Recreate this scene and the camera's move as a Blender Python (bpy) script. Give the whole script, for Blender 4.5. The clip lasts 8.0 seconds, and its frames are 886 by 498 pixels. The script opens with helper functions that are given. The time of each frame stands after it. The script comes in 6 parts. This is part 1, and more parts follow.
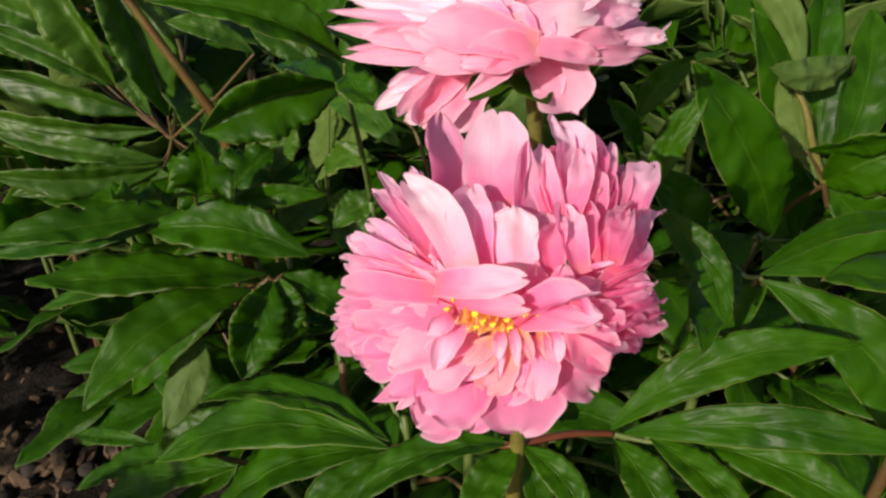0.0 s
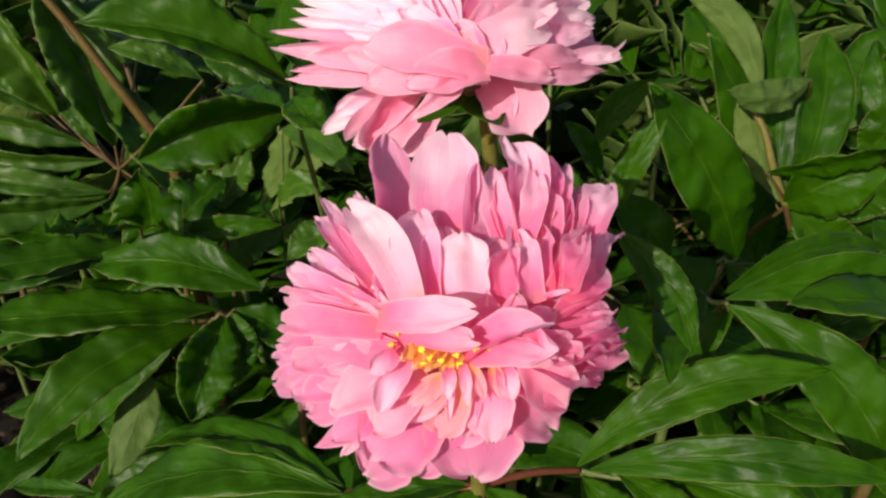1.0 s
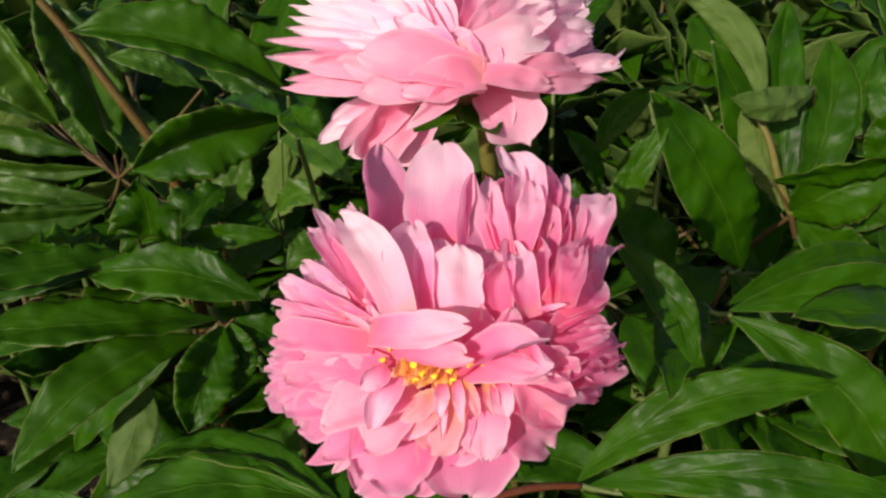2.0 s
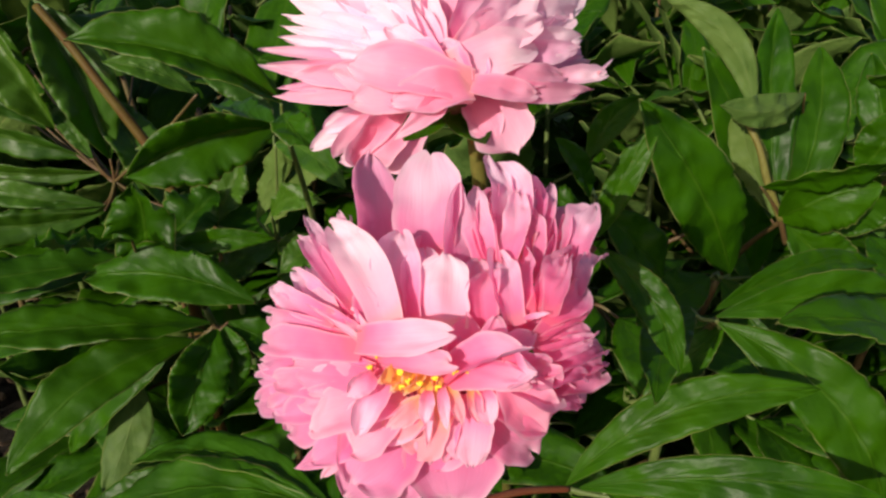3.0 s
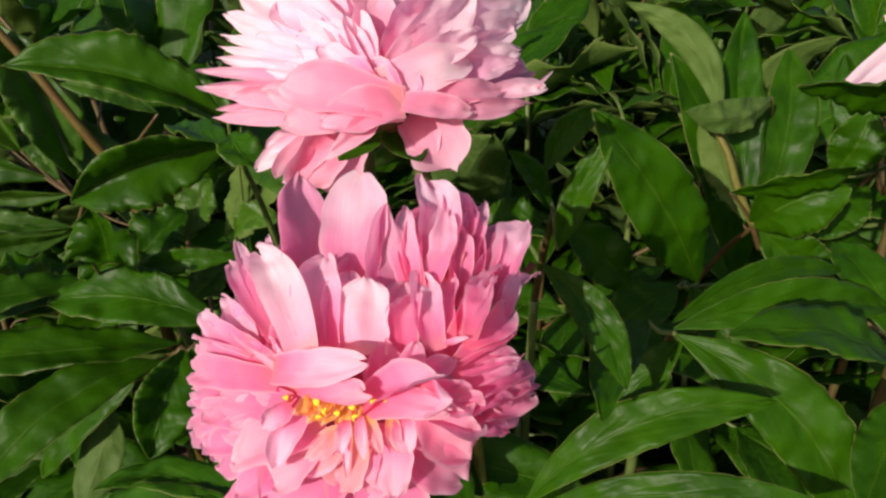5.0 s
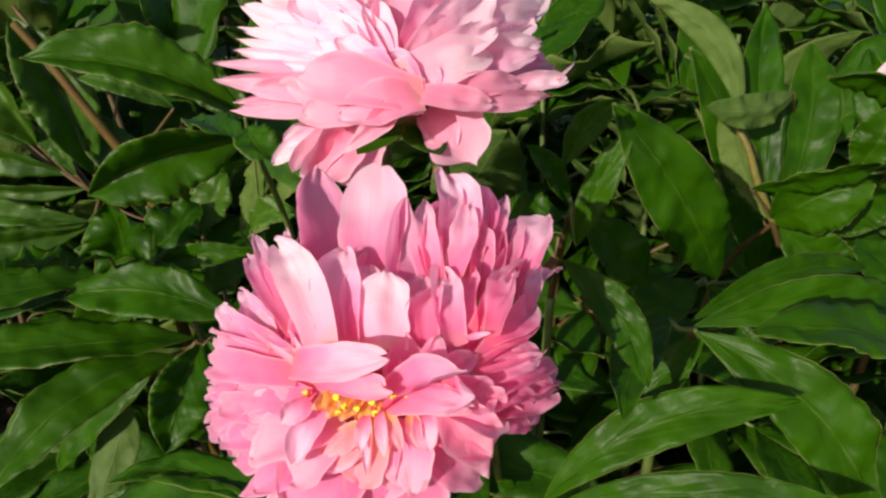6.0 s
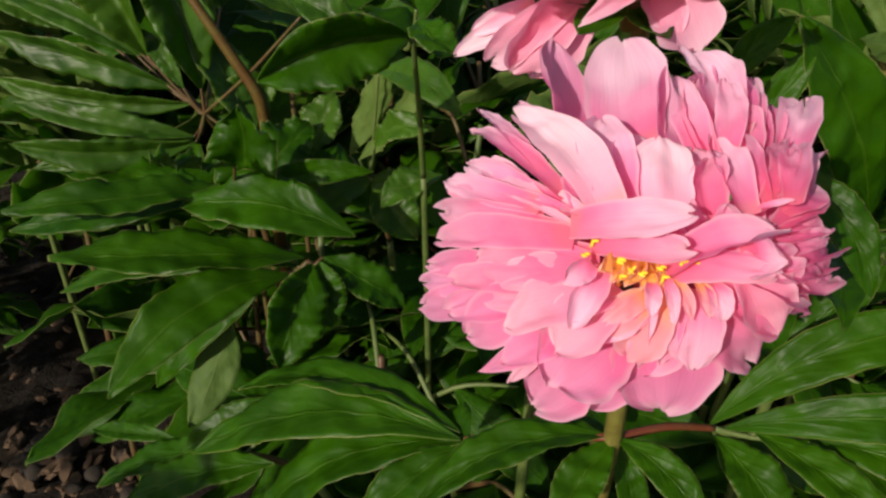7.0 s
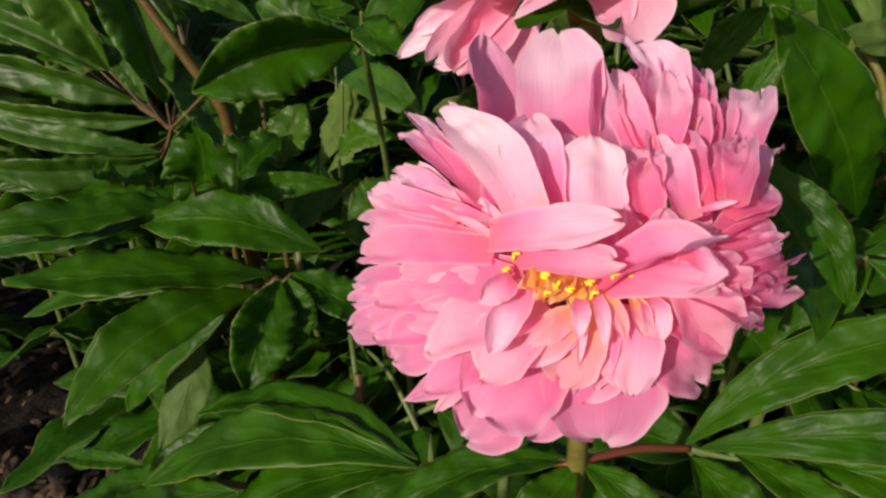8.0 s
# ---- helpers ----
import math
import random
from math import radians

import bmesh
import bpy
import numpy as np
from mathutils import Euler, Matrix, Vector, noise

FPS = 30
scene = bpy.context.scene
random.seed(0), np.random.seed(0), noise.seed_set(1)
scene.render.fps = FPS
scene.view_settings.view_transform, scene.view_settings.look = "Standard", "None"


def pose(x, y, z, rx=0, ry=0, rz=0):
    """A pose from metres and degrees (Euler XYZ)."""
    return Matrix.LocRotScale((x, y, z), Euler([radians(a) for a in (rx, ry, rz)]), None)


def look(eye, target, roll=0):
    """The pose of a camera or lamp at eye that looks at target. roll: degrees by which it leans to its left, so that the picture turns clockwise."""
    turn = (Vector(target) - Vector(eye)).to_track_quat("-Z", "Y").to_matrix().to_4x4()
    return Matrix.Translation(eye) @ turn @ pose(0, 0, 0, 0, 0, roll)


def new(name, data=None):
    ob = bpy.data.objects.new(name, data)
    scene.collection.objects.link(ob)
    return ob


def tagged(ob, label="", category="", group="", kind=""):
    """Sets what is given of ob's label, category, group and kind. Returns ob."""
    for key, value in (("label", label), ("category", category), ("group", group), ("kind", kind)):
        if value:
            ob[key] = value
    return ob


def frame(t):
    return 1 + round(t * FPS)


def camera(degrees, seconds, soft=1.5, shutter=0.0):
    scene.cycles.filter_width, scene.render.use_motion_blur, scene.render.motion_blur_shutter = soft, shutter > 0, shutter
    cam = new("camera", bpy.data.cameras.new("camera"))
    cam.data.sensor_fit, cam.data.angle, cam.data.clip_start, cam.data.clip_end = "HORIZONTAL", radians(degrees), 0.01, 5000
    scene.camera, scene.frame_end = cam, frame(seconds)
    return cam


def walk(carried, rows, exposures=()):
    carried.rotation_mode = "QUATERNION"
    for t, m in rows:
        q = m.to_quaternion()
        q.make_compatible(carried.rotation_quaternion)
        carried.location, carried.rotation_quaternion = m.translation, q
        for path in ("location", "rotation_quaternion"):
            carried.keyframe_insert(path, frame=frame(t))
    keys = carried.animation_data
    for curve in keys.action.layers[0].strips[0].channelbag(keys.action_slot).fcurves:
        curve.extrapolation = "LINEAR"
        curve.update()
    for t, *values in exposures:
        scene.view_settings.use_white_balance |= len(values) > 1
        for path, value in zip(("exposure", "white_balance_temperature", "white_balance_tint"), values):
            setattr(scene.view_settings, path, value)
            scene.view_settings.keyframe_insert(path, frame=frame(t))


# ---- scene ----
cam = camera(66.0, 8.0, soft=2.4)
PATH = [
    (0, 0, 0, 0.88, 60, -0, 0),
    (0.2, -0.0051, 0.0031, 0.8797, 61.6, -1.06, -1.05),
    (0.5, 0.004, 0.0091, 0.8754, 62.56, -0.79, -2.59),
    (1, 0.0088, 0.0144, 0.8716, 62.5, -0.24, -2.6),
    (1.5, 0.0086, 0.017, 0.871, 62.35, -0.1, -2.17),
    (2, 0.0128, 0.0194, 0.8708, 63.11, -0.03, -2.18),
    (3.5, 0.0163, 0.014, 0.8764, 63.27, -0.41, -2.35),
    (4, 0.0128, 0.0118, 0.8753, 63.54, -0.7, -2.02),
    (4.5, 0.0262, 0.0122, 0.8781, 63.76, -0.12, -2.18),
    (4.7, 0.0339, 0.017, 0.8778, 63.7, 0.44, -2.56),
    (5.8, 0.0498, 0.0256, 0.8761, 64.15, 2.13, -2.47),
    (6, 0.0395, 0.025, 0.8749, 63.53, 1.34, -1.73),
    (6.2, 0.0229, 0.0247, 0.8641, 63.06, 0.19, -1.04),
    (6.5, -0.0017, 0.0245, 0.8591, 61.66, -0.55, 0.07),
    (6.8, -0.0219, 0.0239, 0.8499, 60.8, -1.17, 1),
    (7, -0.037, 0.0226, 0.8404, 61.25, -0.76, 0.64),
    (7.2, -0.0413, 0.0235, 0.8315, 60.71, -0.7, 0.72),
    (7.5, -0.0309, 0.0278, 0.8276, 60.91, -0.21, 0.62),
    (7.7, -0.0218, 0.0316, 0.8328, 60.9, 0.14, -0.28),
    (8, -0.011, 0.041, 0.8324, 62.07, 0.95, 0.66),
]
EXPOSURES = [(0.0, 0.32, 7100, 13), (1.0, 0.29, 7100, 13), (2.0, 0.23, 7100, 13), (3.5, 0.37, 7100, 13), (4.5, 0.29, 7100, 13), (6.0, 0.37, 7100, 13), (6.5, 0.18, 7100, 13), (7.0, 0.12, 7100, 13), (7.5, 0.10, 7100, 13), (8.0, 0.14, 7100, 13)]
walk(cam, [(t, pose(*place)) for t, *place in PATH], EXPOSURES)
SKY_STRENGTH, SUN_STRENGTH = 0.095, 4.0

SUN = Vector((-0.539, -0.742, 0.399)).normalized()
world = bpy.data.worlds.new("world")
world.use_nodes = True
scene.world = world
sky = world.node_tree.nodes.new("ShaderNodeTexSky")
sky.sky_type, sky.sun_disc = "NISHITA", False
sky.dust_density, sky.ozone_density = 1.6, 0.9
sky.sun_elevation, sky.sun_rotation = math.asin(SUN.z), math.atan2(SUN.x, SUN.y)
world.node_tree.links.new(sky.outputs[0], world.node_tree.nodes["Background"].inputs[0])
world.node_tree.nodes["Background"].inputs[1].default_value = SKY_STRENGTH
sun = new("sun", bpy.data.lights.new("sun", "SUN"))
sun.data.energy, sun.data.angle, sun.data.color = SUN_STRENGTH, radians(0.6), (1.0, 0.94, 0.85)
sun.matrix_world = look(SUN * 10, (0, 0, 0))


# ---- materials ----
class Nodes:
    """A small wrapper round a node tree."""

    def __init__(self, name):
        self.mat = bpy.data.materials.new(name)
        self.mat.use_nodes = True
        self.tree = self.mat.node_tree
        self.tree.nodes.clear()
        self.out = self.add("OutputMaterial")

    def add(self, kind, **values):
        node = self.tree.nodes.new("ShaderNode" + kind)
        for key, value in values.items():
            setattr(node, key, value)
        return node

    def put(self, socket, value):
        if isinstance(value, bpy.types.NodeSocket):
            self.tree.links.new(value, socket)
        else:
            socket.default_value = value

    def math(self, op, a, b=0.0, clamp=False):
        node = self.add("Math", operation=op, use_clamp=clamp)
        self.put(node.inputs[0], a), self.put(node.inputs[1], b)
        return node.outputs[0]

    def step(self, value, low, high, a=0.0, b=1.0):
        node = self.add("MapRange", interpolation_type="SMOOTHSTEP")
        for socket, v in zip(node.inputs, (value, low, high, a, b)):
            self.put(socket, v)
        return node.outputs[0]

    def mix(self, factor, a, b):
        node = self.add("Mix", data_type="RGBA")
        self.put(node.inputs[0], factor), self.put(node.inputs[6], a), self.put(node.inputs[7], b)
        return node.outputs[2]

    def noise(self, vector, scale, detail=3.0, rough=0.55):
        node = self.add("TexNoise")
        self.put(node.inputs["Vector"], vector)
        self.put(node.inputs["Scale"], scale), self.put(node.inputs["Detail"], detail), self.put(node.inputs["Roughness"], rough)
        return node.outputs[0]

    def bump(self, height, strength, distance):
        node = self.add("Bump")
        self.put(node.inputs["Height"], height), self.put(node.inputs["Strength"], strength), self.put(node.inputs["Distance"], distance)
        return node.outputs[0]

    def coords(self):
        tc = self.add("TexCoord")
        sep = self.add("SeparateXYZ")
        self.put(sep.inputs[0], tc.outputs["UV"])
        return tc, sep.outputs[0], sep.outputs[1]

    def principled(self, color, rough, normal=None, specular=0.5, **more):
        node = self.add("BsdfPrincipled")
        self.put(node.inputs["Base Color"], color), self.put(node.inputs["Roughness"], rough)
        self.put(node.inputs["Specular IOR Level"], specular)
        if normal is not None:
            self.put(node.inputs["Normal"], normal)
        return node.outputs[0]

    def thin(self, front, color, share, normal=None):
        """Lets light through a thin sheet."""
        tr, mix = self.add("BsdfTranslucent"), self.add("MixShader")
        self.put(tr.inputs[0], color)
        if normal is not None:
            self.put(tr.inputs["Normal"], normal)
        self.put(mix.inputs[0], share), self.put(mix.inputs[1], front), self.put(mix.inputs[2], tr.outputs[0])
        return mix.outputs[0]

    def done(self, shader):
        self.tree.links.new(shader, self.out.inputs[0])
        return self.mat


def leaf_material(name, dark, light, vein, edge, through_color, share, rough, specular):
    n = Nodes(name)
    tc, u, v = n.coords()
    rnd = n.add("ObjectInfo").outputs["Random"]
    off = n.math("ABSOLUTE", n.math("SUBTRACT", u, 0.5))
    midrib = n.step(off, 0.008, 0.03, 1.0, 0.0)
    # side veins curve towards the tip
    sway = n.noise(tc.outputs["Object"], 22.0, 2.0)
    along = n.math("SUBTRACT", n.math("MULTIPLY", v, 5.0), n.math("MULTIPLY", n.math("POWER", off, 0.75), 3.6))
    along = n.math("ADD", along, n.math("ADD", n.math("MULTIPLY", sway, 1.1), n.math("MULTIPLY", n.math("SIGN", n.math("SUBTRACT", u, 0.5)), 0.23)))
    wave = n.math("ABSOLUTE", n.math("SUBTRACT", n.math("FRACT", along), 0.5))
    side = n.math("MULTIPLY", n.step(wave, 0.0, 0.05, 1.0, 0.0), n.step(off, 0.30, 0.44, 0.5, 0.0))
    net = n.noise(tc.outputs["Object"], 380.0, 2.0)
    cloud = n.noise(tc.outputs["Object"], 38.0, 4.0)
    color = n.mix(n.step(cloud, 0.3, 0.7), dark, light)
    color = n.mix(n.math("MULTIPLY", rnd, 0.38), color, (light[0] * 1.5, light[1] * 1.2, light[2] * 0.8, 1))
    color = n.mix(n.math("MULTIPLY", side, 0.18), color, vein)
    color = n.mix(n.math("MULTIPLY", midrib, 0.30), color, vein)
    rim = n.math("ADD", n.step(off, 0.480, 0.496), n.step(v, 0.988, 0.998), True)
    color = n.mix(n.math("MULTIPLY", n.math("MULTIPLY", rim, n.step(sway, 0.30, 0.55)), 0.45), color, edge)
    quilt = n.math("MULTIPLY", n.math("MULTIPLY", n.step(wave, 0.0, 0.30), n.step(off, 0.46, 0.10)), 0.22)
    height = n.math("ADD", quilt, n.math("ADD", n.math("MULTIPLY", net, 0.25), n.math("MULTIPLY", cloud, 0.35)))
    normal = n.bump(n.math("SUBTRACT", height, n.math("MULTIPLY", midrib, 0.35)), 0.6, 0.0012)
    gloss = n.math("ADD", n.math("MULTIPLY", cloud, 0.16), rough)
    front = n.principled(color, gloss, normal, specular)
    return n.done(n.thin(front, through_color, share, normal))


def petal_material(name, pale, pink, deep, claw, share, flush=0.16, white=(0.45, 1.05), tint=0.35):
    n = Nodes(name)
    tc, u, v = n.coords()
    rnd = n.add("ObjectInfo").outputs["Random"]
    stretch = n.add("Mapping")
    n.put(stretch.inputs["Vector"], tc.outputs["UV"])
    stretch.inputs["Scale"].default_value = (34.0, 1.3, 1.0)
    streak = n.noise(stretch.outputs[0], 1.0, 3.0)
    cloud = n.noise(tc.outputs["Object"], 55.0, 3.0)
    blush = n.noise(tc.outputs["Object"], 28.0, 2.0)
    color = n.mix(n.step(n.math("ADD", v, n.math("MULTIPLY", n.math("SUBTRACT", blush, 0.5), 0.9)), *white), pink, pale)
    color = n.mix(n.step(n.math("ADD", v, n.math("MULTIPLY", blush, 0.3)), 0.15, 0.80, 0.85, 0.0), color, deep)
    color = n.mix(n.math("MULTIPLY", n.step(streak, 0.38, 0.72), 0.27), color, deep)
    color = n.mix(n.math("MULTIPLY", n.step(cloud, 0.45, 0.75), 0.22), color, pale)
    color = n.mix(n.math("MULTIPLY", rnd, tint), color, deep)
    color = n.mix(n.step(n.math("ADD", v, n.math("MULTIPLY", n.math("SUBTRACT", blush, 0.5), 0.3)), 0.05, flush, 0.85, 0.0), color, claw)
    off = n.math("ABSOLUTE", n.math("SUBTRACT", u, 0.5))
    # pale rim: partly petal colour, partly light on the edges put into it
    rim = n.math("MAXIMUM", n.step(off, 0.40, 0.495), n.step(v, 0.88, 0.99))
    color = n.mix(n.math("MULTIPLY", rim, 0.5), color, (0.95, 0.70, 0.80, 1))
    normal = n.bump(n.math("ADD", n.math("MULTIPLY", streak, 0.8), n.math("MULTIPLY", cloud, 1.0)), 0.3, 0.0008)
    front = n.principled(color, 0.62, normal, 0.16)
    return n.done(n.thin(front, n.mix(0.5, color, (1.0, 0.32, 0.58, 1)), share, normal))


LEAF_TOP = leaf_material("leaf_top", (0.010, 0.048, 0.0008, 1), (0.026, 0.100, 0.0012, 1), (0.075, 0.16, 0.012, 1), (0.42, 0.40, 0.15, 1), (0.11, 0.42, 0.002, 1), 0.31, 0.35, 0.19)
LEAF_UNDER = leaf_material("leaf_underside", (0.052, 0.112, 0.024, 1), (0.095, 0.165, 0.042, 1), (0.14, 0.20, 0.06, 1), (0.30, 0.24, 0.10, 1), (0.17, 0.38, 0.03, 1), 0.28, 0.5, 0.15)
# paler copy of the leaf top for the left leaves, their sheen put into the colour
LEAF_SHEEN = leaf_material("leaf_sheen", (0.018, 0.062, 0.004, 1), (0.044, 0.125, 0.009, 1), (0.11, 0.19, 0.03, 1), (0.36, 0.34, 0.14, 1), (0.15, 0.42, 0.01, 1), 0.31, 0.36, 0.30)
PETAL_PINK = petal_material("petal_pink", (0.96, 0.59, 0.80, 1), (0.94, 0.31, 0.58, 1), (0.90, 0.16, 0.35, 1), (0.90, 0.22, 0.34, 1), 0.54)
# inner petals are paler; their sunlit white is put into the colour too
PETAL_INNER_LIT = petal_material("petal_inner_lit", (0.97, 0.71, 0.90, 1), (0.96, 0.41, 0.69, 1), (0.92, 0.18, 0.40, 1), (0.92, 0.28, 0.38, 1), 0.50, white=(0.30, 0.90), tint=0.20)
# outer petals are deeper pink; the shade on them is also put into this colour
PETAL_GUARD_SHADE = petal_material("petal_guard_shade", (0.93, 0.45, 0.72, 1), (0.91, 0.26, 0.55, 1), (0.86, 0.18, 0.38, 1), (0.90, 0.25, 0.36, 1), 0.54)
PETAL_HEART = petal_material("petal_heart", (0.96, 0.54, 0.68, 1), (0.95, 0.38, 0.50, 1), (0.95, 0.42, 0.36, 1), (0.97, 0.58, 0.16, 1), 0.52, 0.50)
# sunlit petals pale, shaded skirt pinker: the light is put into these two colours
PETAL_PALE = petal_material("petal_pale", (0.96, 0.79, 0.89, 1), (0.96, 0.64, 0.79, 1), (0.95, 0.44, 0.64, 1), (0.94, 0.45, 0.46, 1), 0.42, white=(0.25, 0.85), tint=0.2)
PETAL_SKIRT = petal_material("petal_skirt", (0.96, 0.60, 0.75, 1), (0.95, 0.42, 0.61, 1), (0.92, 0.28, 0.48, 1), (0.92, 0.42, 0.46, 1), 0.48)
STAMINODE = petal_material("staminode", (0.97, 0.66, 0.20, 1), (0.97, 0.55, 0.08, 1), (0.96, 0.42, 0.05, 1), (0.95, 0.42, 0.04, 1), 0.5)


def plain_material(name, a, b, rough, scale, depth=0.0006, specular=0.4):
    n = Nodes(name)
    tc = n.add("TexCoord")
    cloud = n.noise(tc.outputs["Object"], scale, 4.0)
    fine = n.noise(tc.outputs["Object"], scale * 9, 3.0)
    rnd = n.add("ObjectInfo").outputs["Random"]
    color = n.mix(n.step(cloud, 0.3, 0.7), a, b)
    color = n.mix(n.math("MULTIPLY", n.step(fine, 0.45, 0.7), 0.4), color, (a[0] * 0.6, a[1] * 0.6, a[2] * 0.6, 1))
    color = n.mix(n.math("MULTIPLY", rnd, 0.3), color, b)
    return n.done(n.principled(color, rough, n.bump(n.math("ADD", cloud, n.math("MULTIPLY", fine, 0.5)), 0.5, depth), specular))


STEM_GREEN = plain_material("stem_green", (0.06, 0.10, 0.022, 1), (0.10, 0.14, 0.036, 1), 0.5, 60)
STEM_RED = plain_material("stem_red", (0.085, 0.034, 0.016, 1), (0.085, 0.07, 0.022, 1), 0.5, 45)
STEM_OLIVE = plain_material("stem_olive", (0.12, 0.10, 0.020, 1), (0.15, 0.15, 0.035, 1), 0.5, 45)
STEM_BROWN = plain_material("stem_brown", (0.075, 0.034, 0.009, 1), (0.085, 0.066, 0.013, 1), 0.6, 45, 0.0006, 0.15)
PETIOLE = plain_material("petiole", (0.16, 0.028, 0.016, 1), (0.15, 0.06, 0.025, 1), 0.4, 70)
CALYX = plain_material("calyx", (0.16, 0.06, 0.035, 1), (0.14, 0.17, 0.05, 1), 0.5, 90)
ANTHER = plain_material("anther", (0.86, 0.46, 0.02, 1), (0.94, 0.64, 0.05, 1), 0.6, 300, 0.0003)
FILAMENT = plain_material("filament", (0.90, 0.45, 0.06, 1), (0.92, 0.62, 0.20, 1), 0.5, 200, 0.0003)
WOOD_CHIP = plain_material("wood_chip", (0.03, 0.02, 0.012, 1), (0.20, 0.13, 0.08, 1), 0.8, 70, 0.002, 0.2)
STONE = plain_material("stone", (0.02, 0.017, 0.014, 1), (0.06, 0.05, 0.04, 1), 0.85, 60, 0.002, 0.2)


def soil_material():
    n = Nodes("soil")
    tc = n.add("TexCoord")
    big, mid, fine = (n.noise(tc.outputs["Object"], s, 5.0, 0.65) for s in (6.0, 45.0, 260.0))
    color = n.mix(n.step(mid, 0.35, 0.65), (0.006, 0.005, 0.0035, 1), (0.022, 0.016, 0.011, 1))
    color = n.mix(n.math("MULTIPLY", n.step(fine, 0.5, 0.7), 0.5), color, (0.075, 0.058, 0.042, 1))
    # far off, beyond the bed, grass takes over
    dist = n.add("VectorMath", operation="LENGTH")
    n.put(dist.inputs[0], tc.outputs["Object"])
    grass = n.step(n.math("ADD", dist.outputs["Value"], n.math("MULTIPLY", big, 1.2)), 3.2, 4.0)
    color = n.mix(grass, color, n.mix(n.step(mid, 0.3, 0.7), (0.05, 0.10, 0.02, 1), (0.10, 0.17, 0.04, 1)))
    height = n.math("ADD", mid, n.math("MULTIPLY", fine, 0.4))
    return n.done(n.principled(color, 0.9, n.bump(height, 1.0, 0.012), 0.2))


SOIL = soil_material()


# ---- shapes ----
def link(name, mesh, parent=None, label=""):
    ob = new(name, mesh)
    if parent is not None:
        ob.parent = parent
    return tagged(ob, label) if label else ob


def thing(name, x, y, label, category, group=""):
    ob = tagged(new(name), label, category, group)
    ob.location = (x, y, 0)
    return ob


def place_of(ob):
    """The place of an object whose parents are only shifted, never turned."""
    spot = ob.location.copy()
    while ob.parent is not None:
        ob = ob.parent
        spot += ob.location
    return spot


def sheet_mesh(name, verts, faces, uvs, materials, kinds=None):
    mesh = bpy.data.meshes.new(name)
    mesh.from_pydata([tuple(v) for v in verts], [], faces)
    layer = mesh.uv_layers.new(name="UVMap")
    index = np.empty(len(mesh.loops), dtype=np.int32)
    mesh.loops.foreach_get("vertex_index", index)
    layer.data.foreach_set("uv", np.asarray(uvs, dtype=np.float32)[index].ravel())
    for m in materials:
        mesh.materials.append(m)
    mesh.polygons.foreach_set("use_smooth", np.ones(len(mesh.polygons), dtype=bool))
    if kinds is not None:
        mesh.polygons.foreach_set("material_index", np.asarray(kinds, dtype=np.int32))
    mesh.update()
    return mesh


def grid_faces(nv, nu, start=0, flip=False):
    out = []
    for i in range(nv - 1):
        for j in range(nu - 1):
            a = start + i * nu + j
            quad = (a, a + 1, a + nu + 1, a + nu)
            out.append(quad[::-1] if flip else quad)
    return out


def grid_triangles(nv, nu, start=0, flip=False):
    """Both sides of a blade split along the same diagonals, so that they never cross."""
    out = []
    for i in range(nv - 1):
        for j in range(nu - 1):
            a = start + i * nu + j
            for tri in ((a, a + 1, a + nu + 1), (a, a + nu + 1, a + nu)):
                out.append(tri[::-1] if flip else tri)
    return out


def frame_of(way, face):
    """Length, direction, side and normal of a blade that runs along way and faces face."""
    length = way.length
    ahead = way / length
    normal = (Vector(face) - ahead * ahead.dot(Vector(face))).normalized()
    return length, ahead, ahead.cross(normal), normal


def leaflet_mesh(way, face, width, arch, sway, fold, wave, seed, top, nv=42, nu=11):
    """A lance-shaped leaflet: folded along its midrib, wavy at the margin, paler beneath."""
    rng = random.Random(seed)
    length, ahead, side, normal = frame_of(Vector(way), face)
    p1, p2, f1, f2 = rng.uniform(0, 6), rng.uniform(0, 6), rng.uniform(2.2, 3.6), rng.uniform(2.2, 3.6)
    twist, tip = rng.uniform(-0.25, 0.25), rng.uniform(-0.06, 0.10)
    verts, uvs = [], []
    v = np.linspace(0, 1, nv)
    profile = (v + 0.01) ** 0.98 * (1.004 - v) ** 0.88
    profile /= profile.max()
    for layer in (0.5, -0.5):
        for i in range(nv):
            t = v[i]
            bow = 4 * t * (1 - t)
            spine = ahead * (length * t) + normal * (length * (arch * bow - tip * t**3 * 0.6)) + side * (length * sway * bow)
            half = width * 0.5 * profile[i]
            c, s = math.cos(twist * (t - 0.3)), math.sin(twist * (t - 0.3))
            across, up = side * c + normal * s, normal * c - side * s
            for j in range(nu):
                u = 2 * j / (nu - 1) - 1
                # margin wobble
                edge = math.sin(6.283 * (f1 if u > 0 else f2) * t + (p1 if u > 0 else p2))
                edge2 = math.sin(6.283 * 3.7 * (f1 if u > 0 else f2) * t + 1.7 * (p2 if u > 0 else p1))
                ruck = 0.3 + 0.9 * abs(noise.noise((t * 5 + (3 if u > 0 else 0), seed * 0.7, 1.3)))
                lift = fold * abs(u) * half * 2 - fold * half * u * u * 0.7 + wave * width * 1.9 * (u * u * 0.85 * edge + u**4 * 0.75 * edge2 * ruck) * min(1, 5 * t) * profile[i] ** 0.5
                grow = 1 + 0.032 * edge2 * ruck * abs(u)
                lift += 0.075 * width * noise.noise((u * 1.5, t * length / width * 2.6, seed * 3.7)) * min(1, 4 * t) + 0.03 * width * noise.noise((u * 4, t * length / width * 7, seed * 1.9)) * min(1, 4 * t)
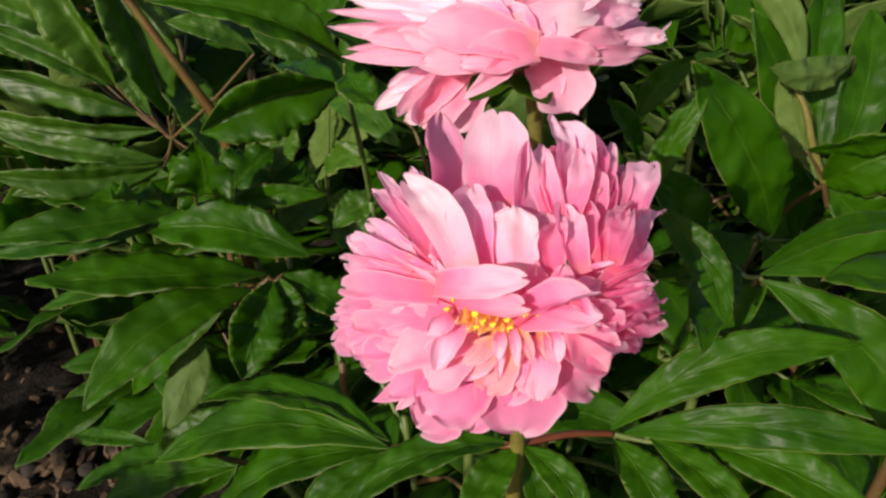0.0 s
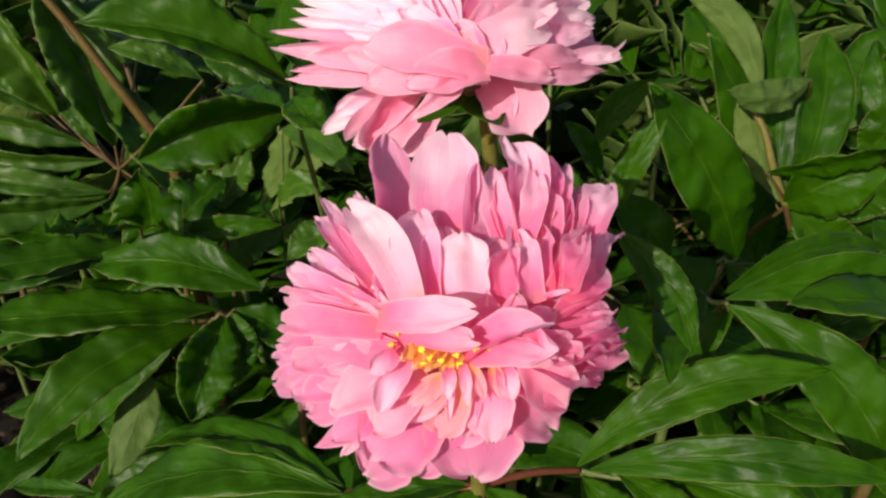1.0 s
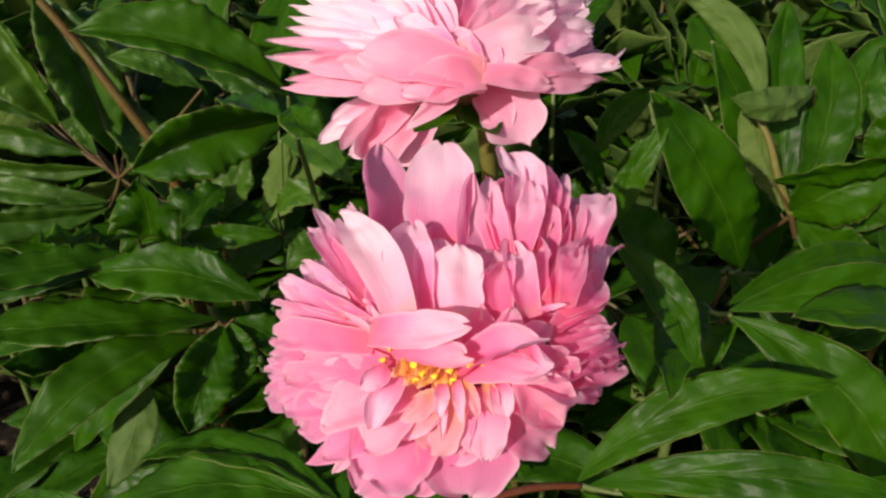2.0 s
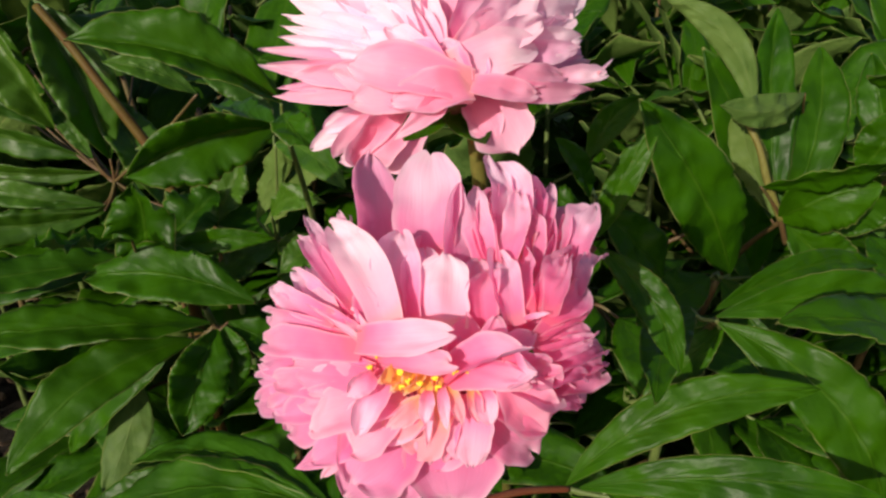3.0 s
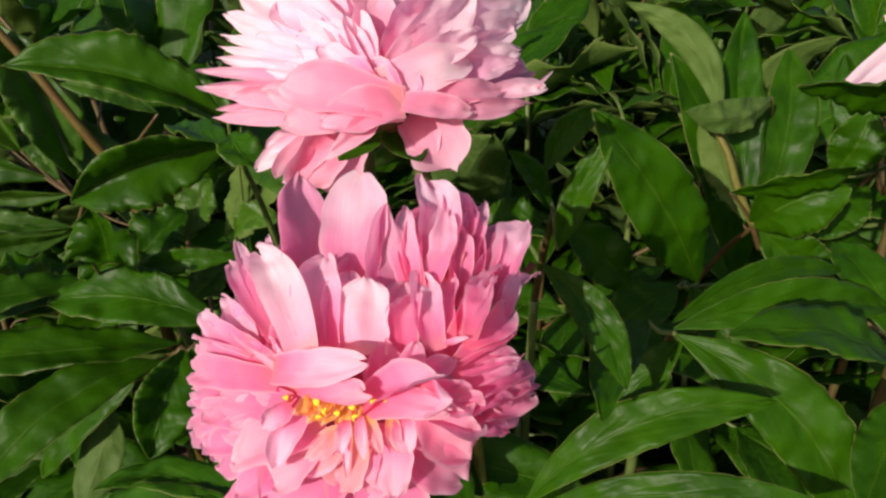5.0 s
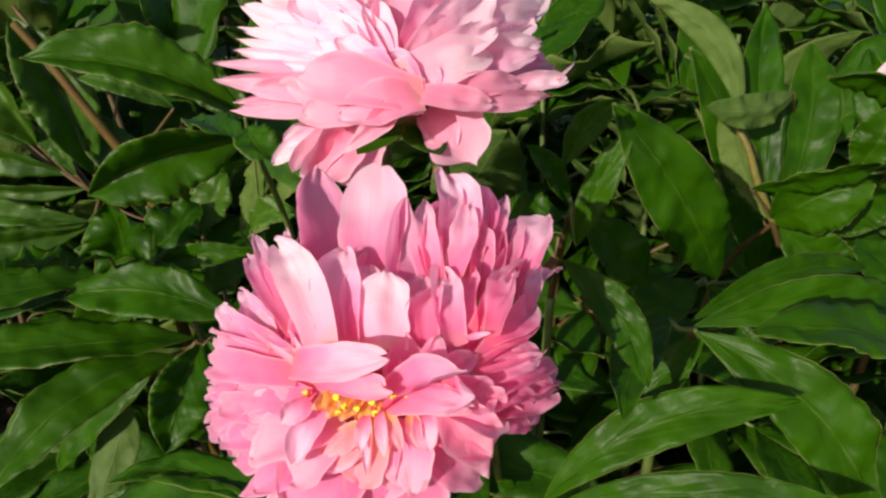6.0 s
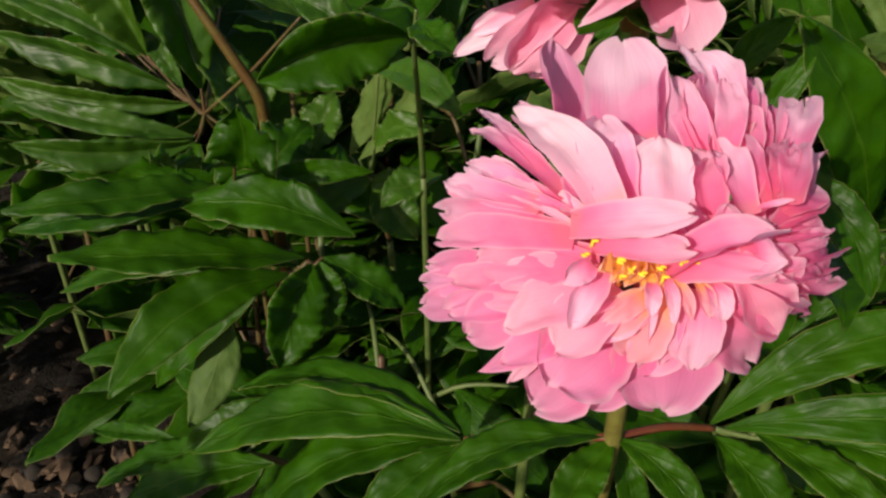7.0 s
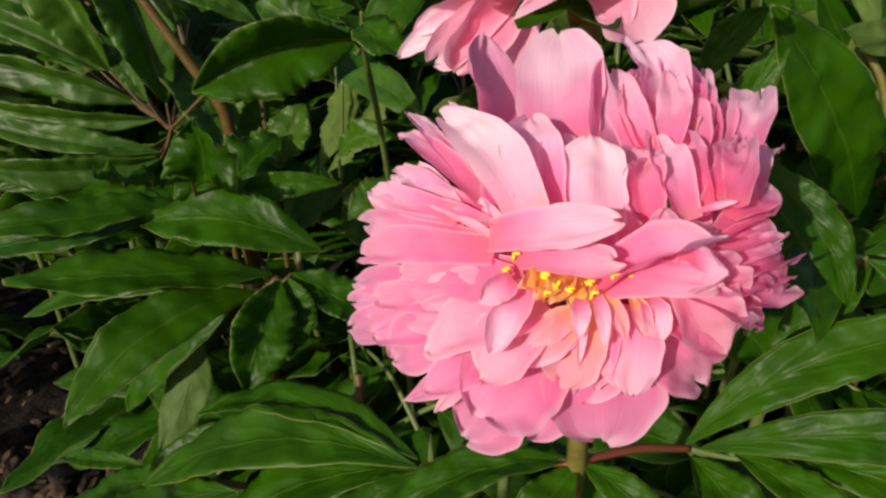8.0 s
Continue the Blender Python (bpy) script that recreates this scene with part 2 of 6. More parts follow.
                at = spine + across * (half * u * grow) + up * (lift + layer * 0.0045 * length * (1 - 0.6 * abs(u)))
                verts.append(at)
                uvs.append((j / (nu - 1), t))
    n = nv * nu
    faces = grid_triangles(nv, nu) + grid_triangles(nv, nu, n, True)
    kinds = [0] * (2 * (nv - 1) * (nu - 1)) + [1] * (2 * (nv - 1) * (nu - 1))
    for i in range(nv - 1):
        a, b = i * nu, i * nu + nu - 1
        faces += [(a, a + nu, n + a + nu, n + a), (b + nu, b, n + b, n + b + nu)]
        kinds += [0, 0]
    # the side vector is ahead x normal, so the upper layer's quads wind towards the underside
    faces = [f[::-1] for f in faces]
    return sheet_mesh("leaflet", verts, faces, uvs, (top, LEAF_UNDER), kinds)


count = [0]


def leaflet(leaf, base, tip, face, width, arch=0.06, sway=0.0, fold=0.12, wave=0.03, top=LEAF_TOP):
    count[0] += 1
    mesh = leaflet_mesh(Vector(tip) - Vector(base), face, width, arch, sway, fold, wave, count[0], top)
    ob = link("leaflet", mesh, leaf)
    ob.location = Vector(base) - place_of(leaf)
    return ob


def petal(bloom, base, tip, face, width, arch=0.08, cup=0.12, sway=0.0, point=0.0, ruffle=0.05, nv=25, nu=13, material=None, calm=1.0, full=0.62):
    """A thin cupped petal with a narrow claw, an uneven, slightly torn top and ruffled edges. point: 0 for a blunt top, 1 for a tapering one; calm: how much it curls and twists; full: how broad it is at its foot."""
    count[0] += 1
    seed = count[0]
    rng = random.Random(seed)
    length, ahead, side, normal = frame_of(Vector(tip) - Vector(base), face)
    p = [rng.uniform(0, 6.28) for _ in range(8)]
    slim, crease = full + rng.uniform(-0.06, 0.06), rng.uniform(-0.03, 0.04) * calm
    twist, lop = rng.uniform(-0.35, 0.35) * calm, rng.uniform(-0.08, 0.08)
    notch, notch_at = rng.choice((0, 0, 0.06, 0.10)) * (1 - point) * (calm == 1.0), rng.uniform(-0.5, 0.5)
    reflex = rng.uniform(-0.02, 0.10)
    curl_a, curl_b = rng.uniform(-0.22, 0.30) * calm, rng.uniform(-0.22, 0.30) * calm
    ruffle = ruffle * calm * (0.6 if width > 0.017 else 1.0)
    verts, uvs = [], []
    for i in range(nv):
        t = i / (nv - 1)
        t = t * (1.75 - 0.75 * t)
        bow = 4 * t * (1 - t)
        peak = 0.52 - 0.10 * max(0.0, point)
        wide = slim + (1 - slim) * math.sin(min(1, t / peak) * math.pi / 2) ** 1.2
        if t > peak:
            x = (t - peak) / (1.006 - peak)
            taper = max(0.0, point)
            wide *= (1 - taper) * max(0.0, 1 - x ** (4.5 if point < 0 else 2.0)) ** 0.5 + taper * (1 - x**1.5)
        half = width * 0.5 * wide
        c, s = math.cos(twist * (t - 0.4)), math.sin(twist * (t - 0.4))
        across, up = side * c + normal * s, normal * c - side * s
        for j in range(nu):
            u = 2 * j / (nu - 1) - 1
            top = max(0, t - 0.55) / 0.45
            # the top edge wanders: broad lobes, fine teeth and now and then a notch
            wander = (0.030 if width < 0.017 else 0.020) * math.sin(3.1 * u + p[0]) + 0.012 * math.sin(7.3 * u + p[1]) + 0.008 * math.sin(19 * u + p[2])
            wander -= notch * math.exp(-((u - notch_at) / 0.16) ** 2)
            reach = t + top * top * (wander * (1 - 0.6 * point) + lop * u * 0.6)
            spine = ahead * (length * reach) + normal * (length * (arch * bow - reflex * t**4)) + side * (length * sway * bow)
            edge = 1 + 0.06 * math.sin(8 * t + p[3] + (2 if u > 0 else 0)) + 0.025 * math.sin(23 * t + p[4])
            rough = ruffle * width * t * (abs(u) ** 2 * (math.sin(10 * t + p[5] + 2.5 * u) + 0.5 * math.sin(24 * t + p[6])) + 0.7 * top * math.sin(6.5 * u + p[7]) + 0.25 * top * math.sin(16 * u + p[1]))
            rough += 0.03 * width * math.sin(4 * u + p[2] + 3 * t) * t + crease * width * (1 - abs(u)) ** 2 * (1 - 0.5 * t)
            lift = cup * width * (u * u * wide - 0.2) * (0.6 + 0.6 * t)
            lift += (curl_a if u < 0 else curl_b) * width * max(0, abs(u) - 0.55) ** 1.5 * 2.2 * t + 0.011 * width * t * math.sin(13 * u + p[6]) + 0.028 * width * t * math.sin(5.5 * u + p[4])
            # soft hollows and fine crumples
            far = t * length / width
            lift += (0.13 * noise.noise((u * 1.2, far * 1.5, seed * 2.1)) + 0.05 * noise.noise((u * 2.6, far * 3.2, seed * 3.3)) + 0.016 * noise.noise((u * 7, far * 6, seed * 1.7))) * width * min(1.0, 2 * t)
            verts.append(spine + across * (half * u * edge) + up * (lift + rough))
            uvs.append((j / (nu - 1), t))
    mesh = sheet_mesh("petal", verts, grid_faces(nv, nu), uvs, (material or (PETAL_PALE if bloom["pale"] else PETAL_PINK),))
    ob = link("petal", mesh, bloom)
    ob.location = Vector(base) - place_of(bloom)
    return ob


def tube_mesh(name, points, radii, material, sides=8):
    """A round tapering stalk along a smooth curve through the points."""
    pts = [Vector(p) for p in points]
    fine, rad = [], []
    for k in range(len(pts) - 1):
        a, b, c, d = pts[max(0, k - 1)], pts[k], pts[k + 1], pts[min(len(pts) - 1, k + 2)]
        for s in range(6):
            t = s / 6
            fine.append(0.5 * (2 * b + (c - a) * t + (2 * a - 5 * b + 4 * c - d) * t * t + (3 * b - a - 3 * c + d) * t**3))
            rad.append(radii[k] * (1 - t) + radii[k + 1] * t)
    fine.append(pts[-1]), rad.append(radii[-1])
    verts, faces, uvs = [], [], []
    for k, p in enumerate(fine):
        way = (fine[min(k + 1, len(fine) - 1)] - fine[max(k - 1, 0)]).normalized()
        x = way.cross(Vector((0.31, 0.87, 0.38))).normalized()
        y = way.cross(x)
        for s in range(sides):
            a = 2 * math.pi * s / sides
            verts.append(p + (x * math.cos(a) + y * math.sin(a)) * rad[k])
            uvs.append((s / sides, k / len(fine)))
    for k in range(len(fine) - 1):
        for s in range(sides):
            a, b = k * sides + s, k * sides + (s + 1) % sides
            faces.append((a, b, b + sides, a + sides))
    faces.append(tuple(range(sides))[::-1])
    faces.append(tuple(range((len(fine) - 1) * sides, len(fine) * sides)))
    return sheet_mesh(name, verts, faces, uvs, (material,))


def tube(name, parent, points, radii, material, label=""):
    spot = place_of(parent) + Vector((0, 0, 0))
    first = Vector(points[0])
    ob = link(name, tube_mesh(name, [Vector(p) - first for p in points], radii, material), parent, label)
    ob.location = first - spot
    return ob


def joined_blobs(name, parent, spots, size, material):
    """Small grains in one mesh: the anthers of a stamen cluster."""
    bm = bmesh.new()
    first = Vector(spots[0])
    for k, p in enumerate(spots):
        m = Matrix.Translation(Vector(p) - first) @ Euler((k * 1.3, k * 0.7, k)).to_matrix().to_4x4() @ Matrix.Diagonal((size * 0.6, size * 0.6, size * 1.5, 1))
        bmesh.ops.create_icosphere(bm, subdivisions=2, radius=1.0, matrix=m)
    mesh = bpy.data.meshes.new(name)
    bm.to_mesh(mesh)
    bm.free()
    mesh.materials.append(material)
    for p in mesh.polygons:
        p.use_smooth = True
    ob = link(name, mesh, parent)
    ob.location = first - place_of(parent)
    return ob


def calyx(bloom, at, axis, size):
    """The green knob under a bloom and its five sepals."""
    axis = Vector(axis).normalized()
    turn = axis.to_track_quat("Z", "Y").to_matrix()
    bm = bmesh.new()
    bmesh.ops.create_uvsphere(bm, u_segments=14, v_segments=8, radius=size)
    for v in bm.verts:
        v.co.z *= 0.7 if v.co.z > 0 else 1.1
    bmesh.ops.transform(bm, matrix=turn.to_4x4(), verts=bm.verts)
    mesh = bpy.data.meshes.new("receptacle")
    bm.to_mesh(mesh)
    bm.free()
    mesh.materials.append(CALYX)
    for p in mesh.polygons:
        p.use_smooth = True
    ob = link("receptacle", mesh, bloom)
    ob.location = Vector(at) - place_of(bloom)
    for k in range(5):
        a = k * 2 * math.pi / 5 + 0.4
        out = turn @ Vector((math.cos(a), math.sin(a), -0.25))
        count[0] += 1
        sepal = link("sepal", leaflet_mesh(out * size * 2.6, axis * 0.7 + out * 0.3, size * 1.7, -0.12, 0, 0.25, 0.02, count[0], LEAF_TOP, 10, 5), bloom)
        sepal.location = Vector(at) - axis * size * 0.4 - place_of(bloom)


def stamens(bloom, at, axis, number, length, spread, seed):
    """Filaments with yellow anthers, crowded at the heart of a bloom."""
    rng = random.Random(seed)
    turn = Vector(axis).normalized().to_track_quat("Z", "Y").to_matrix()
    tips = []
    for k in range(number):
        a, r = rng.uniform(0, 6.283), spread * math.sqrt(rng.random())
        way = turn @ Vector((math.cos(a) * r, math.sin(a) * r, length * rng.uniform(0.8, 1.1)))
        foot = Vector(at) + turn @ Vector((math.cos(a), math.sin(a), 0)) * r * 0.45
        tip = Vector(at) + way
        tube("filament", bloom, [foot, foot.lerp(tip, 0.5) + turn @ Vector((math.cos(a), math.sin(a), 0)) * 0.0008, tip], [0.0006, 0.0005, 0.0004], FILAMENT)
        tips += [tip, tip + turn @ Vector((0.0006, 0.0003, 0.0009))]
    return joined_blobs("pollen_mass", bloom, tips, 0.0008, ANTHER)


def filler_petals(bloom, at, axis, number, low, high, tilt, width, seed):
    """The small inner petals that crowd between the large ones."""
    rng = random.Random(seed)
    turn = Vector(axis).normalized().to_track_quat("Z", "Y").to_matrix()
    for k in range(number):
        a, e = k * 2.39996 + rng.uniform(-0.3, 0.3), radians(rng.uniform(*tilt))
        out = turn @ Vector((math.cos(a) * math.cos(e), math.sin(a) * math.cos(e), math.sin(e)))
        foot = Vector(at) + turn @ Vector((math.cos(a), math.sin(a), 0)) * 0.004
        inward = turn @ Vector((-math.cos(a) * math.sin(e), -math.sin(a) * math.sin(e), math.cos(e)))
        petal(bloom, foot, foot + out * rng.uniform(low, high), inward, width * rng.uniform(0.7, 1.2), -0.05, 0.2, 0, 0.2, 0.07, 13, 9)


# ---- ground ----
def ground():
    xs = np.unique(np.r_[np.linspace(-60, -3, 12), np.linspace(-3, 3, 260), np.linspace(3, 60, 12)])
    ys = np.unique(np.r_[np.linspace(-60, -2, 10), np.linspace(-2, 4, 260), np.linspace(4, 80, 14)])
    verts = []
    for y in ys:
        for x in xs:
            near = max(0.0, 1 - math.hypot(x, y - 0.8) / 3.0)
            z = 0.012 * noise.noise((x * 5, y * 5, 0)) + 0.014 * noise.noise((x * 19, y * 19, 3)) + 0.018 * noise.noise((x * 38, y * 38, 8))
            verts.append((x, y, z * min(1, 2 * near) - 0.012))
    mesh = sheet_mesh("ground", verts, grid_faces(len(ys), len(xs)), [(v[0], v[1]) for v in verts], (SOIL,))
    return tagged(link("ground", mesh), "dark crumbly garden soil beneath the peony bush", "ground", kind="structure")


ground()


def rubble_mesh(seed, chip):
    """A broken wood chip or a rounded stone."""
    rng = random.Random(seed)
    bm = bmesh.new()
    bmesh.ops.create_icosphere(bm, subdivisions=2, radius=1.0)
    for v in bm.verts:
        w = noise.noise(v.co * 1.6 + Vector((seed, 0, 0)))
        v.co *= 1 + 0.35 * w
        if chip:
            v.co = Vector((round(v.co.x * 1.6) * 0.35 + v.co.x * 0.5, v.co.y * 0.45, max(-0.5, min(0.5, v.co.z)) * 0.5))
        else:
            v.co.z *= 0.65
    mesh = bpy.data.meshes.new("rubble")
    bm.to_mesh(mesh)
    bm.free()
    mesh.materials.append(WOOD_CHIP if chip else STONE)
    for p in mesh.polygons:
        p.use_smooth = not chip
    return mesh


RUBBLE = [rubble_mesh(k, k % 5 != 0) for k in range(10)]
rng = random.Random(5)
for k in range(440):
    x, y = (rng.uniform(-1.15, -0.25), rng.uniform(0.35, 1.35)) if k % 4 else (rng.gauss(-0.69, 0.07), rng.gauss(0.80, 0.06))
    size = rng.uniform(0.004, 0.015) if k % 4 else rng.uniform(0.009, 0.024)
    chip = k % 10 % 5 != 0
    ob = tagged(new("wood_chip" if chip else "stone", RUBBLE[k % 10]), "pale brown wood chip lying on the dark soil" if chip else "grey rounded stone lying on the dark soil", "wood chip" if chip else "stone", "mulch on the soil")
    ob.matrix_world = pose(x, y, size * 0.2 - 0.008, rng.uniform(-25, 25), rng.uniform(-25, 25), rng.uniform(0, 360)) @ Matrix.Scale(size, 4)


# full double pink peony flower with ruffled petals on a green stem
front_flower = thing("peony_flower", 0.03, 0.3, "full double pink peony flower with ruffled petals on a green stem", "peony flower", "peonies in bloom")
front_flower["pale"] = False
petal(front_flower, (0.0062, 0.2220, 0.7621), (-0.0008, 0.2640, 0.7923), (0.64, -0.70, 0.32), 0.0261, -0.06, 0.2, 0, 0.6, 0.07, material=PETAL_GUARD_SHADE, calm=0.3)
petal(front_flower, (0.0200, 0.2220, 0.7664), (0.0199, 0.2580, 0.7951), (-0.41, -0.77, 0.48), 0.0270, -0.05, 0.2, 0, 0.2, 0.07, material=PETAL_INNER_LIT, calm=0.4, full=0.7)
petal(front_flower, (0.0394, 0.2120, 0.7651), (0.0364, 0.2470, 0.7855), (-0.22, -0.91, 0.34), 0.0108, 0.04, 0.2, 0, 0, 0.07, material=PETAL_INNER_LIT, calm=0.55)
petal(front_flower, (0.0351, 0.1980, 0.7562), (0.0317, 0.2400, 0.7867), (0.37, -0.86, 0.34), 0.0185, -0.02, 0.15, -0.03, 0.35, 0.07, material=PETAL_PINK, calm=0.55)
petal(front_flower, (0.0453, 0.2220, 0.7685), (0.0446, 0.2630, 0.7901), (-0.03, -0.93, 0.36), 0.0153, 0.02, 0.54256, 0.117838, 0, 0.2, material=PETAL_INNER_LIT, calm=0.9)
petal(front_flower, (0.0477, 0.2250, 0.7670), (0.0526, 0.2660, 0.7847), (0.10, -0.83, 0.55), 0.0115, 0.04, 0.544255, 0.111512, 0, 0.2, material=PETAL_GUARD_SHADE, calm=0.9)
petal(front_flower, (0.0426, 0.2120, 0.7672), (0.0417, 0.2460, 0.7808), (-0.01, -0.75, 0.66), 0.0071, 0.04, 0.485527, -0.06933, 0.24, 0.2, material=PETAL_PINK, calm=0.9)
petal(front_flower, (0.0419, 0.2120, 0.7651), (0.0454, 0.2500, 0.7828), (-0.03, -0.74, 0.68), 0.0081, 0.04, 0.313983, -0.104769, 0.12, 0.2, material=PETAL_PINK, calm=0.9)
petal(front_flower, (0.0448, 0.2130, 0.7667), (0.0518, 0.2430, 0.7842), (-0.43, -0.85, 0.30), 0.0098, 0.04, 0.235407, 0.0721429, 0.09, 0.2, material=PETAL_INNER_LIT, calm=0.9)
petal(front_flower, (0.0526, 0.2120, 0.7628), (0.0548, 0.2400, 0.7814), (0.04, -0.88, 0.47), 0.0084, 0.04, 0.317556, 0.0645101, 0, 0.2, material=PETAL_PINK, calm=0.9)
petal(front_flower, (0.0514, 0.2140, 0.7617), (0.0563, 0.2320, 0.7747), (-0.11, -0.91, 0.40), 0.0079, 0.04, 0.445813, -0.109214, 0, 0.2, material=PETAL_HEART, calm=0.9)
petal(front_flower, (0.0523, 0.2250, 0.7669), (0.0585, 0.2640, 0.7823), (-0.29, -0.57, 0.77), 0.0090, 0.04, 0.552362, 0.115353, 0.51, 0.2, material=PETAL_GUARD_SHADE, calm=0.9)
petal(front_flower, (0.0497, 0.2250, 0.7670), (0.0530, 0.2640, 0.7802), (-0.28, -0.90, 0.34), 0.0075, 0.04, 0.323868, -0.101527, 0.36, 0.2, material=PETAL_GUARD_SHADE, calm=0.9)
petal(front_flower, (0.0555, 0.2220, 0.7640), (0.0662, 0.2560, 0.7823), (-0.23, -0.88, 0.42), 0.0113, 0.04, 0.278954, -0.0220953, 0.21, 0.2, material=PETAL_PINK, calm=0.9)
petal(front_flower, (0.0592, 0.2200, 0.7628), (0.0605, 0.2480, 0.7739), (-0.43, -0.58, 0.69), 0.0097, 0.04, 0.216974, 0.088267, 0.24, 0.2, material=PETAL_GUARD_SHADE, calm=0.9)
petal(front_flower, (0.0609, 0.2220, 0.7594), (0.0723, 0.2530, 0.7732), (-0.33, -0.75, 0.58), 0.0134, 0.04, 0.558664, -0.0293306, 0, 0.2, material=PETAL_GUARD_SHADE, calm=0.9)
petal(front_flower, (0.0639, 0.2220, 0.7594), (0.0780, 0.2500, 0.7716), (-0.15, -0.76, 0.63), 0.0123, 0.04, 0.457555, 0.0229561, 0, 0.2, material=PETAL_GUARD_SHADE, calm=0.9)
petal(front_flower, (0.0697, 0.2220, 0.7617), (0.0806, 0.2460, 0.7784), (-0.47, -0.74, 0.48), 0.0131, 0.04, 0.576249, 0.00168644, 0, 0.2, material=PETAL_INNER_LIT, calm=0.9)
petal(front_flower, (0.0572, 0.2120, 0.7584), (0.0744, 0.2400, 0.7686), (0.24, -0.78, 0.58), 0.0129, 0.05, 0.295054, -0.0477392, 0, 0.2, material=PETAL_PINK, calm=0.9)
petal(front_flower, (0.0683, 0.2100, 0.7594), (0.0828, 0.2280, 0.7662), (-0.46, -0.61, 0.65), 0.0070, 0.04, 0.419372, -0.11725, 0.48, 0.2, material=PETAL_INNER_LIT, calm=0.9)
petal(front_flower, (0.0655, 0.2050, 0.7580), (0.0758, 0.2260, 0.7694), (-0.20, -0.86, 0.47), 0.0055, 0.04, 0.208021, 0.0277915, 0.18, 0.2, material=PETAL_INNER_LIT, calm=0.9)
petal(front_flower, (0.0456, 0.1920, 0.7599), (0.0429, 0.2180, 0.7714), (0.04, -0.86, 0.50), 0.0100, 0.06, 0.450936, -0.0080999, 0, 0.2, material=PETAL_INNER_LIT, calm=0.9)
petal(front_flower, (0.0512, 0.1940, 0.7607), (0.0505, 0.2250, 0.7703), (-0.61, -0.68, 0.42), 0.0098, 0.04, 0.48278, 0.0571282, 0, 0.2, material=PETAL_PINK, calm=0.9)
petal(front_flower, (0.0517, 0.1950, 0.7632), (0.0641, 0.2220, 0.7697), (-0.53, -0.64, 0.56), 0.0084, 0.04, 0.470408, 0.111193, 0.12, 0.2, material=PETAL_PINK, calm=0.9)
petal(front_flower, (0.0530, 0.1950, 0.7621), (0.0694, 0.2280, 0.7712), (-0.49, -0.71, 0.50), 0.0058, 0.04, 0.437069, -0.0431939, 0.3, 0.2, material=PETAL_PINK, calm=0.9)
petal(front_flower, (0.0560, 0.1900, 0.7641), (0.0654, 0.2160, 0.7699), (-0.39, -0.68, 0.62), 0.0086, 0.1, 0.347662, 0.0229492, 0, 0.2, material=PETAL_PINK, calm=0.9)
petal(front_flower, (0.0543, 0.1920, 0.7619), (0.0710, 0.2130, 0.7621), (-0.12, -0.85, 0.51), 0.0100, 0.1, 0.35, 0.08, 0, 0.07, material=PETAL_PINK, calm=0.55)
petal(front_flower, (0.0483, 0.1930, 0.7613), (0.0557, 0.1890, 0.7658), (-0.44, -0.68, 0.59), 0.0019, 0.0961921, 0.271389, 0, 0, 0.13, material=PETAL_INNER_LIT, calm=1)
petal(front_flower, (0.0520, 0.1870, 0.7579), (0.0713, 0.2030, 0.7592), (-0.49, -0.51, 0.71), 0.0094, 0.029174, 0.387716, 0, 0, 0.13, material=PETAL_PINK, calm=1)
petal(front_flower, (0.0503, 0.1860, 0.7554), (0.0727, 0.1970, 0.7542), (-0.23, -0.62, 0.75), 0.0072, 0.0528063, 0.277806, 0, 0, 0.13, material=PETAL_PINK, calm=1)
petal(front_flower, (0.0515, 0.1860, 0.7512), (0.0717, 0.1950, 0.7521), (-0.29, -0.76, 0.58), 0.0064, 0.0866894, 0.450938, 0, 0, 0.13, material=PETAL_INNER_LIT, calm=1)
petal(front_flower, (0.0497, 0.1840, 0.7473), (0.0764, 0.1990, 0.7458), (-0.39, -0.59, 0.71), 0.0120, 0.141526, 0.390458, 0, 0, 0.13, material=PETAL_GUARD_SHADE, calm=1)
petal(front_flower, (0.0515, 0.1840, 0.7462), (0.0817, 0.2080, 0.7381), (-0.36, -0.63, 0.69), 0.0131, 0.0289644, 0.401423, 0, 0, 0.13, material=PETAL_GUARD_SHADE, calm=1)
petal(front_flower, (0.0496, 0.1820, 0.7434), (0.0777, 0.1960, 0.7387), (-0.25, -0.67, 0.70), 0.0120, 0.0243416, 0.29038, 0, 0, 0.13, material=PETAL_PINK, calm=1)
petal(front_flower, (0.0485, 0.1810, 0.7442), (0.0694, 0.1890, 0.7433), (-0.23, -0.43, 0.87), 0.0107, 0.143034, 0.415647, 0, 0, 0.13, material=PETAL_GUARD_SHADE, calm=1)
petal(front_flower, (0.0520, 0.1840, 0.7396), (0.0691, 0.1870, 0.7315), (-0.23, -0.52, 0.82), 0.0090, 0.132127, 0.318489, 0, 0.9, 0.13, material=PETAL_GUARD_SHADE, calm=1)
petal(front_flower, (0.0520, 0.1860, 0.7447), (0.0742, 0.1990, 0.7270), (-0.52, -0.71, 0.48), 0.0112, 0.0336436, 0.46366, 0, 0, 0.13, material=PETAL_GUARD_SHADE, calm=1)
petal(front_flower, (0.0410, 0.1800, 0.7504), (0.0587, 0.1820, 0.7411), (-0.19, -0.64, 0.75), 0.0148, 0.0810627, 0.489644, 0, 0, 0.13, material=PETAL_PINK, calm=1)
petal(front_flower, (0.0410, 0.1800, 0.7514), (0.0544, 0.1780, 0.7305), (-0.22, -0.58, 0.78), 0.0168, 0.14, 0.14, 0, 0, 0.07, material=PETAL_SKIRT, calm=0.55)
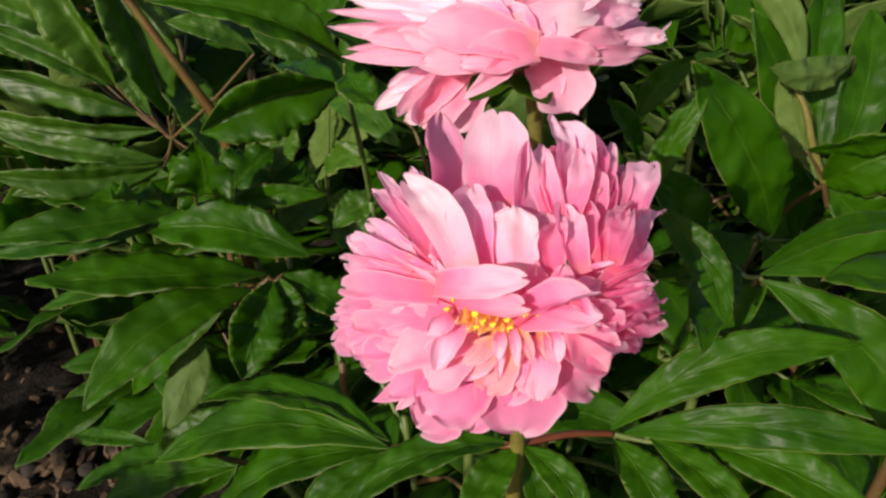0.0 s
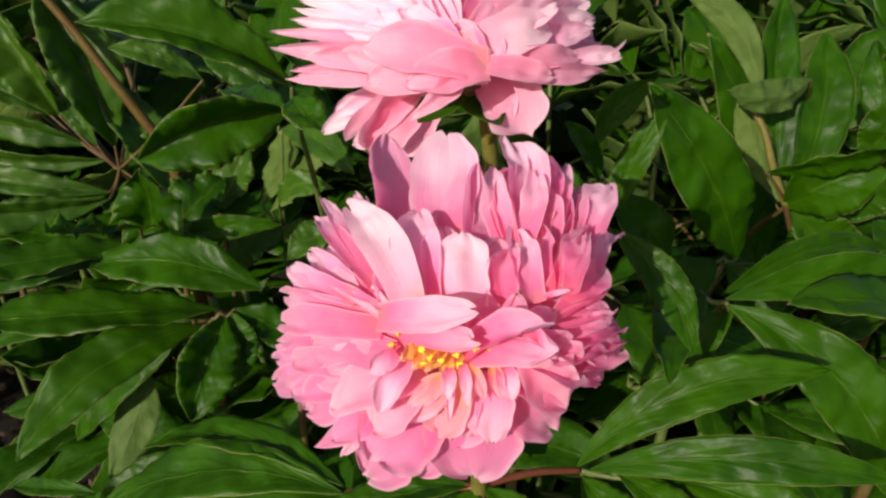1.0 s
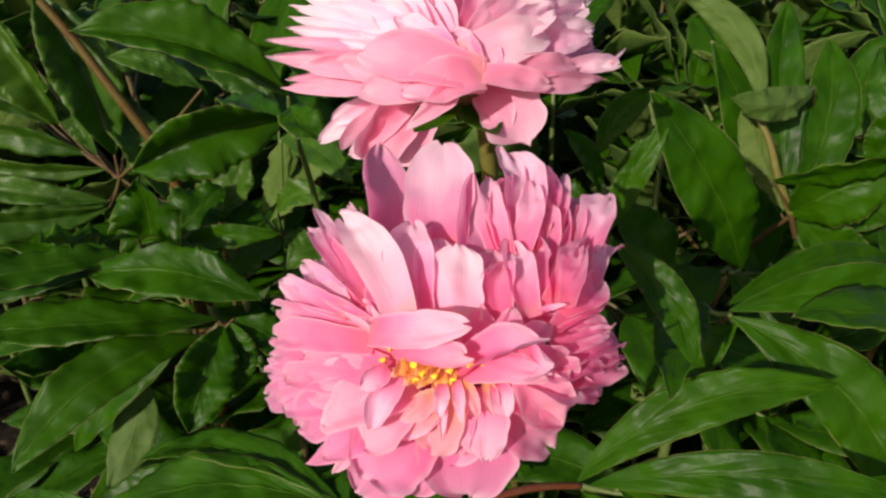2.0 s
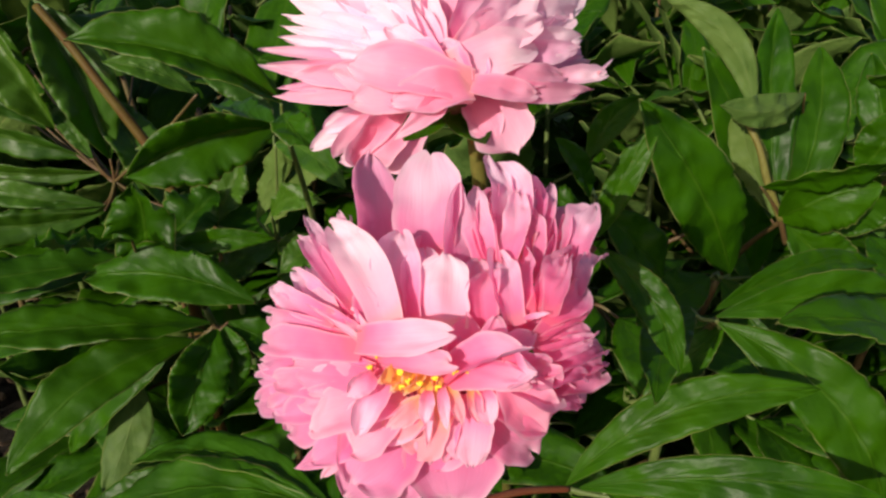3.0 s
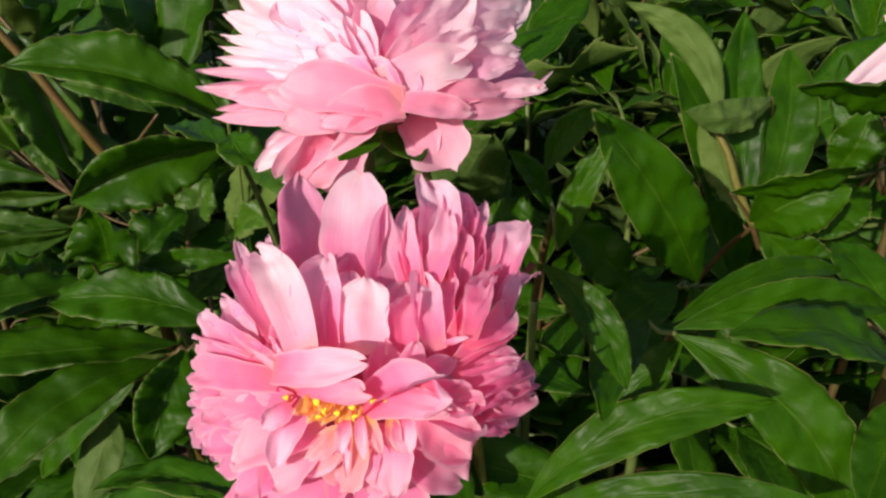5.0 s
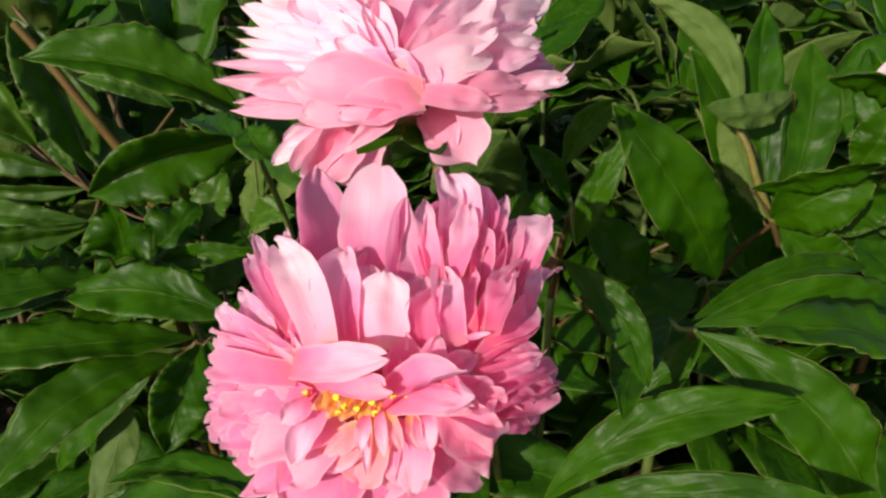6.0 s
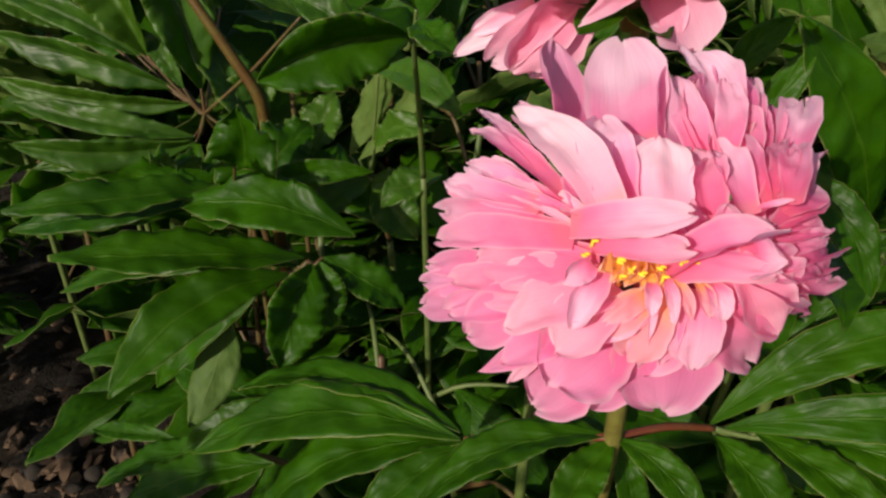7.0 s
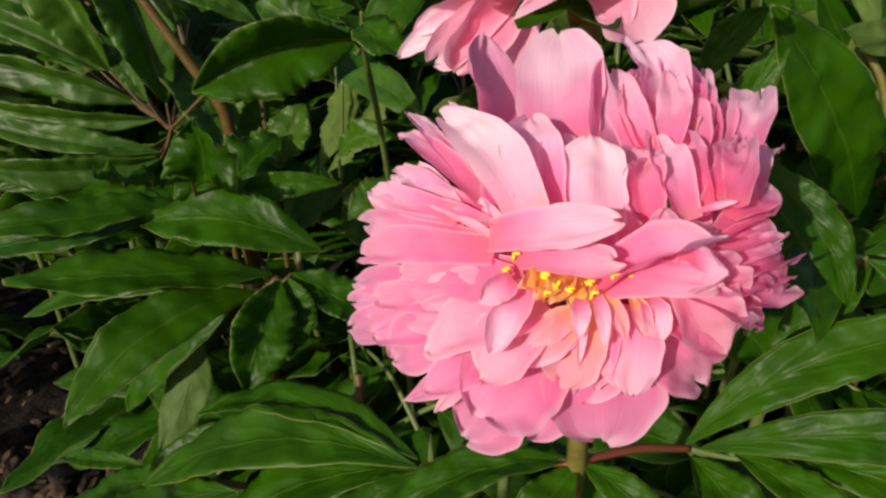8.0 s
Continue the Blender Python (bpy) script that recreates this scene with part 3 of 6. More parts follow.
petal(front_flower, (0.0409, 0.1800, 0.7535), (0.0565, 0.1830, 0.7480), (-0.41, -0.67, 0.61), 0.0106, 0.0740213, 0.352173, 0, 0, 0.13, material=PETAL_PINK, calm=1)
petal(front_flower, (0.0353, 0.1800, 0.7430), (0.0548, 0.1770, 0.7305), (-0.15, -0.60, 0.79), 0.0112, 0.12, 0.14, 0, 0.2, 0.07, material=PETAL_PINK, calm=0.55)
petal(front_flower, (0.0325, 0.1840, 0.7354), (0.0535, 0.1820, 0.7166), (-0.21, -0.62, 0.76), 0.0168, 0.1, 0.12, 0, 0, 0.07, material=PETAL_PINK, calm=0.55)
petal(front_flower, (0.0407, 0.1860, 0.7535), (0.0512, 0.1880, 0.7593), (-0.23, -0.82, 0.52), 0.0078, 0.12, 0.35, 0, 0, 0.07, material=PETAL_PINK, calm=0.55)
petal(front_flower, (0.0406, 0.1840, 0.7506), (0.0460, 0.1880, 0.7583), (-0.16, -0.82, 0.54), 0.0082, 0.04, 0.3, 0, 0, 0.07, material=PETAL_PINK, calm=0.55)
petal(front_flower, (0.0483, 0.2040, 0.7431), (0.0523, 0.2060, 0.7597), (-0.14, -0.87, 0.48), 0.0126, 0.04, 0.14, 0, 0, 0.07, material=PETAL_PINK, calm=0.55)
petal(front_flower, (0.0532, 0.2040, 0.7431), (0.0614, 0.2080, 0.7574), (-0.33, -0.60, 0.73), 0.0115, 0.146588, 0.375276, 0, 0, 0.13, material=PETAL_PINK, calm=1)
petal(front_flower, (0.0554, 0.2060, 0.7440), (0.0694, 0.2140, 0.7571), (-0.32, -0.80, 0.51), 0.0117, 0.04, 0.14, 0, 0, 0.07, material=PETAL_GUARD_SHADE, calm=0.55)
petal(front_flower, (0.0119, 0.1960, 0.7545), (0.0095, 0.2270, 0.7767), (-0.27, -0.80, 0.54), 0.0162, 0.05, 0.35, 0, 0, 0.07, material=PETAL_INNER_LIT, calm=0.55, full=0.8)
petal(front_flower, (0.0213, 0.2050, 0.7541), (0.0222, 0.2360, 0.7712), (-0.04, -0.85, 0.53), 0.0206, 0, 0.35, 0, 0, 0.12, material=PETAL_PINK, calm=0.55)
petal(front_flower, (0.0183, 0.1980, 0.7553), (0.0183, 0.2210, 0.7722), (-0.08, -0.92, 0.37), 0.0150, 0.05, 0.2, 0, 0, 0.07, material=PETAL_INNER_LIT, calm=0.55)
petal(front_flower, (0.0230, 0.1950, 0.7571), (0.0246, 0.2120, 0.7745), (-0.29, -0.86, 0.43), 0.0190, 0.1, -0.1, 0, 0, 0.07, material=PETAL_PALE, calm=0.3, full=0.8)
petal(front_flower, (0.0348, 0.1950, 0.7560), (0.0371, 0.2170, 0.7700), (-0.14, -0.85, 0.52), 0.0156, 0.06, 0.15, 0, 0, 0.07, material=PETAL_PINK, calm=0.55)
petal(front_flower, (0.0378, 0.1930, 0.7562), (0.0399, 0.2100, 0.7704), (-0.08, -0.73, 0.68), 0.0108, 0.05, 0.508909, -0.113539, 0, 0.2, material=PETAL_PINK, calm=0.9)
petal(front_flower, (0.0080, 0.1870, 0.7594), (-0.0168, 0.2390, 0.7754), (-0.13, -0.85, 0.51), 0.0147, 0.02, 0.25, 0.08, 0.2, 0.07, material=PETAL_PALE, calm=0.55, full=0.8)
petal(front_flower, (0.0016, 0.2100, 0.7643), (-0.0132, 0.2500, 0.7735), (-0.12, -0.93, 0.36), 0.0068, 0.04, 0.14, 0, 0.4, 0.07, material=PETAL_INNER_LIT, calm=0.55)
petal(front_flower, (-0.0023, 0.2150, 0.7659), (-0.0103, 0.2520, 0.7710), (-0.11, -0.95, 0.30), 0.0069, 0.04, 0.14, 0, 0.4, 0.07, material=PETAL_INNER_LIT, calm=0.55)
petal(front_flower, (-0.0026, 0.2000, 0.7606), (-0.0296, 0.2500, 0.7673), (0.25, -0.82, 0.51), 0.0079, 0.04, 0.2, 0, 0.4, 0.07, material=PETAL_PINK, calm=0.55)
petal(front_flower, (-0.0079, 0.2120, 0.7633), (-0.0260, 0.2560, 0.7684), (0.26, -0.86, 0.45), 0.0061, 0.04, 0.14, 0, 0.3, 0.07, material=PETAL_INNER_LIT, calm=0.55)
petal(front_flower, (0.0040, 0.1900, 0.7554), (-0.0027, 0.2060, 0.7670), (-0.04, -0.77, 0.64), 0.0083, 0.06, 0.12, 0, 0, 0.07, material=PETAL_PINK, calm=0.15)
petal(front_flower, (0.0079, 0.1900, 0.7564), (0.0027, 0.2030, 0.7666), (0.02, -0.91, 0.41), 0.0082, 0.04, 0.12, 0, 0, 0.07, material=PETAL_PINK, calm=0.15)
petal(front_flower, (-0.0015, 0.1950, 0.7585), (-0.0226, 0.2260, 0.7555), (0.14, -0.85, 0.51), 0.0065, 0.04, 0.2, 0, 0, 0.07, material=PETAL_PINK, calm=0.3)
petal(front_flower, (-0.0054, 0.2000, 0.7575), (-0.0312, 0.2400, 0.7546), (0.12, -0.91, 0.40), 0.0091, 0.04, 0.25, 0, 0, 0.1, material=PETAL_INNER_LIT, calm=0.8)
petal(front_flower, (-0.0090, 0.2000, 0.7575), (-0.0271, 0.2420, 0.7569), (0.01, -0.86, 0.51), 0.0083, 0.04, 0.25, 0, 0, 0.1, material=PETAL_PALE, calm=0.8)
petal(front_flower, (-0.0099, 0.2000, 0.7575), (-0.0383, 0.2350, 0.7506), (0.14, -0.90, 0.40), 0.0086, 0.04, 0.25, 0, 0, 0.1, material=PETAL_INNER_LIT, calm=0.8)
petal(front_flower, (-0.0091, 0.2000, 0.7553), (-0.0357, 0.2310, 0.7481), (0.13, -0.81, 0.57), 0.0078, 0.04, 0.25, 0, 0, 0.08, material=PETAL_PINK, calm=0.55)
petal(front_flower, (0.0002, 0.1890, 0.7557), (-0.0275, 0.2210, 0.7559), (0.18, -0.84, 0.51), 0.0028, 0.04, 0.3, 0.02, 0.4, 0.07, material=PETAL_PALE, calm=0.55)
petal(front_flower, (-0.0022, 0.1930, 0.7597), (-0.0190, 0.2130, 0.7569), (0.07, -0.87, 0.48), 0.0033, 0.04, 0.5, 0, 0, 0.15, material=PETAL_INNER_LIT, calm=1)
petal(front_flower, (-0.0003, 0.1910, 0.7600), (-0.0054, 0.2010, 0.7600), (-0.01, -0.89, 0.45), 0.0054, 0.04, 0.5, 0, 0, 0.15, material=PETAL_PALE, calm=1)
petal(front_flower, (-0.0053, 0.1950, 0.7521), (-0.0409, 0.2290, 0.7421), (0.13, -0.89, 0.43), 0.0113, 0.08, 0.12, 0, 0, 0.07, material=PETAL_PINK, calm=0.55)
petal(front_flower, (-0.0014, 0.1900, 0.7529), (-0.0418, 0.2220, 0.7358), (0.21, -0.78, 0.60), 0.0111, 0.1, 0.12, 0, 0.1, 0.07, material=PETAL_PINK, calm=0.55)
petal(front_flower, (0.0057, 0.1870, 0.7468), (-0.0282, 0.2100, 0.7328), (0.23, -0.81, 0.54), 0.0161, 0.1, 0.1, 0, 0, 0.07, material=PETAL_PINK, calm=0.55)
petal(front_flower, (0.0031, 0.1860, 0.7497), (-0.0181, 0.2040, 0.7453), (0.05, -0.83, 0.56), 0.0036, 0.06, 0.35, 0, 0, 0.07, material=PETAL_INNER_LIT, calm=0.55)
petal(front_flower, (0.0039, 0.1870, 0.7446), (-0.0220, 0.2020, 0.7319), (-0.03, -0.71, 0.70), 0.0111, 0.1, 0.14, 0, 0, 0.07, material=PETAL_SKIRT, calm=0.55)
petal(front_flower, (-0.0123, 0.2030, 0.7353), (-0.0439, 0.2260, 0.7235), (0.23, -0.79, 0.57), 0.0097, 0.04, 0.14, 0, 0, 0.07, material=PETAL_GUARD_SHADE, calm=0.55)
petal(front_flower, (-0.0125, 0.2030, 0.7305), (-0.0464, 0.2260, 0.7149), (0.23, -0.83, 0.51), 0.0107, 0.04, 0.14, 0, 0, 0.07, material=PETAL_GUARD_SHADE, calm=0.55)
petal(front_flower, (-0.0126, 0.2020, 0.7265), (-0.0458, 0.2230, 0.7073), (0.08, -0.78, 0.62), 0.0128, 0.04, 0.14, 0, 0, 0.07, material=PETAL_GUARD_SHADE, calm=0.55)
petal(front_flower, (-0.0039, 0.1920, 0.7365), (-0.0355, 0.2120, 0.7260), (0.20, -0.75, 0.62), 0.0100, 0.1, 0.16, 0, 0, 0.07, material=PETAL_PINK, calm=0.55)
petal(front_flower, (-0.0039, 0.1920, 0.7342), (-0.0350, 0.2090, 0.7150), (-0.02, -0.76, 0.65), 0.0128, 0.1, 0.14, 0, 0, 0.07, material=PETAL_GUARD_SHADE, calm=0.55)
petal(front_flower, (-0.0019, 0.1910, 0.7372), (-0.0294, 0.2020, 0.7105), (0.30, -0.57, 0.76), 0.0177, 0.1, 0.1, 0, 0, 0.07, material=PETAL_GUARD_SHADE, calm=0.55)
petal(front_flower, (-0.0038, 0.1910, 0.7350), (-0.0190, 0.1980, 0.7105), (0.22, -0.66, 0.72), 0.0134, 0.1, 0.1, 0, 0, 0.07, material=PETAL_GUARD_SHADE, calm=0.55)
petal(front_flower, (0.0038, 0.1870, 0.7402), (-0.0251, 0.1990, 0.7257), (0.02, -0.82, 0.57), 0.0100, 0.1, 0.14, 0, 0, 0.07, material=PETAL_PINK, calm=0.55)
petal(front_flower, (0.0109, 0.1840, 0.7402), (-0.0192, 0.1880, 0.7249), (0.16, -0.48, 0.86), 0.0163, 0.14, 0.1, 0, 0, 0.07, material=PETAL_SKIRT, calm=0.55)
petal(front_flower, (0.0118, 0.1840, 0.7402), (-0.0054, 0.1800, 0.7220), (0.09, -0.48, 0.87), 0.0179, 0.14, 0.1, 0, 0, 0.07, material=PETAL_SKIRT, calm=0.55)
petal(front_flower, (0.0068, 0.1840, 0.7464), (-0.0024, 0.1750, 0.7329), (-0.05, -0.77, 0.63), 0.0087, 0.12, 0.4, 0.04, 0.3, 0.07, material=PETAL_INNER_LIT, calm=0.55)
petal(front_flower, (0.0030, 0.1830, 0.7487), (-0.0047, 0.1780, 0.7452), (0.10, -0.71, 0.70), 0.0069, 0.1, 0.35, 0, 0, 0.07, material=PETAL_INNER_LIT, calm=0.55)
petal(front_flower, (0.0197, 0.1820, 0.7406), (0.0071, 0.1760, 0.7345), (0.08, -0.81, 0.59), 0.0059, 0.1, 0.16, 0, 0, 0.07, material=PETAL_HEART, calm=0.55)
petal(front_flower, (0.0206, 0.1800, 0.7378), (0.0053, 0.1760, 0.7282), (0.10, -0.81, 0.58), 0.0063, 0.1, 0.14, 0, 0, 0.07, material=PETAL_INNER_LIT, calm=0.55)
petal(front_flower, (0.0206, 0.1820, 0.7395), (0.0038, 0.1780, 0.7285), (-0.03, -0.68, 0.74), 0.0106, 0.1, 0.14, 0, 0, 0.07, material=PETAL_HEART, calm=0.55)
petal(front_flower, (0.0136, 0.1860, 0.7272), (-0.0057, 0.1770, 0.7110), (0.22, -0.56, 0.80), 0.0275, 0.08, 0.1, 0, 0, 0.07, material=PETAL_GUARD_SHADE, calm=0.55)
petal(front_flower, (0.0053, 0.1870, 0.7265), (-0.0202, 0.1860, 0.7134), (0.11, -0.52, 0.84), 0.0130, 0.08, 0.1, 0, 0, 0.07, material=PETAL_GUARD_SHADE, calm=0.55)
petal(front_flower, (-0.0004, 0.1880, 0.7210), (-0.0267, 0.1880, 0.7067), (0.21, -0.69, 0.70), 0.0083, 0.06, 0.14, 0, 0.85, 0.07, material=PETAL_GUARD_SHADE, calm=0.55)
petal(front_flower, (-0.0063, 0.1900, 0.7169), (-0.0171, 0.1860, 0.7038), (0.22, -0.67, 0.71), 0.0050, 0.04, 0.14, 0, 0.5, 0.07, material=PETAL_SKIRT, calm=0.55)
petal(front_flower, (0.0088, 0.1920, 0.7123), (-0.0090, 0.1840, 0.6969), (0.13, -0.50, 0.86), 0.0232, 0.05, 0.1, 0, 0, 0.07, material=PETAL_GUARD_SHADE, calm=0.55)
petal(front_flower, (0.0136, 0.1920, 0.7122), (0.0077, 0.1850, 0.6970), (-0.03, -0.53, 0.85), 0.0213, 0.05, 0.1, 0, 0, 0.07, material=PETAL_GUARD_SHADE, calm=0.55)
petal(front_flower, (0.0254, 0.1860, 0.7316), (0.0270, 0.1760, 0.7033), (-0.06, -0.59, 0.80), 0.0309, 0.12, 0.1, 0, 0, 0.07, material=PETAL_GUARD_SHADE, calm=0.55)
petal(front_flower, (0.0279, 0.1840, 0.7378), (0.0199, 0.1790, 0.7143), (0.05, -0.79, 0.61), 0.0163, 0.1, 0.1, 0, 0, 0.07, material=PETAL_PINK, calm=0.55)
petal(front_flower, (0.0320, 0.1810, 0.7423), (0.0313, 0.1730, 0.7217), (-0.20, -0.63, 0.75), 0.0148, 0.14, 0.1, 0, 0, 0.07, material=PETAL_INNER_LIT, calm=0.55)
petal(front_flower, (0.0282, 0.1810, 0.7401), (0.0238, 0.1740, 0.7214), (-0.13, -0.76, 0.63), 0.0053, 0.1, 0.25, 0, 0, 0.07, material=PETAL_PINK, calm=0.55)
petal(front_flower, (0.0233, 0.1820, 0.7416), (0.0144, 0.1770, 0.7211), (-0.14, -0.69, 0.71), 0.0160, 0.12, 0.12, 0, 0, 0.07, material=PETAL_HEART, calm=0.55)
petal(front_flower, (0.0215, 0.1820, 0.7416), (0.0288, 0.1780, 0.7222), (-0.13, -0.79, 0.60), 0.0160, 0.12, 0.12, 0, 0, 0.07, material=PETAL_HEART, calm=0.55)
petal(front_flower, (0.0193, 0.1810, 0.7442), (0.0184, 0.1730, 0.7298), (0.06, -0.77, 0.64), 0.0026, 0.12, 0.35, 0, 0.8, 0.07, material=PETAL_INNER_LIT, calm=0.55)
petal(front_flower, (0.0190, 0.1810, 0.7442), (0.0176, 0.1720, 0.7395), (-0.09, -0.70, 0.71), 0.0048, 0.12, 0.3, 0, 0, 0.07, material=PETAL_INNER_LIT, calm=0.55)
petal(front_flower, (0.0231, 0.1810, 0.7456), (0.0239, 0.1720, 0.7372), (-0.08, -0.80, 0.60), 0.0038, 0.12, 0.35, 0, 0.4, 0.07, material=PETAL_INNER_LIT, calm=0.55)
petal(front_flower, (0.0252, 0.1810, 0.7456), (0.0289, 0.1730, 0.7375), (0.07, -0.72, 0.69), 0.0045, 0.1, 0.3, 0, 0.5, 0.07, material=PETAL_HEART, calm=0.55)
petal(front_flower, (0.0319, 0.1810, 0.7444), (0.0338, 0.1730, 0.7390), (-0.02, -0.82, 0.57), 0.0049, 0.1, 0.3, 0, 0, 0.07, material=PETAL_HEART, calm=0.55)
petal(front_flower, (0.0350, 0.1810, 0.7444), (0.0369, 0.1720, 0.7389), (-0.01, -0.76, 0.65), 0.0073, 0.16, 0.3, 0, 0, 0.07, material=PETAL_INNER_LIT, calm=0.55)
petal(front_flower, (0.0137, 0.1900, 0.7484), (0.0045, 0.1795, 0.7485), (0.12, -0.82, 0.55), 0.0066, 0.05, 0.25, 0, 0, 0.07, material=STAMINODE, calm=0.55)
petal(front_flower, (0.0154, 0.1900, 0.7479), (0.0079, 0.1795, 0.7455), (0.09, -0.75, 0.66), 0.0067, 0.05, 0.25, 0, 0, 0.07, material=STAMINODE, calm=0.55)
petal(front_flower, (0.0172, 0.1900, 0.7475), (0.0119, 0.1795, 0.7442), (-0.04, -0.77, 0.63), 0.0067, 0.05, 0.25, 0, 0, 0.07, material=STAMINODE, calm=0.55)
petal(front_flower, (0.0199, 0.1900, 0.7470), (0.0170, 0.1795, 0.7437), (0.06, -0.71, 0.70), 0.0067, 0.05, 0.25, 0, 0, 0.07, material=STAMINODE, calm=0.55)
petal(front_flower, (0.0226, 0.1900, 0.7470), (0.0222, 0.1795, 0.7436), (0.08, -0.75, 0.66), 0.0067, 0.05, 0.25, 0, 0, 0.07, material=STAMINODE, calm=0.55)
petal(front_flower, (0.0253, 0.1900, 0.7469), (0.0269, 0.1795, 0.7444), (-0.17, -0.77, 0.62), 0.0067, 0.05, 0.25, 0, 0, 0.07, material=STAMINODE, calm=0.55)
petal(front_flower, (0.0289, 0.1900, 0.7469), (0.0317, 0.1795, 0.7456), (-0.03, -0.87, 0.49), 0.0079, 0.05, 0.25, 0, 0, 0.07, material=STAMINODE, calm=0.55)
petal(front_flower, (0.0326, 0.1900, 0.7464), (0.0368, 0.1795, 0.7477), (-0.11, -0.73, 0.67), 0.0079, 0.05, 0.25, 0, 0, 0.07, material=STAMINODE, calm=0.55)
petal(front_flower, (-0.0027, 0.1905, 0.7564), (0.0255, 0.1790, 0.7661), (0.03, -0.66, 0.75), 0.0112, 0.1, 0.2, 0.05, 0, 0.08, material=PETAL_INNER_LIT, calm=0.35, full=0.75)
petal(front_flower, (0.0036, 0.1890, 0.7518), (0.0257, 0.1765, 0.7571), (-0.13, -0.89, 0.43), 0.0079, 0.06, -0.2, 0, -1, 0.07, material=PETAL_PINK, calm=0.55, full=0.8)
petal(front_flower, (0.0298, 0.1900, 0.7486), (0.0310, 0.1950, 0.7625), (0.03, -0.81, 0.59), 0.0122, 0.02, 0.15, 0, 0.8, 0.07, material=PETAL_PINK, calm=0.55)
petal(front_flower, (0.0262, 0.1900, 0.7487), (0.0275, 0.1940, 0.7567), (-0.12, -0.89, 0.44), 0.0065, 0.04, 0.2, 0, 0.4, 0.07, material=PETAL_PINK, calm=0.55)
petal(front_flower, (0.0332, 0.1850, 0.7474), (0.0324, 0.1840, 0.7558), (0.03, -0.75, 0.66), 0.0070, 0.1, 0.3, 0, 0, 0.07, material=PETAL_PINK, calm=0.55)
petal(front_flower, (0.0377, 0.1850, 0.7489), (0.0397, 0.1920, 0.7629), (-0.08, -0.85, 0.52), 0.0091, 0.06, 0.5, 0, 0, 0.08, material=PETAL_PINK, calm=1)
petal(front_flower, (0.0229, 0.1840, 0.7457), (0.0468, 0.1740, 0.7641), (-0.00, -0.50, 0.87), 0.0108, 0.06, 0.35, -0.08, 0, 0.12, material=PETAL_PINK, calm=0.8)
petal(front_flower, (0.0241, 0.1830, 0.7456), (0.0486, 0.1740, 0.7521), (-0.04, -0.58, 0.81), 0.0097, 0.06, -0.2, -0.08, 0, 0.12, material=PETAL_PINK, calm=0.8)
petal(front_flower, (0.0445, 0.1810, 0.7517), (0.0484, 0.1730, 0.7561), (-0.39, -0.72, 0.58), 0.0115, 0.1, 0.3, 0, 0, 0.07, material=PETAL_INNER_LIT, calm=0.55)
calyx(front_flower, (0.0212, 0.2233, 0.7148), (-0.05, -0.62, 0.78), 0.011)
tube("stem", front_flower, [(0.0300, 0.3000, -0.0200), (0.0330, 0.2750, 0.3500), (0.0371, 0.2438, 0.6265), (0.0212, 0.2233, 0.7148)], [0.0052, 0.0047, 0.0041, 0.0036], STEM_OLIVE)
stamens(front_flower, (0.0034, 0.1908, 0.7451), (-0.05, -0.62, 0.78), 2, 0.0085, 0.003, 3)
stamens(front_flower, (0.0101, 0.1873, 0.7425), (-0.05, -0.62, 0.78), 3, 0.0085, 0.004, 4)
stamens(front_flower, (0.0135, 0.1883, 0.7400), (-0.05, -0.62, 0.78), 2, 0.0085, 0.004, 5)
stamens(front_flower, (0.0211, 0.1863, 0.7418), (-0.05, -0.62, 0.78), 2, 0.0085, 0.003, 6)
stamens(front_flower, (0.0276, 0.1863, 0.7422), (-0.05, -0.62, 0.78), 2, 0.0085, 0.004, 7)
filler_petals(front_flower, (0.0212, 0.2233, 0.7148), (-0.05, -0.62, 0.78), 26, 0.028, 0.038, (0, 40), 0.016, 11)
filler_petals(front_flower, (0.0222, 0.2163, 0.7238), (-0.05, -0.62, 0.78), 60, 0.024, 0.034, (5, 60), 0.017, 12)


# pale pink double peony flower with spreading petals on a reddish stem
back_flower = thing("peony_flower", 0.09, 0.46, "pale pink double peony flower with spreading petals on a reddish stem", "peony flower", "peonies in bloom")
back_flower["pale"] = True
petal(back_flower, (0.0381, 0.2780, 0.8125), (-0.0099, 0.2900, 0.8188), (0.06, -0.91, 0.41), 0.0188, 0.16, 0.2, 0, 0, 0.07, material=PETAL_SKIRT, calm=0.55, full=0.7)
petal(back_flower, (0.0276, 0.2880, 0.8119), (-0.0184, 0.3030, 0.8131), (0.12, -0.99, 0.12), 0.0156, 0.1, 0.2, 0, 0.3, 0.07, material=PETAL_SKIRT, calm=0.55)
petal(back_flower, (0.0381, 0.2780, 0.8121), (-0.0094, 0.2840, 0.8064), (0.17, -0.91, 0.39), 0.0162, 0.12, 0.16, 0, 0, 0.07, material=PETAL_SKIRT, calm=0.55, full=0.7)
petal(back_flower, (0.0275, 0.2900, 0.8103), (-0.0492, 0.3230, 0.7976), (0.07, -0.98, 0.18), 0.0103, 0.05, 0.2, 0, 0.6, 0.07, material=PETAL_SKIRT, calm=0.55)
petal(back_flower, (0.0230, 0.2920, 0.8110), (-0.0431, 0.3230, 0.8019), (0.13, -0.97, 0.21), 0.0070, 0.05, 0.25, 0, 0.6, 0.07, material=PETAL_PINK, calm=0.55)
petal(back_flower, (0.0276, 0.2920, 0.8131), (-0.0528, 0.3250, 0.8111), (0.24, -0.96, 0.10), 0.0107, 0.06, 0.25, 0, 0.7, 0.07, material=PETAL_SKIRT, calm=0.55)
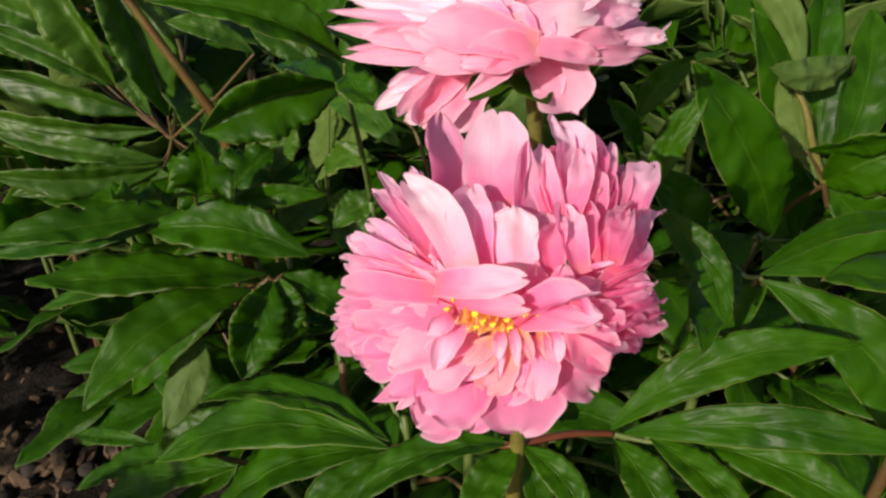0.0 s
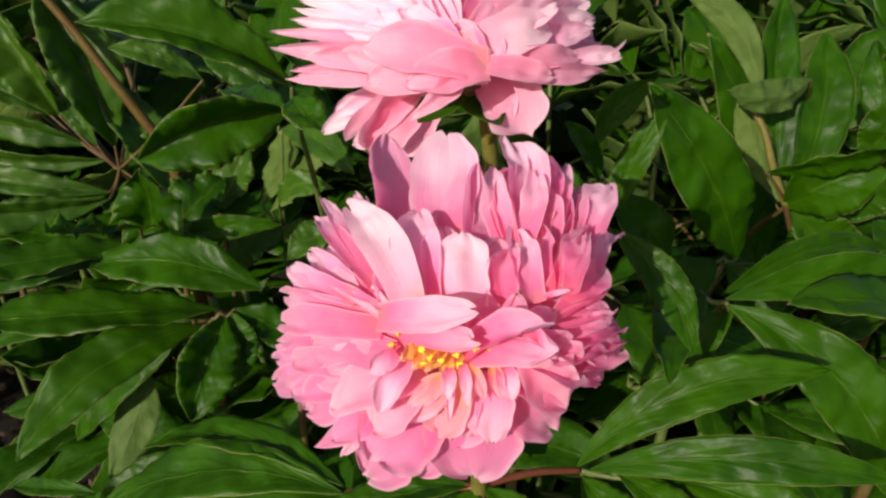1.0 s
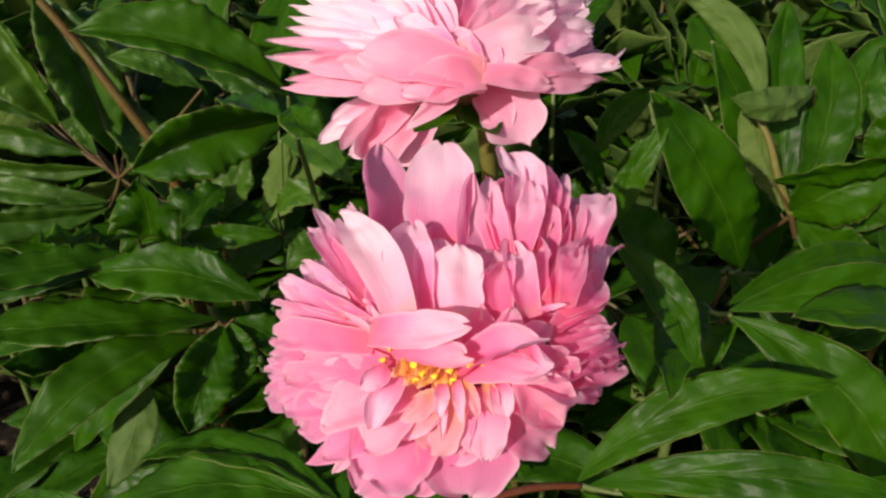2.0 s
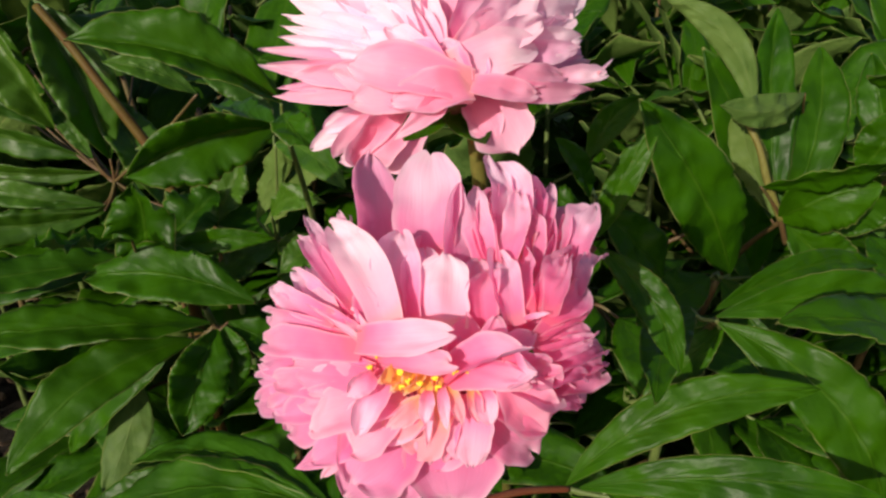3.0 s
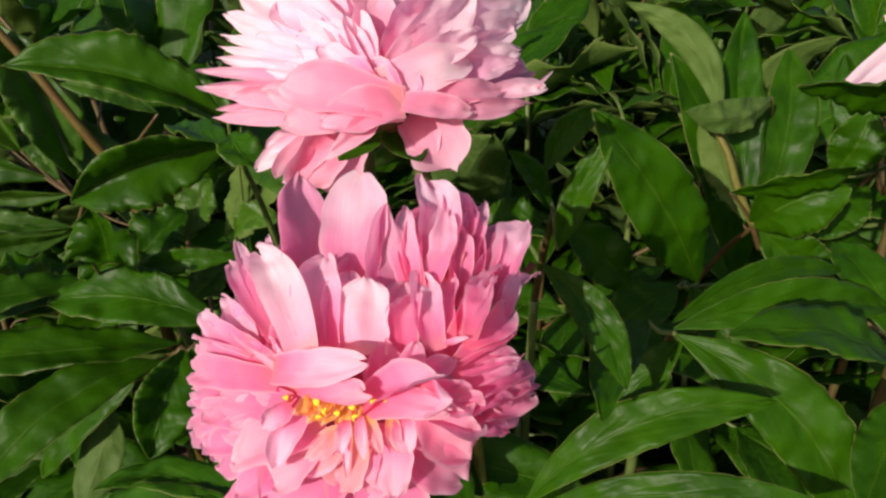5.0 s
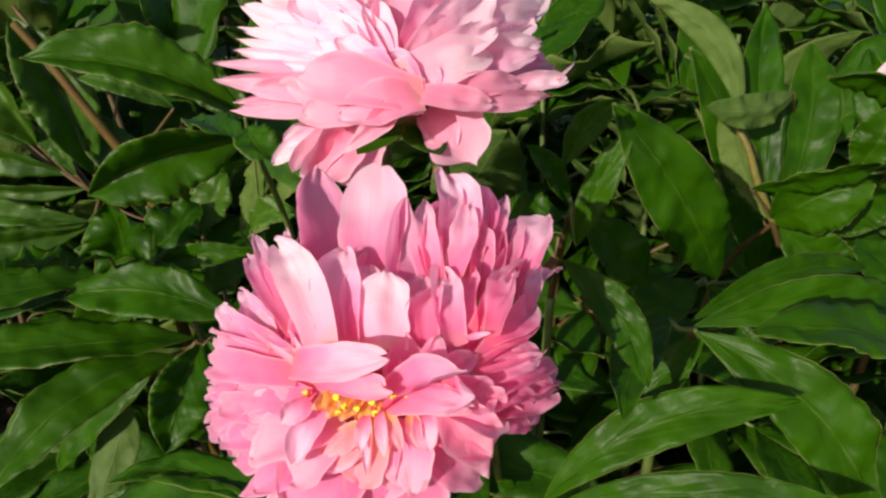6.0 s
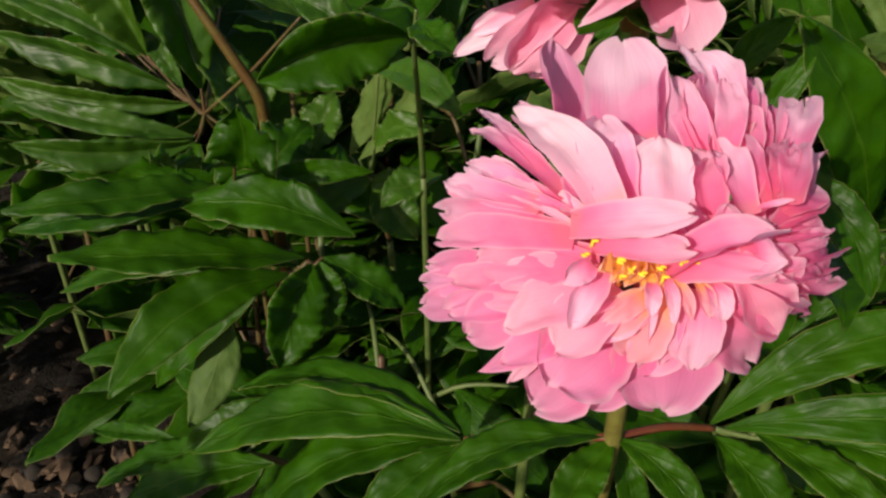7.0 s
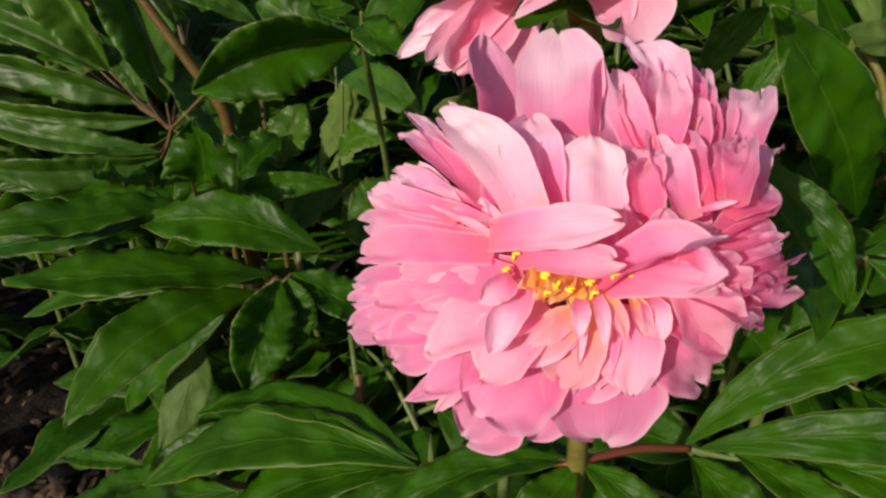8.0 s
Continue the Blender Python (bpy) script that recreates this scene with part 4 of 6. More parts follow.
petal(back_flower, (0.0275, 0.2940, 0.8138), (-0.0372, 0.3130, 0.8090), (0.07, -0.98, 0.17), 0.0115, 0.06, 0.2, 0, 0.3, 0.07, material=PETAL_SKIRT, calm=0.55)
petal(back_flower, (0.0253, 0.2980, 0.8152), (-0.0528, 0.3330, 0.8167), (0.09, -0.96, 0.27), 0.0066, 0.05, 0.3, 0, 0.6, 0.07, material=PETAL_SKIRT, calm=0.55)
petal(back_flower, (0.0231, 0.2940, 0.8139), (-0.0180, 0.3120, 0.8198), (0.01, -1.00, 0.08), 0.0091, 0.08, 0.2, 0, 0.2, 0.07, material=PETAL_PALE, calm=0.55)
petal(back_flower, (0.0381, 0.2780, 0.8125), (0.0069, 0.2740, 0.8073), (0.10, -0.81, 0.58), 0.0168, 0.14, 0.16, 0, 0, 0.07, material=PETAL_SKIRT, calm=0.55, full=0.75)
petal(back_flower, (0.0291, 0.2790, 0.8134), (0.0098, 0.2660, 0.7972), (0.17, -0.94, 0.28), 0.0096, 0.1, 0.25, -0.05, 0.75, 0.07, material=PETAL_SKIRT, calm=0.55)
petal(back_flower, (0.0290, 0.2800, 0.8131), (0.0185, 0.2700, 0.8046), (0.01, -0.93, 0.37), 0.0105, 0.1, 0.2, 0, 0.4, 0.07, material=PETAL_SKIRT, calm=0.55)
petal(back_flower, (0.0374, 0.2820, 0.8115), (0.0902, 0.3000, 0.8054), (-0.02, -0.97, 0.23), 0.0093, 0.08, 0.25, 0.02, 0.3, 0.07, material=PETAL_SKIRT, calm=0.55)
petal(back_flower, (0.0386, 0.2840, 0.8136), (0.0793, 0.2980, 0.8124), (-0.05, -0.94, 0.35), 0.0097, 0.1, 0.2, 0, 0.2, 0.07, material=PETAL_SKIRT, calm=0.55)
petal(back_flower, (0.0354, 0.2790, 0.8138), (0.0640, 0.2840, 0.8080), (0.12, -0.83, 0.54), 0.0107, 0.1, 0.2, 0.04, 0, 0.07, material=PETAL_SKIRT, calm=0.55)
petal(back_flower, (0.0727, 0.2990, 0.8108), (0.0973, 0.3050, 0.8110), (-0.26, -0.90, 0.36), 0.0083, 0.04, 0.6, 0, 0.25, 0.07, material=PETAL_PALE, calm=0.55)
petal(back_flower, (0.0927, 0.3030, 0.8116), (0.1025, 0.3140, 0.8164), (-0.22, -0.97, 0.11), 0.0014, 0.04, 0.14, 0, 0.9, 0.07, material=PETAL_PALE, calm=0.55)
petal(back_flower, (0.0426, 0.3020, 0.8080), (0.0575, 0.2850, 0.7844), (-0.06, -0.97, 0.25), 0.0265, 0.08, 0.14, 0, -1, 0.07, material=PETAL_SKIRT, calm=0.2, full=0.65)
petal(back_flower, (0.0395, 0.3010, 0.8049), (0.0491, 0.2880, 0.7891), (0.10, -0.95, 0.30), 0.0160, 0.06, 0.2, 0, 0, 0.07, material=PETAL_SKIRT, calm=0.55)
petal(back_flower, (0.0123, 0.3080, 0.8016), (-0.0101, 0.3080, 0.7686), (0.16, -0.95, 0.27), 0.0204, 0.06, 0.3, -0.03, -1, 0.12, material=PETAL_SKIRT, calm=0.9)
petal(back_flower, (0.0122, 0.3100, 0.8035), (-0.0011, 0.3130, 0.7642), (0.24, -0.92, 0.31), 0.0304, 0.05, 0.2, 0, -1, 0.12, material=PETAL_SKIRT, calm=0.9)
petal(back_flower, (0.0121, 0.3090, 0.8001), (-0.0190, 0.3160, 0.7712), (0.26, -0.88, 0.40), 0.0157, 0.06, 0.3, 0, -1, 0.07, material=PETAL_SKIRT, calm=0.55)
petal(back_flower, (-0.0019, 0.3210, 0.7923), (-0.0344, 0.3340, 0.7692), (0.24, -0.87, 0.42), 0.0103, 0.06, 0.35, 0, 0.4, 0.07, material=PETAL_PALE, calm=0.55)
petal(back_flower, (-0.0017, 0.3210, 0.7948), (-0.0274, 0.3300, 0.7802), (0.16, -0.96, 0.24), 0.0097, 0.06, 0.3, 0, 0.3, 0.07, material=PETAL_PALE, calm=0.55)
petal(back_flower, (0.0375, 0.2790, 0.8123), (0.0431, 0.2860, 0.8188), (0.10, -0.97, 0.23), 0.0038, 0.04, 0.14, 0, 0.6, 0.07, material=PETAL_PALE, calm=0.55)
petal(back_flower, (0.0332, 0.2790, 0.8124), (0.0324, 0.2840, 0.8197), (-0.03, -0.96, 0.28), 0.0064, 0.04, 0.14, 0, 0.4, 0.07, material=PETAL_PALE, calm=0.55)
petal(back_flower, (0.0353, 0.2790, 0.8123), (0.0261, 0.2920, 0.8255), (0.02, -0.99, 0.11), 0.0150, 0.04, 0.3, 0, 0, 0.07, material=PETAL_INNER_LIT, calm=0.55)
petal(back_flower, (0.0375, 0.2790, 0.8123), (0.0379, 0.2900, 0.8230), (0.11, -0.97, 0.21), 0.0149, 0.04, 0.3, 0, 0, 0.07, material=PETAL_INNER_LIT, calm=0.55)
petal(back_flower, (0.0230, 0.2980, 0.8152), (-0.0427, 0.3360, 0.8207), (0.30, -0.94, 0.19), 0.0081, 0.04, 0.3, 0, 0.3, 0.07, material=PETAL_PALE, calm=0.55)
petal(back_flower, (0.0230, 0.2980, 0.8152), (-0.0414, 0.3300, 0.8155), (0.28, -0.95, 0.13), 0.0061, 0.04, 0.3, 0, 0.4, 0.07, material=PETAL_PALE, calm=0.55)
petal(back_flower, (0.0230, 0.3000, 0.8170), (-0.0437, 0.3400, 0.8254), (0.08, -0.98, 0.19), 0.0067, 0.04, 0.3, 0, 0.5, 0.07, material=PETAL_PALE, calm=0.55)
petal(back_flower, (0.0230, 0.3010, 0.8168), (-0.0434, 0.3440, 0.8301), (0.25, -0.94, 0.25), 0.0072, 0.04, 0.3, 0, 0.2, 0.07, material=PETAL_PALE, calm=0.55)
petal(back_flower, (0.0252, 0.3030, 0.8174), (-0.0418, 0.3520, 0.8377), (0.19, -0.98, 0.05), 0.0135, 0.04, 0.2, 0, 0.2, 0.07, material=PETAL_PALE, calm=0.55)
petal(back_flower, (0.0253, 0.3030, 0.8186), (-0.0285, 0.3300, 0.8290), (0.10, -0.99, 0.05), 0.0164, 0.04, 0.16, 0, 0, 0.07, material=PETAL_PALE, calm=0.55)
petal(back_flower, (0.0252, 0.3040, 0.8184), (-0.0401, 0.3630, 0.8491), (0.12, -0.96, 0.26), 0.0195, 0.04, 0.16, 0, 0, 0.07, material=PETAL_PALE, calm=0.55)
petal(back_flower, (0.0263, 0.3060, 0.8190), (-0.0165, 0.3430, 0.8456), (0.07, -0.98, 0.20), 0.0237, 0.04, 0.16, 0, 0, 0.07, material=PETAL_PALE, calm=0.55)
petal(back_flower, (0.0263, 0.3080, 0.8198), (-0.0222, 0.3730, 0.8613), (0.14, -0.99, 0.01), 0.0271, 0.04, 0.16, 0, 0, 0.07, material=PETAL_PALE, calm=0.55)
petal(back_flower, (0.0255, 0.2960, 0.8178), (-0.0050, 0.3230, 0.8362), (0.15, -0.99, 0.05), 0.0183, 0.04, 0.25, 0, 0, 0.07, material=PETAL_PALE, calm=0.55)
petal(back_flower, (0.0254, 0.2980, 0.8185), (-0.0093, 0.3120, 0.8246), (0.02, -0.98, 0.21), 0.0136, 0.04, 0.2, 0, 0, 0.07, material=PETAL_PALE, calm=0.55)
petal(back_flower, (0.0263, 0.2860, 0.8178), (0.0048, 0.3060, 0.8314), (-0.02, -0.95, 0.32), 0.0101, 0.04, 0.4, 0, 0, 0.07, material=PETAL_PALE, calm=0.55)
petal(back_flower, (0.0271, 0.2830, 0.8180), (0.0155, 0.2910, 0.8272), (-0.05, -0.90, 0.43), 0.0115, 0.1, 0.35, 0, 0, 0.07, material=PETAL_INNER_LIT, calm=0.55)
petal(back_flower, (0.0259, 0.2900, 0.8201), (0.0064, 0.3200, 0.8403), (0.20, -0.98, 0.05), 0.0090, 0.04, 0.5, 0, 0.2, 0.07, material=PETAL_PALE, calm=0.55)
petal(back_flower, (0.0263, 0.2900, 0.8212), (0.0172, 0.3230, 0.8445), (0.19, -0.98, 0.02), 0.0116, 0.04, 0.5, 0, 0.2, 0.07, material=PETAL_PALE, calm=0.55)
petal(back_flower, (0.0272, 0.2920, 0.8218), (0.0146, 0.3140, 0.8380), (0.10, -0.97, 0.20), 0.0098, 0.04, 0.4, 0, 0, 0.07, material=PETAL_PALE, calm=0.55)
petal(back_flower, (0.0278, 0.2980, 0.8217), (0.0257, 0.3340, 0.8476), (0.18, -0.98, 0.09), 0.0184, 0.04, 0.2, 0, 0, 0.07, material=PETAL_SKIRT, calm=0.55)
petal(back_flower, (0.0276, 0.3060, 0.8213), (0.0277, 0.3730, 0.8637), (0.17, -0.98, 0.14), 0.0318, 0.04, 0.2, 0, 0, 0.07, material=PETAL_PALE, calm=0.55)
petal(back_flower, (0.0288, 0.3040, 0.8216), (0.0391, 0.3530, 0.8526), (0.01, -1.00, 0.03), 0.0239, 0.04, 0.2, 0, 0, 0.07, material=PETAL_PALE, calm=0.55)
petal(back_flower, (0.0274, 0.3110, 0.8203), (0.0036, 0.3830, 0.8688), (-0.01, -1.00, 0.06), 0.0300, 0.04, 0.2, 0, 0, 0.07, material=PETAL_PALE, calm=0.55)
petal(back_flower, (0.0286, 0.3100, 0.8205), (0.0541, 0.3780, 0.8629), (-0.05, -1.00, 0.07), 0.0299, 0.04, 0.2, 0, 0, 0.07, material=PETAL_PALE, calm=0.55)
petal(back_flower, (0.0281, 0.2840, 0.8182), (0.0663, 0.2960, 0.8257), (-0.13, -0.93, 0.35), 0.0173, 0.1, 0.12, 0, 0, 0.07, material=PETAL_PALE, calm=0.55, full=0.7)
petal(back_flower, (0.0319, 0.2890, 0.8202), (0.0509, 0.3120, 0.8340), (0.03, -1.00, 0.04), 0.0155, 0.06, 0.2, 0, 0, 0.07, material=PETAL_PALE, calm=0.55)
petal(back_flower, (0.0312, 0.2920, 0.8206), (0.0518, 0.3300, 0.8439), (-0.11, -0.97, 0.21), 0.0191, 0.04, 0.2, 0, 0, 0.07, material=PETAL_INNER_LIT, calm=0.55)
petal(back_flower, (0.0323, 0.2940, 0.8202), (0.0681, 0.3260, 0.8450), (0.08, -0.99, 0.09), 0.0204, 0.04, 0.2, 0, 0, 0.07, material=PETAL_PALE, calm=0.55)
petal(back_flower, (0.0345, 0.2880, 0.8203), (0.0683, 0.3040, 0.8336), (-0.18, -0.98, 0.10), 0.0123, 0.04, 0.35, 0, 0, 0.12, material=PETAL_PALE, calm=1)
petal(back_flower, (0.0344, 0.2940, 0.8190), (0.0753, 0.3160, 0.8338), (-0.10, -0.99, 0.13), 0.0099, 0.04, 0.5, 0, 0, 0.2, material=PETAL_PALE, calm=1)
petal(back_flower, (0.0366, 0.2960, 0.8186), (0.0865, 0.3230, 0.8314), (-0.06, -0.99, 0.12), 0.0106, 0.04, 0.35, 0, 0, 0.15, material=PETAL_PALE, calm=1)
petal(back_flower, (0.0366, 0.2940, 0.8179), (0.0893, 0.3140, 0.8255), (-0.04, -0.96, 0.27), 0.0127, 0.04, 0.25, 0, 0, 0.07, material=PETAL_PALE, calm=0.55)
petal(back_flower, (0.0366, 0.2920, 0.8172), (0.0851, 0.3080, 0.8208), (0.01, -0.96, 0.27), 0.0112, 0.04, 0.2, 0, 0, 0.07, material=PETAL_INNER_LIT, calm=0.55)
petal(back_flower, (0.0387, 0.3040, 0.8134), (0.0992, 0.3400, 0.8109), (-0.07, -0.99, 0.14), 0.0205, 0.04, 0.12, 0, 0, 0.07, material=PETAL_GUARD_SHADE, calm=0.55)
petal(back_flower, (0.0366, 0.3020, 0.8184), (0.0920, 0.3400, 0.8337), (0.02, -0.99, 0.10), 0.0190, 0.04, 0.16, 0, 0, 0.07, material=PETAL_PALE, calm=0.55)
petal(back_flower, (0.0355, 0.3040, 0.8192), (0.1010, 0.3580, 0.8423), (0.01, -0.99, 0.13), 0.0219, 0.04, 0.16, 0, 0, 0.07, material=PETAL_PALE, calm=0.55)
petal(back_flower, (0.0343, 0.3080, 0.8195), (0.0857, 0.3730, 0.8550), (-0.03, -0.99, 0.12), 0.0273, 0.04, 0.16, 0, 0, 0.07, material=PETAL_PALE, calm=0.55)
calyx(back_flower, (0.0303, 0.3020, 0.8061), (-0.05, -0.22, 0.97), 0.011)
tube("stem", back_flower, [(0.0900, 0.4600, -0.0200), (0.0900, 0.4400, 0.4000), (0.0462, 0.3250, 0.7613), (0.0366, 0.3120, 0.7874), (0.0303, 0.3020, 0.8061)], [0.0052, 0.0047, 0.0041, 0.0038, 0.0036], STEM_OLIVE)


third_flower = thing("peony_flower", 0.310, 0.351, "half-open pale pink peony flower at the edge of the bush", "peony flower", "peonies in bloom")
third_flower["pale"] = True
calyx(third_flower, (0.3004, 0.3107, 0.8239), (-0.1, -0.2, 1.0), 0.011)
filler_petals(third_flower, (0.3004, 0.3107, 0.8239), (-0.1, -0.2, 1.0), 44, 0.034, 0.046, (5, 75), 0.026, 31)
petal(third_flower, (0.2783, 0.3043, 0.8324), (0.1991, 0.2560, 0.8227), (0.22, -0.53, 0.82), 0.0165, 0.10, 0.2, 0, 0.2)
tube("stem", third_flower, [(0.3104, 0.3507, -0.02), (0.3104, 0.3407, 0.4), (0.3004, 0.3107, 0.8239)], [0.005, 0.0044, 0.0036], STEM_RED)


# ---- leaves round the flowers ----
shoot = thing("peony_shoot", -0.13, 0.58, "peony shoot with glossy dark green leaves in the soil", "peony shoot", "shoots of the peony bush")
tube("stem", shoot, [(-0.13, 0.58, -0.02), (-0.1300, 0.5800, 0.3261), (-0.1335, 0.5288, 0.5099)], [0.005, 0.0042, 0.0032], STEM_GREEN)
leaf_gl = tube("leaf", shoot, [(-0.1335, 0.5288, 0.5099), (-0.1352, 0.4904, 0.5574), (-0.1369, 0.4520, 0.5929)], [0.0028, 0.0024, 0.0018], STEM_RED)
leaflet(leaf_gl, (-0.1502, 0.4471, 0.5845), (-0.2468, 0.3506, 0.5472), (0.23, -0.54, 0.81), 0.0408, 0.1, 0.1, 0.204, 0.03)
tube("leaf_stalk", leaf_gl, [(-0.1369, 0.4520, 0.5929), (-0.1436, 0.4496, 0.5857), (-0.1502, 0.4471, 0.5845)], [0.0015, 0.0013, 0.0009], STEM_RED)
leaflet(leaf_gl, (-0.1392, 0.4534, 0.5952), (-0.2993, 0.4113, 0.6145), (0.18, -0.26, 0.95), 0.0410, 0.06, -0.04, 0.17, 0.03)
leaflet(leaf_gl, (-0.1326, 0.4467, 0.5937), (-0.1489, 0.3890, 0.5438), (0.50, -0.69, 0.52), 0.0420, 0.06, 0.04, 0.35, 0.05)
leaflet(leaf_gl, (-0.1281, 0.4520, 0.5929), (-0.1181, 0.4241, 0.5545), (0.06, -0.80, 0.60), 0.0312, 0.05, 0, 0.255, 0.04)
tube("leaf_stalk", leaf_gl, [(-0.1369, 0.4520, 0.5929), (-0.1325, 0.4520, 0.5899), (-0.1281, 0.4520, 0.5929)], [0.0015, 0.0013, 0.0009], STEM_RED)
leaflet(leaf_gl, (-0.1270, 0.4578, 0.5930), (-0.0656, 0.4492, 0.5580), (0.32, -0.62, 0.72), 0.0308, 0.05, 0, 0.17, 0.04)
tube("leaf_stalk", leaf_gl, [(-0.1369, 0.4520, 0.5929), (-0.1320, 0.4549, 0.5899), (-0.1270, 0.4578, 0.5930)], [0.0015, 0.0013, 0.0009], STEM_RED)
leaflet(leaf_gl, (-0.1449, 0.4545, 0.5871), (-0.3289, 0.4592, 0.5554), (-0.17, -0.36, 0.92), 0.0282, 0.08, 0.03, 0.17, 0.03)
tube("leaf_stalk", leaf_gl, [(-0.1369, 0.4520, 0.5929), (-0.1409, 0.4532, 0.5870), (-0.1449, 0.4545, 0.5871)], [0.0015, 0.0013, 0.0009], STEM_RED)
leaflet(leaf_gl, (-0.2057, 0.4600, 0.5435), (-0.2351, 0.4250, 0.4562), (-0.02, 0.85, -0.50), 0.0350, 0.06, 0.04, 0.1, 0.02)
tube("leaf_stalk", leaf_gl, [(-0.1369, 0.4520, 0.5929), (-0.1530, 0.4560, 0.5780), (-0.2057, 0.4600, 0.5435)], [0.0015, 0.0013, 0.0009], STEM_RED)
leaflet(leaf_gl, (-0.1642, 0.4685, 0.5715), (-0.2662, 0.4401, 0.4822), (-0.25, -0.80, 0.54), 0.0331, 0.06, 0.05, 0.17, 0.02)
tube("leaf_stalk", leaf_gl, [(-0.1369, 0.4520, 0.5929), (-0.1506, 0.4603, 0.5792), (-0.1642, 0.4685, 0.5715)], [0.0015, 0.0013, 0.0009], STEM_RED)
shoot = thing("peony_shoot", -0.16, 0.6, "peony shoot with glossy dark green leaves in the soil", "peony shoot", "shoots of the peony bush")
tube("stem", shoot, [(-0.16, 0.6, -0.02), (-0.1600, 0.6000, 0.3512), (-0.1763, 0.5518, 0.5491)], [0.005, 0.0042, 0.0032], STEM_GREEN)
leaf_gc = tube("leaf", shoot, [(-0.1763, 0.5518, 0.5491), (-0.1845, 0.5157, 0.5998), (-0.1927, 0.4795, 0.6385)], [0.0028, 0.0024, 0.0018], STEM_RED)
leaflet(leaf_gc, (-0.0983, 0.4320, 0.6246), (-0.2222, 0.4520, 0.6342), (-0.12, -0.60, 0.80), 0.0440, 0.1, 0.06, 0.17, 0.03)
tube("leaf_stalk", leaf_gc, [(-0.1927, 0.4795, 0.6385), (-0.1480, 0.4680, 0.6160), (-0.0983, 0.4320, 0.6246)], [0.0015, 0.0013, 0.0009], STEM_RED)
leaflet(leaf_gc, (-0.1918, 0.4795, 0.6385), (-0.3242, 0.4135, 0.6462), (0.24, -0.38, 0.89), 0.0288, 0.07, -0.05, 0.204, 0.06)
leaflet(leaf_gc, (-0.1853, 0.4724, 0.6382), (-0.1705, 0.4438, 0.7087), (0.04, -0.92, -0.38), 0.0460, 0.02, 0.06, 0.30, 0.1)
tube("leaf_stalk", leaf_gc, [(-0.1927, 0.4795, 0.6385), (-0.1890, 0.4759, 0.6354), (-0.1853, 0.4724, 0.6382)], [0.0015, 0.0013, 0.0009], STEM_RED)
leaflet(leaf_gc, (-0.1745, 0.4348, 0.6731), (-0.1930, 0.3609, 0.7071), (0.31, 0.33, 0.89), 0.0208, -0.08, 0.12, 0.42, 0.14)
tube("leaf_stalk", leaf_gc, [(-0.1927, 0.4795, 0.6385), (-0.1836, 0.4571, 0.6528), (-0.1745, 0.4348, 0.6731)], [0.0015, 0.0013, 0.0009], STEM_RED)
leaflet(leaf_gc, (-0.1829, 0.4824, 0.6356), (-0.1410, 0.5265, 0.6719), (0.15, -0.71, 0.69), 0.0450, 0.04, 0, 0.255, 0.1)
tube("leaf_stalk", leaf_gc, [(-0.1927, 0.4795, 0.6385), (-0.1878, 0.4810, 0.6340), (-0.1829, 0.4824, 0.6356)], [0.0015, 0.0013, 0.0009], STEM_RED)
leaflet(leaf_gc, (-0.1785, 0.4831, 0.6367), (-0.0900, 0.4710, 0.6558), (-0.19, -0.93, 0.31), 0.0188, 0.12, -0.06, 0.255, 0.05)
tube("leaf_stalk", leaf_gc, [(-0.1927, 0.4795, 0.6385), (-0.1856, 0.4813, 0.6346), (-0.1785, 0.4831, 0.6367)], [0.0015, 0.0013, 0.0009], STEM_RED)
leaflet(leaf_gc, (-0.1949, 0.4713, 0.6363), (-0.3463, 0.4484, 0.6166), (-0.03, -0.52, 0.85), 0.0296, 0.05, -0.03, 0.17, 0.04)
tube("leaf_stalk", leaf_gc, [(-0.1927, 0.4795, 0.6385), (-0.1938, 0.4754, 0.6344), (-0.1949, 0.4713, 0.6363)], [0.0015, 0.0013, 0.0009], STEM_RED)
leaflet(leaf_gc, (-0.2031, 0.4791, 0.6298), (-0.3358, 0.5084, 0.6406), (0.02, -0.24, 0.97), 0.0339, 0.05, 0, 0.17, 0.05)
tube("leaf_stalk", leaf_gc, [(-0.1927, 0.4795, 0.6385), (-0.1979, 0.4793, 0.6311), (-0.2031, 0.4791, 0.6298)], [0.0015, 0.0013, 0.0009], STEM_RED)
leaf_gb = tube("leaf", front_flower, [(0.0371, 0.2438, 0.6265), (0.0053, 0.2506, 0.6227), (-0.0265, 0.2574, 0.6109)], [0.0022, 0.0019, 0.0016], PETIOLE)
leaflet(leaf_gb, (-0.0285, 0.2574, 0.6109), (-0.1700, 0.2920, 0.5607), (-0.37, -0.22, 0.90), 0.0330, 0.09, 0.08, 0.17, 0.03)
leaflet(leaf_gb, (-0.0285, 0.2620, 0.6110), (-0.1544, 0.3263, 0.5783), (-0.22, 0.06, 0.97), 0.0249, 0.1, 0.05, 0.204, 0.025)
leaflet(leaf_gb, (-0.0273, 0.2569, 0.6100), (-0.1375, 0.2568, 0.5518), (-0.46, -0.20, 0.87), 0.0315, 0.1, 0.06, 0.17, 0.03)
leaflet(leaf_gb, (-0.0255, 0.2566, 0.6093), (-0.0763, 0.2201, 0.5775), (-0.23, -0.44, 0.87), 0.0223, 0.08, 0.06, 0.204, 0.03)
leaflet(leaf_gb, (-0.0247, 0.2587, 0.6090), (-0.0394, 0.2817, 0.6053), (-0.34, -0.06, 0.94), 0.0230, 0.05, 0, 0.255, 0.03)
